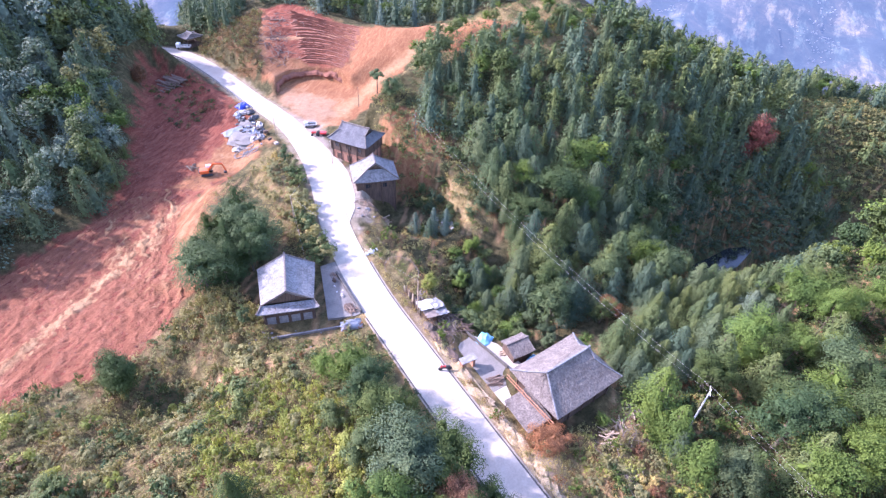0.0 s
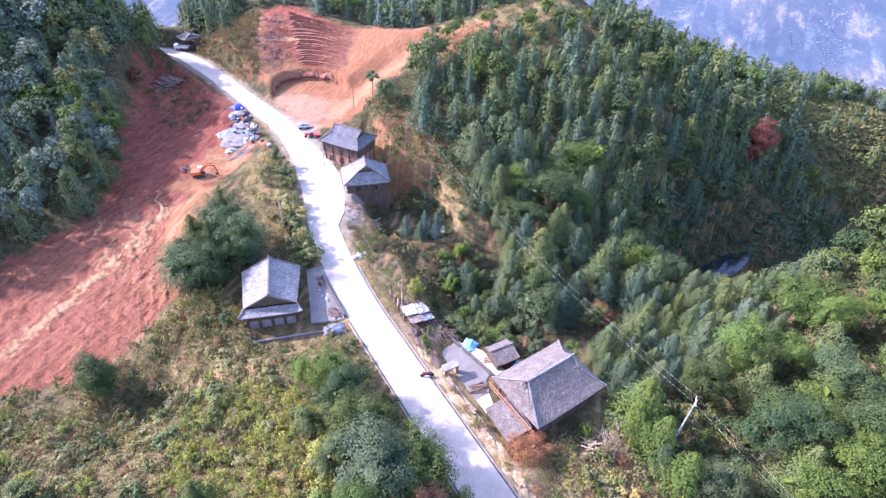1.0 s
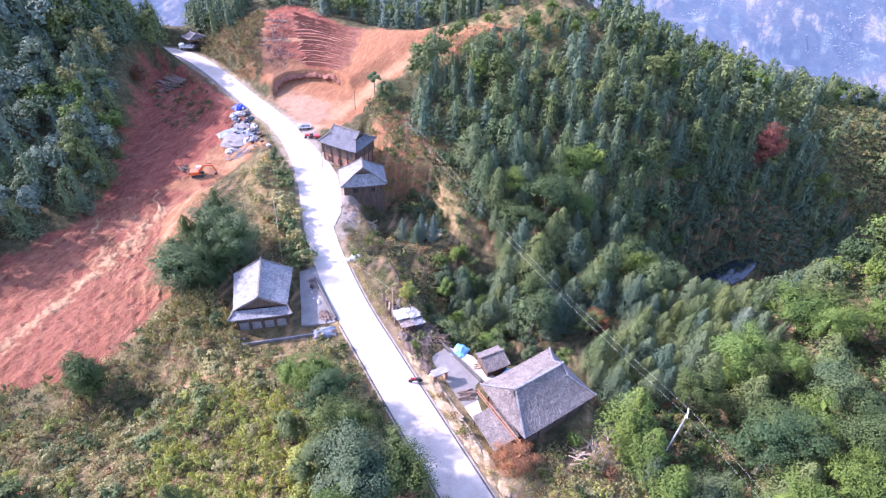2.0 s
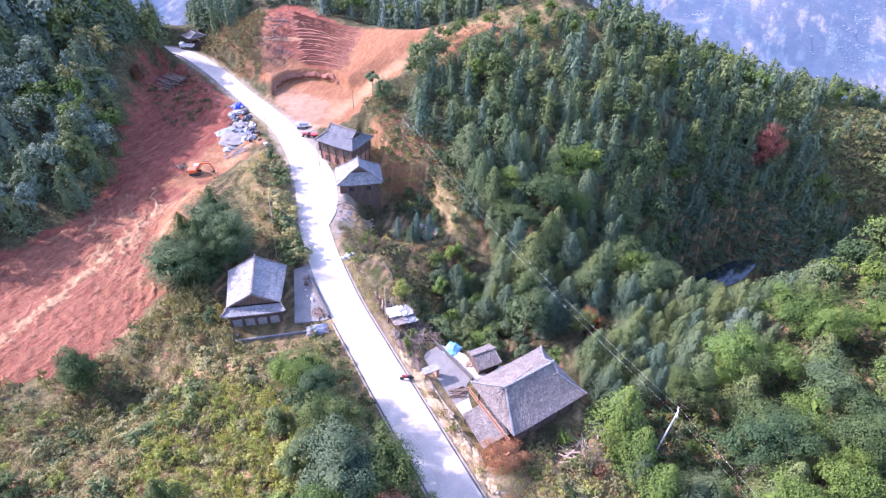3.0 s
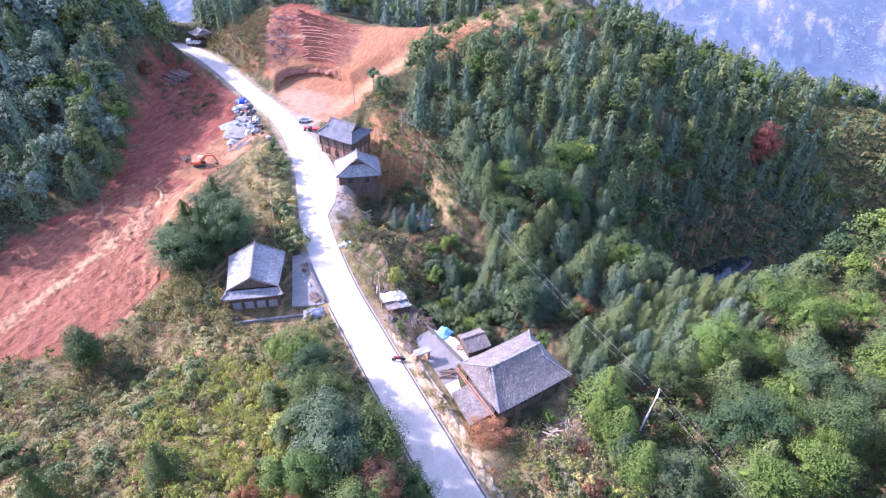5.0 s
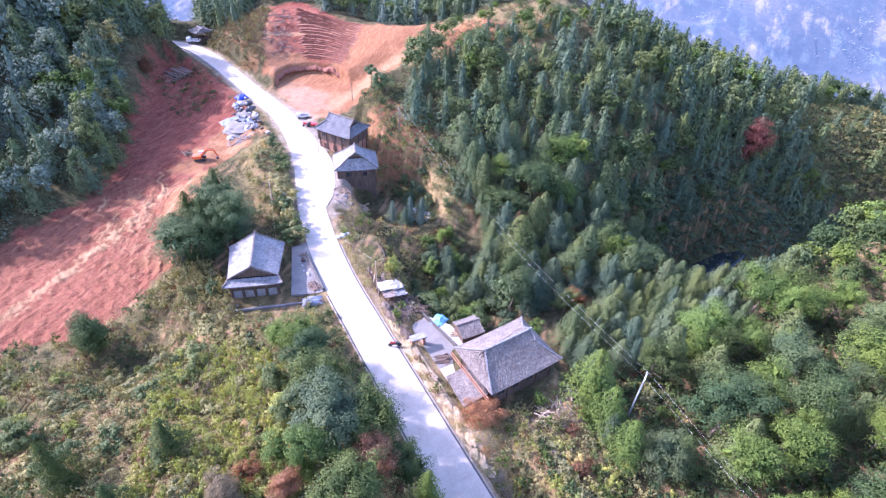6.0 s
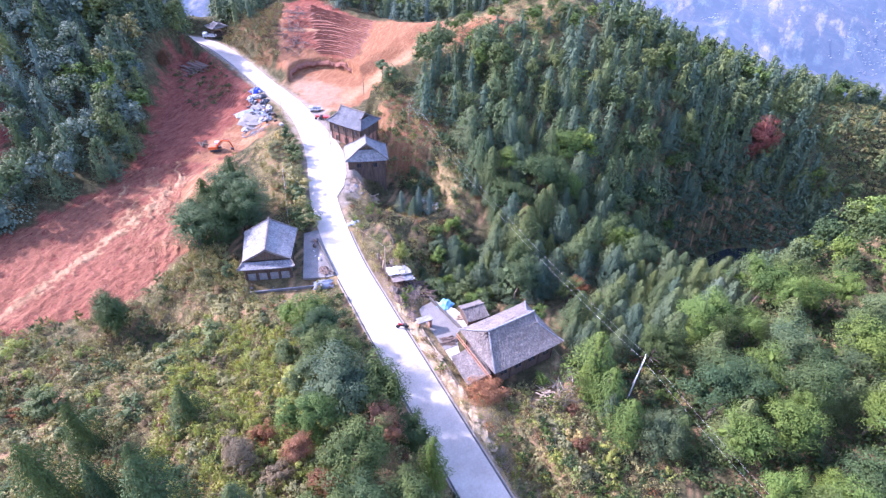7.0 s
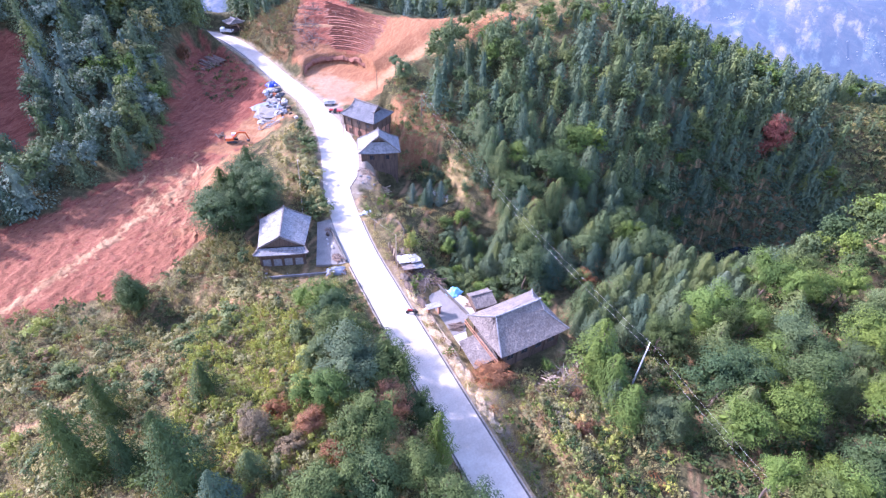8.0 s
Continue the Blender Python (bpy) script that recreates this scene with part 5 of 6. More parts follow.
def hip_roof(house, W, E0, E1, L0, L1, ze, zr, g0, g1, pitch=0.24, tile="tile", cap="cap"):
    """A hip-and-gable roof on a house. The ridge runs along y from L0 to L1 at height zr; eaves at x = -W, W and y = E0, E1 at ze;
    g0, g1: half width of the small gable at each end (0: plain hip, W: plain gable)."""
    def zg(g):
        return zr + (ze - zr) * g / W
    for sx in (-1, 1):
        # the slope runs from the eave to the ridge; a gable's foot lies on its verge
        if g0 or g1:
            low_a, low_b = (sx * W, E0, ze), (sx * W, E1, ze)
            mid_a = (sx * g0, L0, zg(g0)) if g0 else (0, L0, zr)
            mid_b = (sx * g1, L1, zg(g1)) if g1 else (0, L1, zr)
            gm = max(g0, g1)
            if gm < W - 0.01:
                part("roof_slope", slope(bmesh.new(), low_a, low_b, mid_b, mid_a, 0.12, pitch), M[tile], house)
            if gm:
                part("roof_slope", slope(bmesh.new(), mid_a, mid_b, (0, L1, zr), (0, L0, zr), 0.05, pitch), M[tile], house)
        else:
            part("roof_slope", slope(bmesh.new(), (sx * W, E0, ze), (sx * W, E1, ze), (0, L1, zr), (0, L0, zr), 0.15, pitch), M[tile], house)
    for E, L, g in ((E0, L0, g0), (E1, L1, g1)):
        if g < W - 0.01:
            top = zg(g) - (0.08 if g else 0)
            part("roof_slope", slope(bmesh.new(), (-W, E, ze), (W, E, ze), (g, L, top), (-g, L, top), 0.1, pitch), M[tile], house)
        if g:
            s = -1 if E < 0 else 1
            bm = bmesh.new()
            f = bm.faces.new([bm.verts.new(p) for p in ((-g * 0.96, L - s * 0.3, zg(g) - 0.1), (g * 0.96, L - s * 0.3, zg(g) - 0.1), (0, L - s * 0.3, zr - 0.12))])
            ext = bmesh.ops.extrude_face_region(bm, geom=[f])
            bmesh.ops.translate(bm, vec=(0, -s * 0.12, 0), verts=[v for v in ext["geom"] if isinstance(v, bmesh.types.BMVert)])
            part("gable", bm, M["wood"], house, "dark boarded gable")
    up = Vector((0, 0, 0.1))
    part("ridge", rib(bmesh.new(), [Vector((0, L0 - 0.15, zr + 0.22)), Vector((0, L0 + 0.5, zr + 0.1)), Vector((0, L1 - 0.5, zr + 0.1)), Vector((0, L1 + 0.15, zr + 0.22))], 0.22, 0.26), M[cap], house, "mortared ridge cap")
    for E, L, g in ((E0, L0, g0), (E1, L1, g1)):
        for sx in (-1, 1):
            line = [Vector((0, L, zr)) + up, Vector((sx * g, L, zg(g))) + up] if g else [Vector((0, L, zr)) + up]
            if g < W - 0.01:
                a, b = line[-1], Vector((sx * W, E, ze + 0.16)) + up
                m1 = a.lerp(b, 0.5) - Vector((0, 0, 0.12))
                line += [m1, b]
            part("hip_rib", rib(bmesh.new(), line, 0.16, 0.15), M[cap], house)


def walls(house, x0, x1, y0, y1, z0, z1, material, posts=4, thick=0.16):
    """Four walls and the posts that frame them."""
    cx, cy, h = (x0 + x1) / 2, (y0 + y1) / 2, z1 - z0
    for x in (x0, x1):
        part("wall", box(x, cy, (z0 + z1) / 2, thick, y1 - y0 - thick, h), M[material], house)
    for y in (y0, y1):
        part("wall", box(cx, y, (z0 + z1) / 2, x1 - x0 + thick, thick, h), M[material], house)
    for k in range(posts):
        x = x0 + (x1 - x0) * k / (posts - 1)
        for y, o in ((y0, -1), (y1, 1)):
            part("post", box(x, y + o * (thick / 2 + 0.06), (z0 + z1) / 2, 0.18, 0.18, h, bevel=0.02), M["wood"], house)
        y = y0 + (y1 - y0) * k / (posts - 1)
        for x, o in ((x0, -1), (x1, 1)):
            part("post", box(x + o * (thick / 2 + 0.06), y, (z0 + z1) / 2, 0.18, 0.18, h, bevel=0.02), M["wood"], house)


def opening(house, name, x, y, z, w, h, face, pane="glass"):
    """A door or window on a wall: frame, pane and, for a window, a sill. face: outward direction of the wall, x or y with a sign."""
    s = 1 if face[0] == "+" else -1
    ax = face[1]
    def b(dx, dz, sw, sh, depth, out):
        if ax == "y":
            return box(x + dx, y + s * out, z + dz, sw, depth, sh, bevel=0.008)
        return box(x + s * out, y + dx, z + dz, depth, sw, sh, bevel=0.008)
    o = part(name, b(0, 0, w, h, 0.04, 0.11), M[pane], house)
    for dx, dz, sw, sh in ((-w / 2, 0, 0.08, h + 0.16), (w / 2, 0, 0.08, h + 0.16), (0, h / 2, w - 0.08, 0.08), (0, -h / 2, w - 0.08, 0.08)):
        part("frame", b(dx, dz, sw, sh, 0.1, 0.13), M["wood"], o)
    if name == "window":
        part("mullion", b(0, 0, 0.05, h - 0.08, 0.06, 0.14), M["wood"], o)


# house in the dip beside the forecourt
lh = thing("house", pose(13.3, 57.8, 0, 0, 0, -18.5), "low wooden house with a pale grey tiled roof", "house")
hip_roof(lh, 4.2, -4.85, 4.8, -3.4, 4.6, 1.75, 4.2, 3.55, 4.2, 0.24, "ash", "tile")
walls(lh, -3.3, 3.3, -3.9, 4.0, -2.0, 1.9, "wood", 5)
for k in range(4):
    opening(lh, "panel", -2.475 + 1.65 * k, -3.9, -0.5, 1.3, 1.8, "-y", "cap")
part("foundation", box(0, 0, -2.0, 7.6, 9.0, 0.7, bevel=0.04), M["stone"], lh)

# great house below the road
bh = thing("house", pose(37.65, 25.8, 0, 0, 0, -87.5), "large wooden house with a grey tiled hip roof", "house")
hip_roof(bh, 4.25, -5.55, 5.65, -3.9, 3.3, 1.75, 4.75, 0, 1.3, 0.24, "tile", "ash")
walls(bh, -3.4, 3.4, -4.6, 4.7, -2.1, 1.9, "wood", 5)
for k in range(4):
    opening(bh, "window", 3.4, -3.4 + 2.3 * k, 0.2, 1.1, 1.0, "+x")

# houses along the bend
h1 = thing("house", pose(40.3, 91.3, 0, 0, 0, 32), "two-storey house with brick base and dark tiled roof", "house")
hip_roof(h1, 3.7, -4.5, 4.6, -3.0, 3.2, 3.5, 5.9, 1.5, 1.5, 0.24, "slate", "tile")
for k in range(3):
    opening(h1, "window", -3.1, -2.6 + 2.6 * k, 2.5, 0.9, 0.9, "-x")
    opening(h1, "door" if k == 1 else "window", -2.9, -2.4 + 2.4 * k, -0.1, 0.9, 1.1, "-x", "wood")
walls(h1, -2.9, 2.9, -3.7, 3.8, -1.4, 1.2, "brick", 5)
walls(h1, -3.1, 3.1, -3.9, 4.0, 1.2, 3.6, "wood", 5)
h2 = thing("house", pose(38.7, 80.6, 0, 0, 0, -18.5), "wooden house with a pale grey hip roof", "house")
hip_roof(h2, 4.3, -3.5, 3.0, -2.4, 0.9, 1.3, 4.6, 1.5, 0, 0.24, "ash", "tile")
for k in range(2):
    opening(h2, "window", -1.5 + 3.0 * k, -2.7, 0.1, 1.1, 1.0, "-y")
walls(h2, -3.5, 3.5, -2.7, 2.3, -7.2, 1.5, "wood", 4)
fh = thing("pavilion", pose(25.2, 166.4, z_at(25.2, 166.4), 0, 0, 20), "small open wooden pavilion with a grey roof", "pavilion")
hip_roof(fh, 2.6, -2.2, 2.2, -1.2, 1.2, 2.6, 3.5, 0.8, 0.8)
walls(fh, -1.5, 1.5, -1.3, 1.3, -0.3, 1.0, "wood", 3)
for sx in (-1, 1):
    for sy in (-1, 1):
        part("post", rod((sx * 2.0, sy * 1.6, -0.4), (sx * 2.0, sy * 1.6, 2.7), 0.13, 0.12), M["wood"], fh)


# ---- round the great house ----
def lean_roof(name, m, w, d, drop, label, posts=2.2, tile="tile"):
    """A lean-to: one sloping roof on four posts."""
    e = thing(name, m, label, "shed")
    part("roof_slope", slope(bmesh.new(), (-w / 2, -d / 2, -drop), (w / 2, -d / 2, -drop), (w / 2, d / 2, 0), (-w / 2, d / 2, 0), 0.04, 0.24), M[tile], e)
    for sx in (-1, 1):
        for sy, top in ((-1, -drop - 0.16), (1, -0.16)):
            part("post", rod((sx * (w / 2 - 0.25), sy * (d / 2 - 0.25), -posts - 0.1), (sx * (w / 2 - 0.25), sy * (d / 2 - 0.25), top), 0.08, 0.07), M["wood"], e)
    part("back_wall", box(0, d / 2 - 0.12, -posts / 2 - 0.1, w - 0.7, 0.08, posts - 0.2), M["wood"], e)
    return e


lean_roof("lean_to", pose(31.0, 24.9, 0.75, 0, 0, -93), 5.0, 3.3, 0.9, "grey tiled lean-to beside the large house", 2.8)
rail = thing("balcony_rail", pose(31.75, 25.6, 0, 0, 0, 2.5), "fresh orange timber rail along the eave of the house", "railing")
for k in range(7):
    part("post", box(0.14, -3.9 + 1.3 * k, 0.95, 0.08, 0.08, 0.7, bevel=0.01), M["beam"], rail)
for z in (0.7, 1.25):
    part("beam", box(0.0, 0, z, 0.1, 8.4, 0.1, bevel=0.015), M["beam"], rail)
shed = thing("shed", pose(36.8, 33.8, 0, 0, 0, -4), "small wooden shed with a grey tiled roof", "shed")
part("roof_slope", slope(bmesh.new(), (-1.75, -1.7, -0.6), (1.75, -1.7, -0.6), (1.75, 0.3, 0.25), (-1.75, 0.3, 0.25), 0.03, 0.24), M["tile"], shed)
part("roof_slope", slope(bmesh.new(), (-1.75, 1.7, -0.45), (1.75, 1.7, -0.45), (1.75, 0.3, 0.25), (-1.75, 0.3, 0.25), 0.03, 0.24), M["tile"], shed)
part("ridge", rib(bmesh.new(), [(-1.8, 0.3, 0.3), (1.8, 0.3, 0.3)], 0.2, 0.16), M["tile"], shed)
for sx in (-1, 1):
    part("wall", box(sx * 1.45, 0, -1.6, 0.1, 2.7, 2.1), M["wood"], shed)
for sy in (-1, 1):
    part("wall", box(0, sy * 1.3, -1.65, 2.8, 0.1, 2.0), M["wood"], shed)

canopy = thing("canopy", pose(29.45, 35.2, -0.15, 0, 0, -4), "small flat canopy on brick piers", "canopy")
part("roof", box(0, 0, 0, 2.3, 1.1, 0.14, bevel=0.03), M["cap"], canopy)
for sx in (-1, 1):
    part("pier", box(sx * 0.85, 0, -0.95, 0.35, 0.6, 1.76, bevel=0.02), M["brick"], canopy)


def heap(name, x, y, z, rx, ry, rz, material, label, cat, seed, spin=0.0):
    """A low uneven heap with a crumpled surface."""
    bm = bmesh.new()
    bmesh.ops.create_icosphere(bm, subdivisions=3, radius=1.0)
    for v in bm.verts:
        n = noise.noise(v.co * 2.1 + Vector((seed, 0, 0))) * 0.35 + noise.noise(v.co * 5.3 + Vector((0, seed, 0))) * 0.2
        v.co *= 1 + n
        v.co.z = max(v.co.z, -0.25)
        v.co = Vector((v.co.x * rx, v.co.y * ry, v.co.z * rz))
    return tagged(part(name, bm, M[material], None, "", pose(x, y, z, 0, 0, spin)), label, cat)


def sheet(name, x, y, z, w, d, material, label, seed, spin=0.0, peak=0.35):
    """A crumpled sheet thrown over something, with thickness."""
    n = 14
    g = np.linspace(-0.5, 0.5, n)
    bm = bmesh.new()
    rows = []
    for v in g:
        row = []
        for u in g:
            k = (1 - (2 * u) ** 2) * (1 - (2 * v) ** 2)
            zz = peak * k ** 0.6 + 0.16 * noise.noise(Vector((u * 5 + seed, v * 5, 0))) * (0.4 + k)
            wob = 0.09 * noise.noise(Vector((u * 4, v * 4 + seed, 3)))
            row.append(bm.verts.new(((u + wob) * w, (v + wob) * d, max(zz, 0.02))))
        rows.append(row)
    for j in range(n - 1):
        for i in range(n - 1):
            bm.faces.new((rows[j][i], rows[j][i + 1], rows[j + 1][i + 1], rows[j + 1][i]))
    ext = bmesh.ops.extrude_face_region(bm, geom=bm.faces[:])
    bmesh.ops.translate(bm, vec=(0, 0, -0.05), verts=[v for v in ext["geom"] if isinstance(v, bmesh.types.BMVert)])
    return tagged(part(name, bm, M[material], None, "", pose(x, y, z, 0, 0, spin)), label, "tarpaulin")


def pile(name, x, y, z, count, length, r, label, seed, spin=0.0, spread=0.25, wide=1.0, material="log", stick="log"):
    """A pile of sticks or planks, each a part."""
    e = thing(name, pose(x, y, z, 0, 0, spin), label, "wood pile")
    rnd = random.Random(seed)
    for k in range(count):
        l = length * rnd.uniform(0.6, 1.1)
        layer = int(k / (count / 3 + 1e-6))
        a = rnd.gauss(0, spread)
        cx, cy, cz = rnd.uniform(-wide, wide) * (1 - 0.2 * layer), rnd.uniform(-0.25, 0.25) * length, r * (1 + 1.7 * layer)
        dx, dy, dz = math.sin(a) * l / 2, math.cos(a) * l / 2, rnd.uniform(-0.04, 0.07) * l
        part(stick, rod((cx - dx, cy - dy, max(r * 0.8, cz - dz)), (cx + dx, cy + dy, max(r * 0.8, cz + dz)), r * rnd.uniform(0.7, 1.15), r * rnd.uniform(0.5, 0.9), sides=6), M[material], e)
    return e


def stones(x, y, count, spread, size, seed, label, material="stone"):
    rnd = random.Random(seed)
    for k in range(count):
        px, py = x + rnd.gauss(0, spread), y + rnd.gauss(0, spread)
        s = size * rnd.uniform(0.5, 1.3)
        bm = bmesh.new()
        bmesh.ops.create_icosphere(bm, subdivisions=1, radius=s)
        for v in bm.verts:
            v.co *= rnd.uniform(0.7, 1.1)
            v.co.z *= 0.7
        tagged(part("stone", bm, M[material], None, "", pose(px, py, z_at(px, py) + s * 0.25, 0, 0, rnd.uniform(0, 360))), label, "stone", "loose stones")


sheet("tarpaulin", 34.3, 38.0, z_at(34.3, 38.0) + 0.05, 2.6, 2.0, "tarp", "bright blue tarpaulin over stacked goods", 3, 30, 0.8)
sheet("tarpaulin", 37.9, 31.7, z_at(37.9, 31.7) + 0.1, 1.7, 1.0, "tarp", "bright blue tarpaulin beside the shed", 5, 10, 0.9)
pile("firewood_stack", 35.0, 34.6, z_at(35.0, 34.6), 26, 1.5, 0.09, "stack of split firewood beside the shed", 1, 80, 0.15, 0.9)
pile("pole_stack", 31.4, 31.4, -1.9, 22, 2.0, 0.07, "pile of brown poles on the court", 2, 70, 0.25, 0.8, "root", "pole")
pile("plank_pile", 38.2, 17.6, z_at(38.2, 17.6), 16, 2.2, 0.09, "scattered pale cut planks on the slope", 3, 60, 0.5, 1.2)
pile("plank_pile", 43.4, 19.0, z_at(43.4, 19.0), 12, 1.9, 0.09, "scattered pale cut planks on the slope", 4, 20, 0.7, 1.0)
pile("plank_pile", 36.6, 12.8, z_at(36.6, 12.8), 14, 2.0, 0.1, "heap of grey cut logs in weeds", 5, 110, 0.4, 1.1)
pile("plank_pile", 40.6, 18.2, z_at(40.6, 18.2), 10, 1.8, 0.08, "scattered pale cut planks on the slope", 6, 140, 0.7, 1.0)
heap("earth_mound", 28.3, 37.2, z_at(28.3, 37.2), 0.7, 1.4, 0.4, "wood", "brown heap of straw and wood beside the road", "heap", 7)
tagged(part("low_wall", box(0, 0, 0, 0.16, 8.4, 0.6, bevel=0.03), M["drain"], None, "", pose(33.4, 36.4, -1.7, 0, 0, 9)), "low dark wall along the court", "wall", kind="structure")
tagged(part("retaining_wall", box(0, 0, 0, 0.22, 17.0, 1.5, bevel=0.03), M["thatch"], None, "", pose(28.75, 31.5, -1.98)), "rough earth retaining wall below the road", "wall", kind="structure")

rs_ = random.Random(5)
for k in range(22):
    y = 15.5 + k * 1.12 + rs_.uniform(-0.4, 0.4)
    x = 27.55 + rs_.uniform(-0.3, 0.6)
    heap("earth_mound", x, y, z_at(x, y) - 0.05, rs_.uniform(0.45, 0.8), rs_.uniform(0.9, 1.7), rs_.uniform(0.1, 0.24), "thatch", "low mound of straw and bleached earth beside the road", "mound", 80 + k, rs_.uniform(-25, 25))
boards = thing("board_fence", Matrix(), "leaning fence of rough brown boards beside the road", "fence")
for k in range(18):
    s_ = k / 17
    x, y = 29.0 - 0.8 * s_ + rs_.uniform(-0.1, 0.1), 51.2 - 5.6 * s_
    z, l = z_at(x, y), rs_.uniform(0.9, 1.9)
    part("board", rib(bmesh.new(), [(x, y, z - 0.2), (x + rs_.uniform(-0.3, 0.3), y + rs_.uniform(-0.25, 0.25), z + l)], rs_.uniform(0.1, 0.22), 0.05), M[("log", "wood", "root", "bark")[k % 4]], boards)

# open shelter, fence and clutter beside the road
pile("timber_pile", 36.6, 74.6, z_at(36.6, 74.6), 22, 3.6, 0.1, "heap of brown timber below the house", 61, 50, 0.5, 1.4, "log", "beam")
for k, (x, y, sp, kind) in enumerate([(31.6, 47.6, 10, "bark"), (32.2, 43.4, 60, "wood"), (30.4, 49.2, -35, "twig"), (32.8, 40.9, 20, "wood")]):
    pile("scrap_timber_pile", x, y, z_at(x, y), 14, 2.6, 0.08, "dark pile of scrap timber beside the shelter", 70 + k, sp, 0.6, 0.9, kind, "beam")
shelter = thing("shelter", pose(30.2, 45.4, 0.0, 0, 0, -3), "open shelter with a patched pale sheet roof", "shelter")
def crumpled(w, d, rise, seed, thick=0.05):
    """A worn roof sheet that sags and curls, with thickness."""
    bm, n, rows = bmesh.new(), 9, []
    for j in range(n):
        row = []
        for i in range(n):
            u, v = i / (n - 1) - 0.5, j / (n - 1) - 0.5
            z = rise * u + 0.14 * noise.noise(Vector((u * 3.5 + seed, v * 3.5, 0))) + 0.1 * noise.noise(Vector((u * 9, v * 9, seed)))
            o = 0.12 * noise.noise(Vector((u * 5, v * 5, seed + 4.0)))
            row.append(bm.verts.new((u * w + o, v * d + o, z)))
        rows.append(row)
    for j in range(n - 1):
        for i in range(n - 1):
            bm.faces.new((rows[j][i], rows[j][i + 1], rows[j + 1][i + 1], rows[j + 1][i]))
    ext = bmesh.ops.extrude_face_region(bm, geom=bm.faces[:])
    bmesh.ops.translate(bm, vec=(0, 0, -thick), verts=[v for v in ext["geom"] if isinstance(v, bmesh.types.BMVert)])
    return bm


for px, py, pz, w, d, rise, mat in ((-0.5, 0.95, 0.12, 2.6, 2.2, -0.25, "rag"), (0.9, 0.6, 0.0, 1.9, 2.3, -0.35, "cap"), (-0.3, -0.75, -0.08, 2.7, 1.9, -0.3, "twig"), (1.0, -0.9, -0.16, 1.7, 1.8, -0.25, "ash")):
    part("roof_sheet", crumpled(w, d, rise, px * 7 + py), M[mat], shelter, m=pose(px, py, pz, -7, 0, 5 * px))
for sx in (-1.5, 0, 1.5):
    for sy in (-1.6, 1.6):
        part("post", rod((sx, sy, -2.3), (sx, sy, -0.1 - 0.1 * sx - 0.07 * sy), 0.07, 0.06), M["wood"], shelter)
part("shelf", box(0.3, 0.2, -1.2, 2.6, 2.4, 0.06), M["wood"], shelter)
pile("pole_stack", 29.6, 41.9, z_at(29.6, 41.9), 18, 3.0, 0.06, "dark stack of poles and scrap beside the shelter", 8, 25, 0.35, 0.7, "bark", "pole")
pile("pole_stack", 31.2, 42.2, z_at(31.2, 42.2), 14, 2.6, 0.06, "weathered poles leaning on the slope", 9, -30, 0.4, 0.8, "twig", "pole")
heap("rubbish_heap", 28.1, 41.0, z_at(28.1, 41.0), 0.7, 1.3, 0.5, "wood", "brown heap of straw and rubbish", "heap", 9)
heap("rubbish_heap", 28.2, 43.2, z_at(28.2, 43.2), 0.7, 1.0, 0.6, "bark", "dark heap of scrap beside the road", "heap", 12)
stones(28.5, 61.6, 7, 0.6, 0.4, 21, "pale block of stone beside the road", "rag")
stones(48.0, 69.2, 16, 1.1, 0.55, 22, "white block of rubble on the slope", "rag")
stones(28.4, 39.0, 8, 0.5, 0.22, 23, "brown stone beside the road", "drain")
stones(19.6, 49.8, 8, 0.7, 0.3, 24, "white block of rubble below the forecourt", "cap")
stones(33.6, 72.5, 10, 0.9, 0.3, 25, "pale block of rubble below the house", "cap")
stones(8.0, 53.6, 8, 0.8, 0.25, 26, "pale stone beside the house", "cap")
fence = thing("garden_fence", Matrix(), "rough stick fence round a small garden plot", "fence")
stakes = []
for k in range(16):
    a = k / 15 * 4.4 - 1.4
    x, y = 30.6 + 2.4 * math.cos(a), 55.3 + 3.4 * math.sin(a)
    stakes.append(Vector((x, y, z_at(x, y))))
    part("stake", rod(stakes[-1] - Vector((0, 0, 0.2)), stakes[-1] + Vector((0.05, 0, 0.8)), 0.035, 0.025, sides=6), M["twig"], fence)
for a, b in zip(stakes[:-1], stakes[1:]):
    part("rail", rod(a + Vector((0, 0, 0.55)), b + Vector((0, 0, 0.55)), 0.025, 0.02, sides=5), M["twig"], fence)
scrub("dry_grass", "olive", "short olive grass round the garden plot", GARDEN, 0.4, (0.08, 0.2), (0.25, 0.4), 18, 0.14, 223, 0.95, 0, False, True)
scrub("vegetable_plot", "fresh", "bright green vegetables in the garden plot", [(29.6, 53.4), (31.5, 53.6), (32.0, 57.4), (30, 57.8)], 0.45, (0.25, 0.5), (0.25, 0.42), 40, 0.17, 220, 0.95, 0, False, True)

# forecourt of the low house
tagged(part("parapet", box(0, 0, 0, 0.28, 9.4, 0.55, bevel=0.03), M["drain"], None, "", pose(21.35, 55.0, -0.45, 0, 0, -2)), "dark concrete parapet between forecourt and road", "wall", kind="structure")
tagged(part("low_wall", box(0, 0, 0, 12.5, 0.22, 0.5, bevel=0.03), M["cap"], None, "", pose(13.4, 51.3, -1.55, 0, 0, -17)), "low pale wall along the front of the house", "wall", kind="structure")
sheet("sheet", 19.0, 48.9, z_at(19.0, 48.9) + 0.1, 3.0, 1.8, "sheet", "crumpled white sheet over a heap below the forecourt", 11, -15, 0.7)
heap("rubbish_heap", 20.1, 52.2, -0.72, 0.7, 0.8, 0.35, "wood", "dark heap of scrap on the forecourt", "heap", 14)
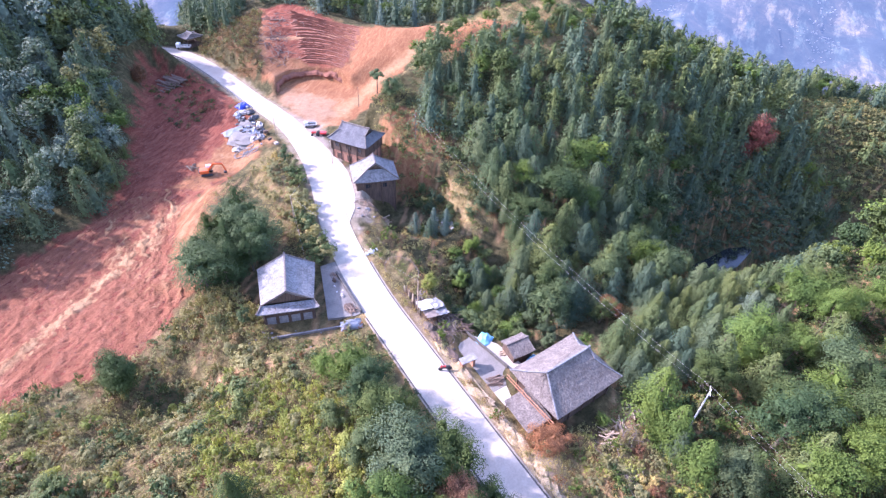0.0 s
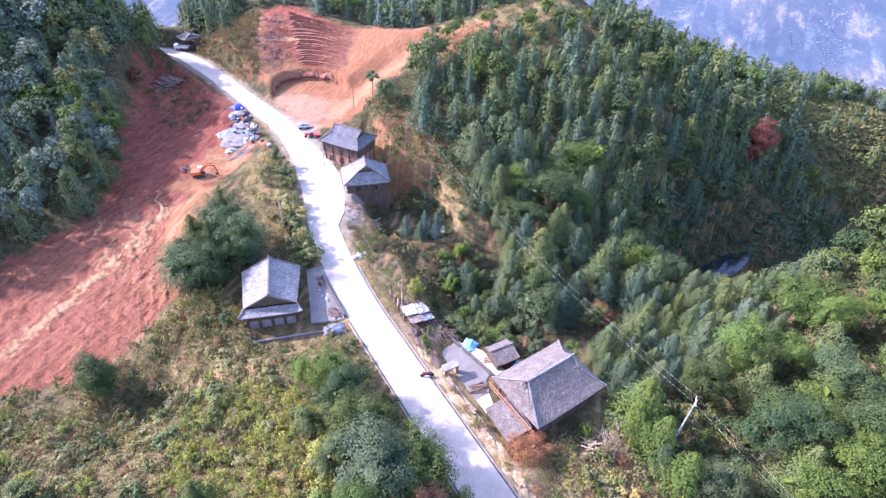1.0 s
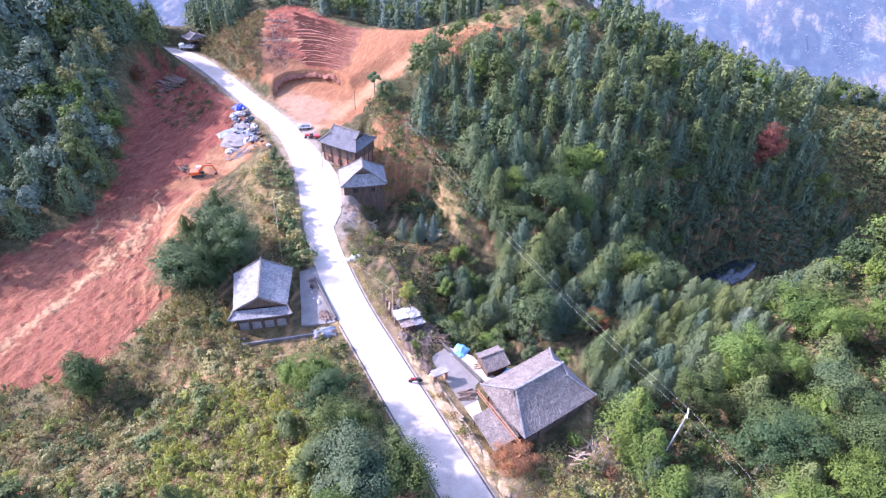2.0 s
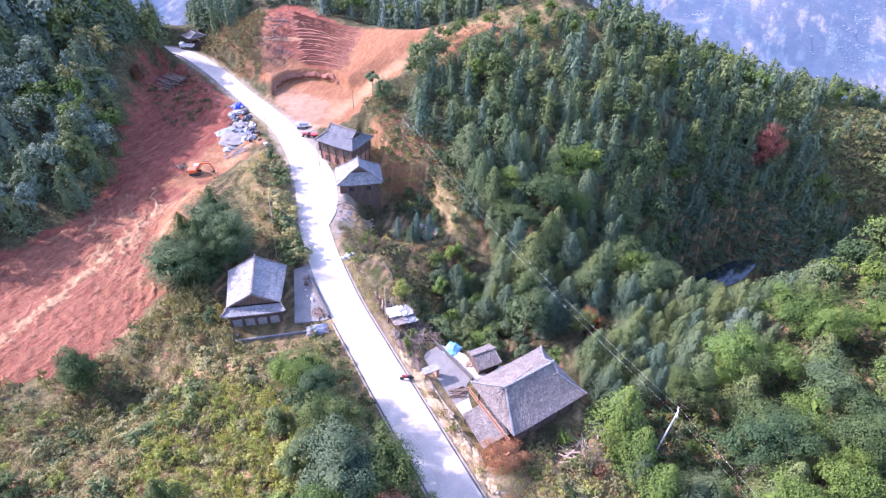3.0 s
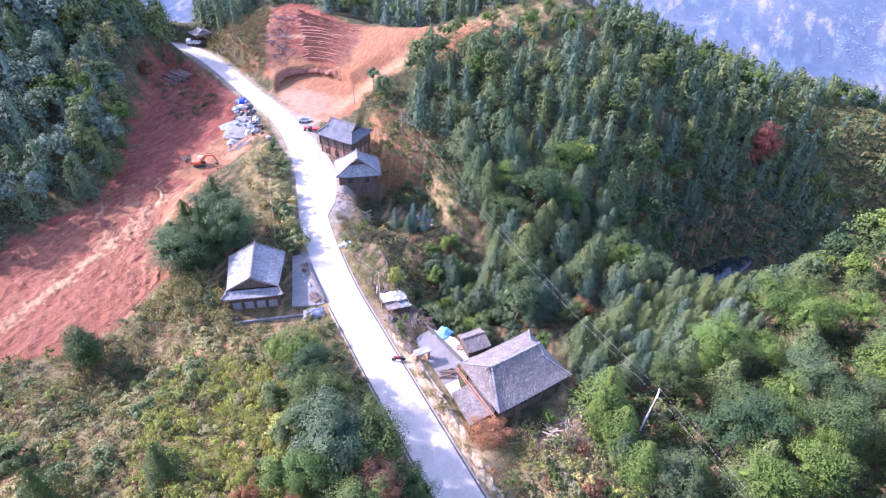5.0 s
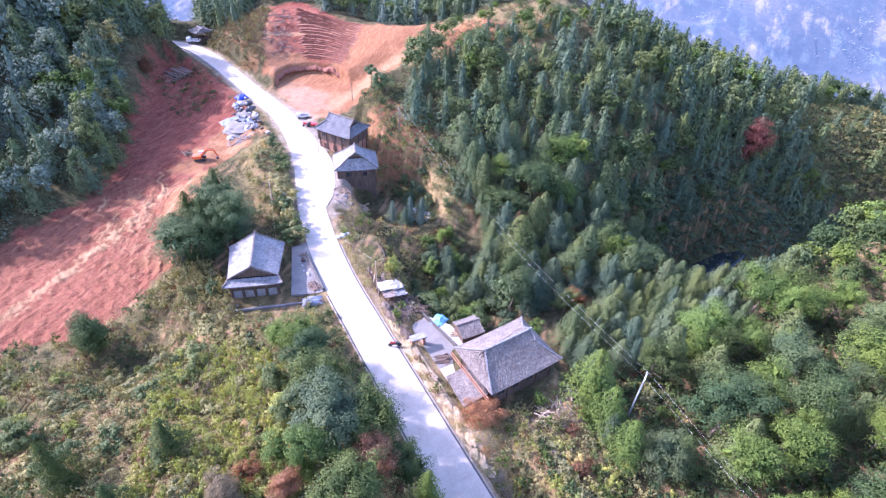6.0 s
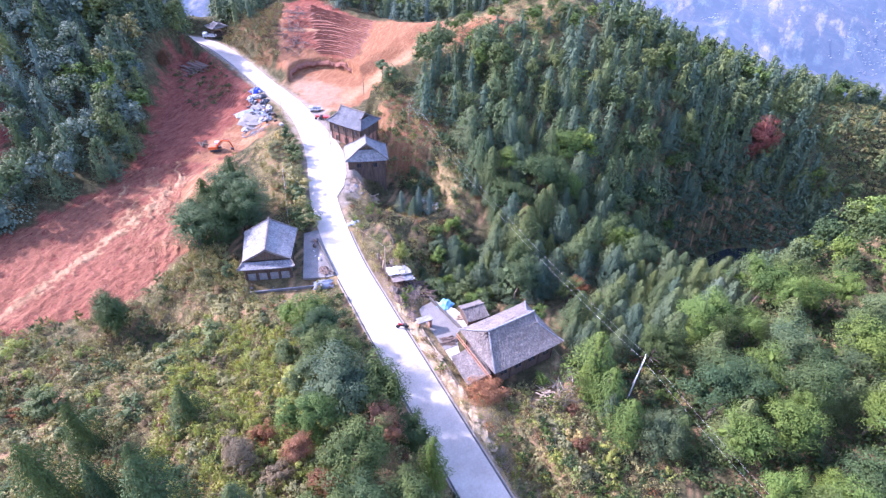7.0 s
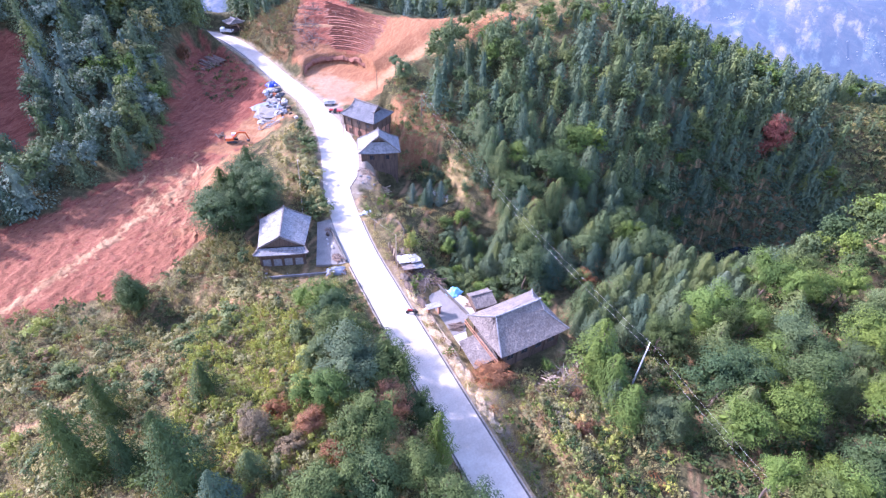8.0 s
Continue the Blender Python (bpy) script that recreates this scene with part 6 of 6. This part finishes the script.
heap("rubbish_heap", 20.6, 58.4, -0.72, 0.3, 0.5, 0.4, "wood", "small dark heap on the forecourt", "heap", 15)
heap("rubbish_heap", 20.3, 54.8, -0.72, 0.25, 0.45, 0.3, "stone", "small grey heap on the forecourt", "heap", 16)


pile("scrap_timber_pile", 20.3, 51.4, -0.72, 22, 1.7, 0.06, "heap of brown sticks at the end of the forecourt", 93, 20, 0.6, 0.7, "root", "stick")
pile("scrap_timber_pile", 20.9, 59.6, -0.72, 10, 1.0, 0.05, "small heap of sticks beside the parapet", 94, 10, 0.5, 0.4, "root", "stick")
stones(20.4, 56.6, 6, 0.5, 0.16, 27, "pale block on the forecourt", "rag")
stones(11.0, 50.4, 9, 1.4, 0.2, 28, "pale stone at the front of the house", "cap")


# ---- vehicles ----
def wheel(parent, x, y, r, wide, name="wheel"):
    bm = bmesh.new()
    bmesh.ops.create_cone(bm, cap_ends=True, segments=16, radius1=r, radius2=r, depth=wide, matrix=Matrix.Translation((x, y, r)) @ Matrix.Rotation(radians(90), 4, "Y"))
    w = part(name, bm, M["rubber"], parent)
    bm = bmesh.new()
    bmesh.ops.create_cone(bm, cap_ends=True, segments=12, radius1=r * 0.5, radius2=r * 0.5, depth=wide + 0.03, matrix=Matrix.Translation((x, y, r)) @ Matrix.Rotation(radians(90), 4, "Y"))
    part("hub", bm, M["steel"], w)


bike = thing("motorbike", pose(26.1, 35.6, -0.7, 0, 0, 65), "red motorbike parked at the edge of the road", "motorbike")
for sy in (-0.62, 0.62):
    wheel(bike, 0, sy, 0.29, 0.1)
part("tank", box(0, 0.12, 0.72, 0.28, 0.5, 0.24, bevel=0.08), M["red"], bike)
part("fairing", box(0, 0.5, 0.75, 0.34, 0.3, 0.4, bevel=0.1), M["red"], bike)
part("seat", box(0, -0.35, 0.76, 0.26, 0.62, 0.12, bevel=0.05), M["rubber"], bike)
part("frame", box(0, 0, 0.45, 0.2, 0.8, 0.3, bevel=0.05), M["steel"], bike)
part("handlebar", rod((-0.36, 0.45, 1.02), (0.36, 0.45, 1.02), 0.02), M["steel"], bike)
for sx in (-1, 1):
    part("fork", rod((sx * 0.08, 0.62, 0.3), (sx * 0.08, 0.45, 1.0), 0.025), M["steel"], bike)


def truck(x, y, z, spin, cab, label, size=1.0):
    e = thing("truck", pose(x, y, z, 0, 0, spin) @ Matrix.Diagonal((size, size, size, 1)), label, "truck")
    part("cab", box(0, 1.7, 1.15, 1.7, 1.3, 1.5, bevel=0.15), M[cab], e)
    part("windscreen", box(0, 2.36, 1.4, 1.45, 0.05, 0.6, bevel=0.02), M["glass"], e)
    part("bed", box(0, -0.5, 0.75, 1.75, 3.0, 0.14, bevel=0.02), M["steel"], e)
    for sx in (-1, 1):
        part("side_board", box(sx * 0.87, -0.5, 1.05, 0.06, 3.0, 0.5, bevel=0.01), M[cab], e)
    part("tail_board", box(0, -2.0, 1.05, 1.7, 0.06, 0.5, bevel=0.01), M[cab], e)
    for sx in (-1, 1):
        for sy in (-1.2, 1.6):
            wheel(e, sx * 0.75, sy, 0.38, 0.24)


truck(36.6, 107.6, -0.75, 70, "white", "small white truck parked beside the pit", 0.62)
truck(22.6, 164.2, 0.62, 60, "white", "white truck at the end of the road", 0.85)
tractor = thing("tractor", pose(36.2, 103.2, -0.75, 0, 0, 60) @ Matrix.Diagonal((0.75, 0.75, 0.75, 1)), "small red farm tractor on the forecourt", "tractor")
part("bonnet", box(0, 0.8, 0.85, 0.7, 1.3, 0.6, bevel=0.12), M["red"], tractor)
part("seat", box(0, -0.5, 1.0, 0.5, 0.5, 0.5, bevel=0.1), M["rubber"], tractor)
part("trailer", box(0, -1.9, 0.8, 1.4, 1.8, 0.5, bevel=0.04), M["red"], tractor)
for sx in (-1, 1):
    for sy, r in ((-0.4, 0.55), (1.2, 0.35), (-2.0, 0.35)):
        wheel(tractor, sx * 0.62, sy, r, 0.25)

digger = thing("excavator", pose(12.2, 101.5, z_at(12.2, 101.5), 0, 0, -105) @ Matrix.Diagonal((0.72, 0.72, 0.72, 1)), "orange crawler excavator on red earth", "excavator")
for sx in (-1, 1):
    t = part("track", box(sx * 1.0, 0, 0.42, 0.5, 3.2, 0.8, bevel=0.25), M["rubber"], digger)
    for k in range(5):
        part("roller", rod((sx * 1.22, -1.15 + 0.57 * k, 0.36), (sx * 1.3, -1.15 + 0.57 * k, 0.36), 0.2, 0.2, sides=12), M["steel"], t)
part("turntable", rod((0, 0, 0.7), (0, 0, 1.0), 0.7, 0.7, sides=20), M["steel"], digger)
part("body", box(0.1, -0.55, 1.45, 2.3, 2.3, 0.95, bevel=0.12), M["orange"], digger)
part("counterweight", box(0, -1.75, 1.4, 2.2, 0.5, 0.9, bevel=0.2), M["steel"], digger)
dcab = part("cab", box(-0.7, 0.65, 1.85, 0.95, 1.3, 1.6, bevel=0.1), M["white"], digger, "white cab")
part("window", box(-0.7, 1.31, 2.05, 0.75, 0.03, 0.9, bevel=0.01), M["glass"], dcab)
part("window", box(-1.19, 0.65, 2.1, 0.03, 0.95, 0.8, bevel=0.01), M["glass"], dcab)
for name, a, b, w, h, mat in (("boom", (0.25, 0.5, 1.5), (0.25, 2.2, 3.4), 0.36, 0.5, "orange"), ("boom", (0.25, 2.1, 3.35), (0.25, 4.3, 3.1), 0.34, 0.42, "orange"),
                              ("stick", (0.25, 4.25, 3.25), (0.25, 5.0, 0.9), 0.28, 0.34, "orange"), ("ram", (0.25, 0.9, 1.3), (0.25, 2.4, 2.9), 0.13, 0.13, "steel"),
                              ("ram", (0.25, 2.6, 3.75), (0.25, 4.3, 3.6), 0.12, 0.12, "steel")):
    part(name, rib(bmesh.new(), [a, b], w, h), M[mat], digger)
part("bucket", box(0.25, 4.75, 0.5, 0.95, 0.8, 0.75, bevel=0.15), M["steel"], digger)

# ploughed rows along the face of the pit
rt = np.random.RandomState(61)
for k in range(38):
    out = 2.2 + 0.68 * k
    ang = np.radians(np.linspace(30 + 0.23 * k + 1.5 * rt.uniform(-1, 1), 78 - 0.13 * k + 2.5 * rt.uniform(-1, 1), 60))
    gx_, gy_ = np.cos(ang) / PAD_R[0], np.sin(ang) / PAD_R[1]
    nx, ny = gx_ / np.hypot(gx_, gy_), gy_ / np.hypot(gx_, gy_)
    x = PAD_C[0] + (1 + out / 10) * PAD_R[0] * np.cos(ang)
    y = PAD_C[1] + (1 + out / 10) * PAD_R[1] * np.sin(ang)
    x, y = x + 0.15 * rough(x, y, 5, 70 + k), y + 0.15 * rough(y, x, 5, 90 + k)
    ok = inside(x, y, RAW_CUT) > 0.6
    x, y, nx, ny = x[ok], y[ok], nx[ok], ny[ok]
    if len(x) < 6:
        continue
    wide = 0.26 + 0.02 * rt.uniform(-1, 1, len(x))
    tall = (0.3 + 0.04 * rt.uniform(-1, 1, len(x))) * smooth(0, 6, np.arange(len(x))) * smooth(0, 6, len(x) - 1 - np.arange(len(x))) - 0.04
    low, top, back = (x - nx * wide * 1.2, y - ny * wide * 1.2), (x - wide * nx, y - wide * ny), (x + nx * wide * 1.6, y + ny * wide * 1.6)
    rows_v = np.stack([np.stack([*low, land(*low) - 0.25], 1), np.stack([*top, land(*top) + tall + 0.1], 1), np.stack([*back, land(*back) - 0.03], 1)], 1).reshape(-1, 3)
    n = len(x)
    ri = np.arange(3 * n).reshape(n, 3)
    rf = np.concatenate([np.stack([ri[:-1, j], ri[:-1, j + 1], ri[1:, j + 1], ri[1:, j]], 1) for j in (0, 1)])
    tagged(new("earth_row", mesh_of("earth_row", rows_v, rf, M["row"], False)), "low ploughed row of red earth on the face", "earth row", kind="structure")

# undercut bank at the foot of the face
ang = np.radians(np.linspace(10, 150, 70))
x, y = PAD_C[0] + 1.02 * PAD_R[0] * np.cos(ang), PAD_C[1] + 1.02 * PAD_R[1] * np.sin(ang)
nx, ny = np.cos(ang) / PAD_R[0], np.sin(ang) / PAD_R[1]
nx, ny = nx / np.hypot(nx, ny), ny / np.hypot(nx, ny)
end = smooth(0, 14, np.arange(70)) * smooth(0, 5, 69 - np.arange(70))
lip = (0.5 + 0.35 * rough(x, y, 4, 81)) * end
section = [(0.25, -1.1), (0.1, -0.1), (-1.0, 1.0), (-0.5, 1.4), (2.6, 2.0)]
bank_v = []
for off, up in section:
    o = off if off > 0 else off * lip * 1.3
    px, py = x + nx * o, y + ny * o
    h = land(x + nx * 2.6, y + ny * 2.6) - 0.1 if off > 1 else -0.8 + up * (1.1 + 0.3 * rough(x, y, 6, 82)) * end - 0.3 * (1 - end)
    bank_v.append(np.stack([px, py, h + 0 * px], 1))
bank_v = np.stack(bank_v, 1).reshape(-1, 3)
ri = np.arange(70 * 5).reshape(70, 5)
rf = np.concatenate([np.stack([ri[:-1, j], ri[:-1, j + 1], ri[1:, j + 1], ri[1:, j]], 1) for j in range(4)])
tagged(new("earth_bank", mesh_of("earth_bank", bank_v, rf, M["row"])), "undercut bank of red earth round the pit", "earth bank", kind="structure")

# builders' goods on the bank beside the road
for x, y, w, d, mat, words, sd, sp, pk in ((22.6, 114.6, 6.5, 5.0, "sheet", "crumpled white plastic sheet over building goods", 31, 20, 0.6),
                                          (25.2, 112.2, 3.2, 2.6, "sheet", "crumpled white plastic sheet over building goods", 32, 60, 0.8),
                                          (26.4, 124.2, 3.0, 2.4, "navy", "deep blue tarpaulin over building goods", 33, 15, 0.9),
                                          (24.6, 121.8, 2.4, 1.8, "sheet", "pale grey sheet over building goods", 34, 50, 0.6)):
    sheet("tarpaulin", x, y, z_at(x, y) + 0.05, w, d, mat, words, sd, sp, pk)
heap("earth_mound", 22.4, 110.8, z_at(22.4, 110.8), 3.2, 3.6, 0.7, "slab", "low grey mound of earth beside the road", "heap", 51)
heap("earth_mound", 25.2, 116.2, z_at(25.2, 116.2), 2.4, 3.0, 0.6, "slab", "low grey mound of earth beside the road", "heap", 52)
for k, (x, y) in enumerate([(24.2, 108.6), (26.4, 110.6), (27.0, 114.0), (24.6, 119.4), (20.2, 108.0), (26.9, 117.6), (25.4, 108.2), (26.6, 112.4), (25.8, 121.6), (27.0, 120.4)]):
    heap("scrap_mound", x, y, z_at(x, y), 1.0 + 0.2 * (k % 3), 0.8, 0.7, "steel" if k % 2 else "stone", "dark heap of building scrap on bare earth", "heap", 40 + k, 40 * k)
rc = random.Random(77)
for k in range(26):
    x, y = 24.4 + rc.gauss(0, 1.7), 113.5 + rc.gauss(0, 5.0)
    w, d, h = rc.uniform(0.3, 1.0), rc.uniform(0.3, 0.8), rc.uniform(0.2, 0.6)
    kind = rc.choice(["steel", "stone", "steel", "wood", "sheet", "cap"])
    words = dict(steel="dark box of building goods on bare earth", stone="grey block beside the building goods", cap="grey block beside the building goods",
                 wood="brown wooden crate beside the building goods", sheet="grey wrapped pallet of building goods")[kind]
    tagged(part("crate", box(0, 0, h / 2, w, d, h, bevel=0.05), M[kind], None, "", pose(x, y, z_at(x, y) + 0.35, 0, 0, rc.uniform(0, 180))), words, "crate", "building goods")
for k in range(9):
    cu = bpy.data.curves.new("hose", "CURVE")
    cu.dimensions, cu.bevel_depth, cu.bevel_resolution = "3D", 0.06, 1
    sp = cu.splines.new("POLY")
    sp.points.add(20)
    cx, cy, r0, a0 = 20.6 + rc.uniform(-1.6, 1.6), 105.0 + rc.uniform(-1.8, 1.8), rc.uniform(0.9, 2.0), rc.uniform(0, 6)
    for j in range(21):
        a = a0 + j * 0.24
        x, y = cx + r0 * math.cos(a), cy + r0 * math.sin(a) * 0.8
        sp.points[j].co = (x, y, z_at(x, y) + 0.08 + 0.02 * k, 1)
    cu.materials.append(M["cap"])
    tagged(new("hose", cu), "pale curved hose lying on bare earth", "hose", "loose hoses")
pile("pipe_pile", 21.5, 108.6, z_at(21.5, 108.6), 16, 3.2, 0.08, "pale bent pipes in a loose pile", 17, 70, 0.5, 1.4, "pole", "pipe")
def tangle(x, y, count, wide, deep, r, material, label, seed):
    """Uprooted roots and branches in a loose tangle: each a bent limb of its own."""
    e = thing("brushwood_pile", pose(x, y, z_at(x, y)), label, "wood pile")
    rnd = random.Random(seed)
    z0 = z_at(x, y)
    for k in range(count):
        cx, cy = rnd.gauss(0, wide / 2), rnd.gauss(0, deep / 2)
        a, turn, l = rnd.uniform(0, 6.28), rnd.uniform(-0.9, 0.9), rnd.uniform(0.5, 1.3)
        up = rnd.uniform(0.05, 0.55)
        bm, px, py = bmesh.new(), cx, cy
        q = Vector((px, py, z_at(x + px, y + py) - z0 + up * 0.3))
        for j in range(4):
            a += turn
            px, py = px + math.cos(a) * l * 0.7, py + math.sin(a) * l * 0.7
            n = Vector((px, py, z_at(x + px, y + py) - z0 + up * (1.0, 1.5, 1.0, 0.2)[j]))
            add_rod(bm, q, n, r * (1 - 0.18 * j), r * (0.82 - 0.18 * j), 5)
            q = n
        part("branch", bm, M[material], e)


tangle(42.6, 147.0, 46, 4.0, 6.0, 0.1, "root", "tangle of pale uprooted branches above the pit", 18)
tangle(42.0, 140.0, 34, 4.0, 4.0, 0.1, "root", "tangle of pale uprooted branches above the pit", 19)
tangle(47.0, 157.0, 40, 4.0, 7.0, 0.11, "root", "brown tangle of uprooted roots above the pit", 62)
tangle(30.9, 42.4, 26, 1.6, 2.2, 0.05, "twig", "grey tangle of dead branches beside the shelter", 64)
tangle(29.4, 43.2, 22, 0.9, 2.6, 0.05, "root", "brown tangle of sticks beside the shelter", 65)
tangle(28.7, 48.6, 18, 0.6, 2.6, 0.045, "root", "brown tangle of sticks beside the road", 66)
tangle(40.6, 16.8, 24, 4.0, 1.8, 0.05, "twig", "tangle of grey branches behind the great house", 67)
tangle(37.2, 12.0, 26, 2.0, 2.0, 0.06, "twig", "heap of grey cut branches in weeds", 68)
tangle(34.4, 74.0, 26, 1.6, 3.0, 0.06, "root", "brown tangle of timber below the house", 69)
tangle(38.5, 150.0, 30, 4.0, 7.0, 0.09, "bark", "dark tangle of brushwood above the road", 63)
pile("log_row", 15.0, 146.0, z_at(15.0, 146.0), 34, 5.0, 0.24, "row of felled trunks on the shaded bank", 20, 35, 0.12, 4.6, "root", "log")
pile("debris_pile", 10.0, 105.4, z_at(10.0, 105.4), 12, 2.0, 0.1, "small pile of scrap beside the excavator", 24, 10, 0.6, 0.8, "bark", "branch")


# ---- poles and wires ----
def utility_pole(x, y, top, spin, label, kind="pole", arm=1.5):
    z = z_at(x, y)
    e = thing("utility_pole", pose(x, y, z, 0, 0, spin), label, "pole")
    part("shaft", rod((0, 0, -0.8), (0, 0, top), 0.13 if arm else 0.09, 0.08 if arm else 0.06, sides=12), M[kind], e)
    if arm:
        part("crossarm", box(0, 0, top - 0.35, arm, 0.09, 0.09, bevel=0.01), M["pole"], e)
        for sx in (-0.45, 0, 0.45):
            part("insulator", rod((sx * arm, 0, top - 0.3), (sx * arm, 0, top - 0.1), 0.045, 0.03), M["white"], e)
    return Vector((x, y, z + top - 0.1))


def wire(a, b, sag, off):
    side = (b - a).cross(Vector((0, 0, 1))).normalized() * off
    cu = bpy.data.curves.new("wire", "CURVE")
    cu.dimensions, cu.bevel_depth, cu.bevel_resolution = "3D", 0.006, 0
    sp = cu.splines.new("POLY")
    sp.points.add(24)
    for k in range(25):
        s = k / 24
        sp.points[k].co = (*(a.lerp(b, s) + side - Vector((0, 0, 4 * sag * s * (1 - s)))), 1)
    cu.materials.append(M["pole"])
    tagged(new("power_line", cu), "thin pale overhead power line", "wire", "overhead wires")


P_MID = utility_pole(50.8, 14.4, 9.0, 35, "pale concrete utility pole on the slope")
P_UP = utility_pole(51.0, 86.0, 6.5, 10, "weathered wooden utility pole on the spur", "bark", 0)
P_LOW = utility_pole(52.0, -42.0, 9.0, 10, "concrete utility pole among trees")
for off in (-0.5, 0.5):
    wire(P_MID, P_UP, 2.4, off)
    wire(P_LOW, P_MID, 2.0, off)
P_SHED = utility_pole(28.15, 46.2, 6.6, 0, "slim pole beside the road shelter", "log", 0)
P_BANK = utility_pole(20.5, 74.8, 6.0, 0, "slim wooden pole on the grassy bank", "log", 0)
P_BEND = utility_pole(34.3, 90.4, 5.5, 0, "slim wooden pole on the forecourt", "log", 0)
utility_pole(28.7, 108.0, 5.0, 0, "slim wooden pole beside the road", "log", 0)
utility_pole(50.6, 112.2, 5.0, 0, "slim weathered pole on the floor of the pit", "bark", 0)
wire(P_BANK, P_BEND, 0.5, 0)
wire(P_BANK, Vector((17.6, 61.6, 2.2)), 0.4, 0)
wire(P_SHED, P_BANK, 0.6, 0)
guard = thing("guard_rail", Matrix(), "grey guard rail along the outer edge of the road", "railing")
edge = dense[(dense[:, 1] > 122) & (dense[:, 1] < 166)][::6]
tan = np.gradient(edge[:, :2], axis=0)
tan /= np.linalg.norm(tan, axis=1, keepdims=True)
rail_pts = np.column_stack([edge[:, 0] - tan[:, 1] * 2.75, edge[:, 1] + tan[:, 0] * 2.75, edge[:, 2]])
for p in rail_pts:
    part("post", box(p[0], p[1], p[2] + 0.2, 0.12, 0.12, 1.2), M["cap"], guard)
for p, q in zip(rail_pts[:-1], rail_pts[1:]):
    part("rail", rib(bmesh.new(), [Vector(p) + Vector((0, 0, 0.65)), Vector(q) + Vector((0, 0, 0.65))], 0.06, 0.28), M["cap"], guard)

# lone tree with a bare stem on the raw bank
lone = thing("lone_pine", pose(56.8, 114.6, z_at(56.8, 114.6)) @ Matrix.Diagonal((1.35, 1.35, 1.25, 1)), "lone pine with a bare trunk on raw earth", "tree")
part("trunk", rod((0, 0, -0.4), (0.1, 0, 4.2), 0.12, 0.06), M["bark"], lone)
lv = crown_sprays(np.random.RandomState(77), 900, 4.8, 1.35, 0.26, 0.55, 14)
lv = lv * np.array([1.25, 1.25, 1.0])
lone_crown = new("crown", mesh_of("crown", lv, quads(len(lv) // 4), M["pine"]))
lone_crown.parent = lone

# clods on the red earth
rc = np.random.RandomState(9)
cx, cy = rc.uniform(-50, 26, 22000), rc.uniform(58, 130, 22000)
ok = inside(cx, cy, RED_FIELD) > 0.6
cx, cy = cx[ok], cy[ok]
cz, cs = land(cx, cy), 0.05 + 0.14 * rc.uniform(0, 1, ok.sum()) ** 4
octa = np.array([(1, 0, 0), (0, 1, 0), (-1, 0, 0), (0, -1, 0), (0, 0, 0.8), (0, 0, -0.8)], float)
octa_f = np.array([(0, 1, 4), (1, 2, 4), (2, 3, 4), (3, 0, 4), (1, 0, 5), (2, 1, 5), (3, 2, 5), (0, 3, 5)])
clod_v = octa[None] * rc.uniform(0.6, 1.3, (len(cx), 6, 1)) * cs[:, None, None] + np.stack([cx, cy, cz], 1)[:, None]
clod_f = (octa_f[None] + 6 * np.arange(len(cx))[:, None, None]).reshape(-1, 3)
tagged(new("earth_clods", mesh_of("earth_clods", clod_v.reshape(-1, 3), clod_f, M["clod"])), "loose clods of red earth", "clods", kind="stuff")
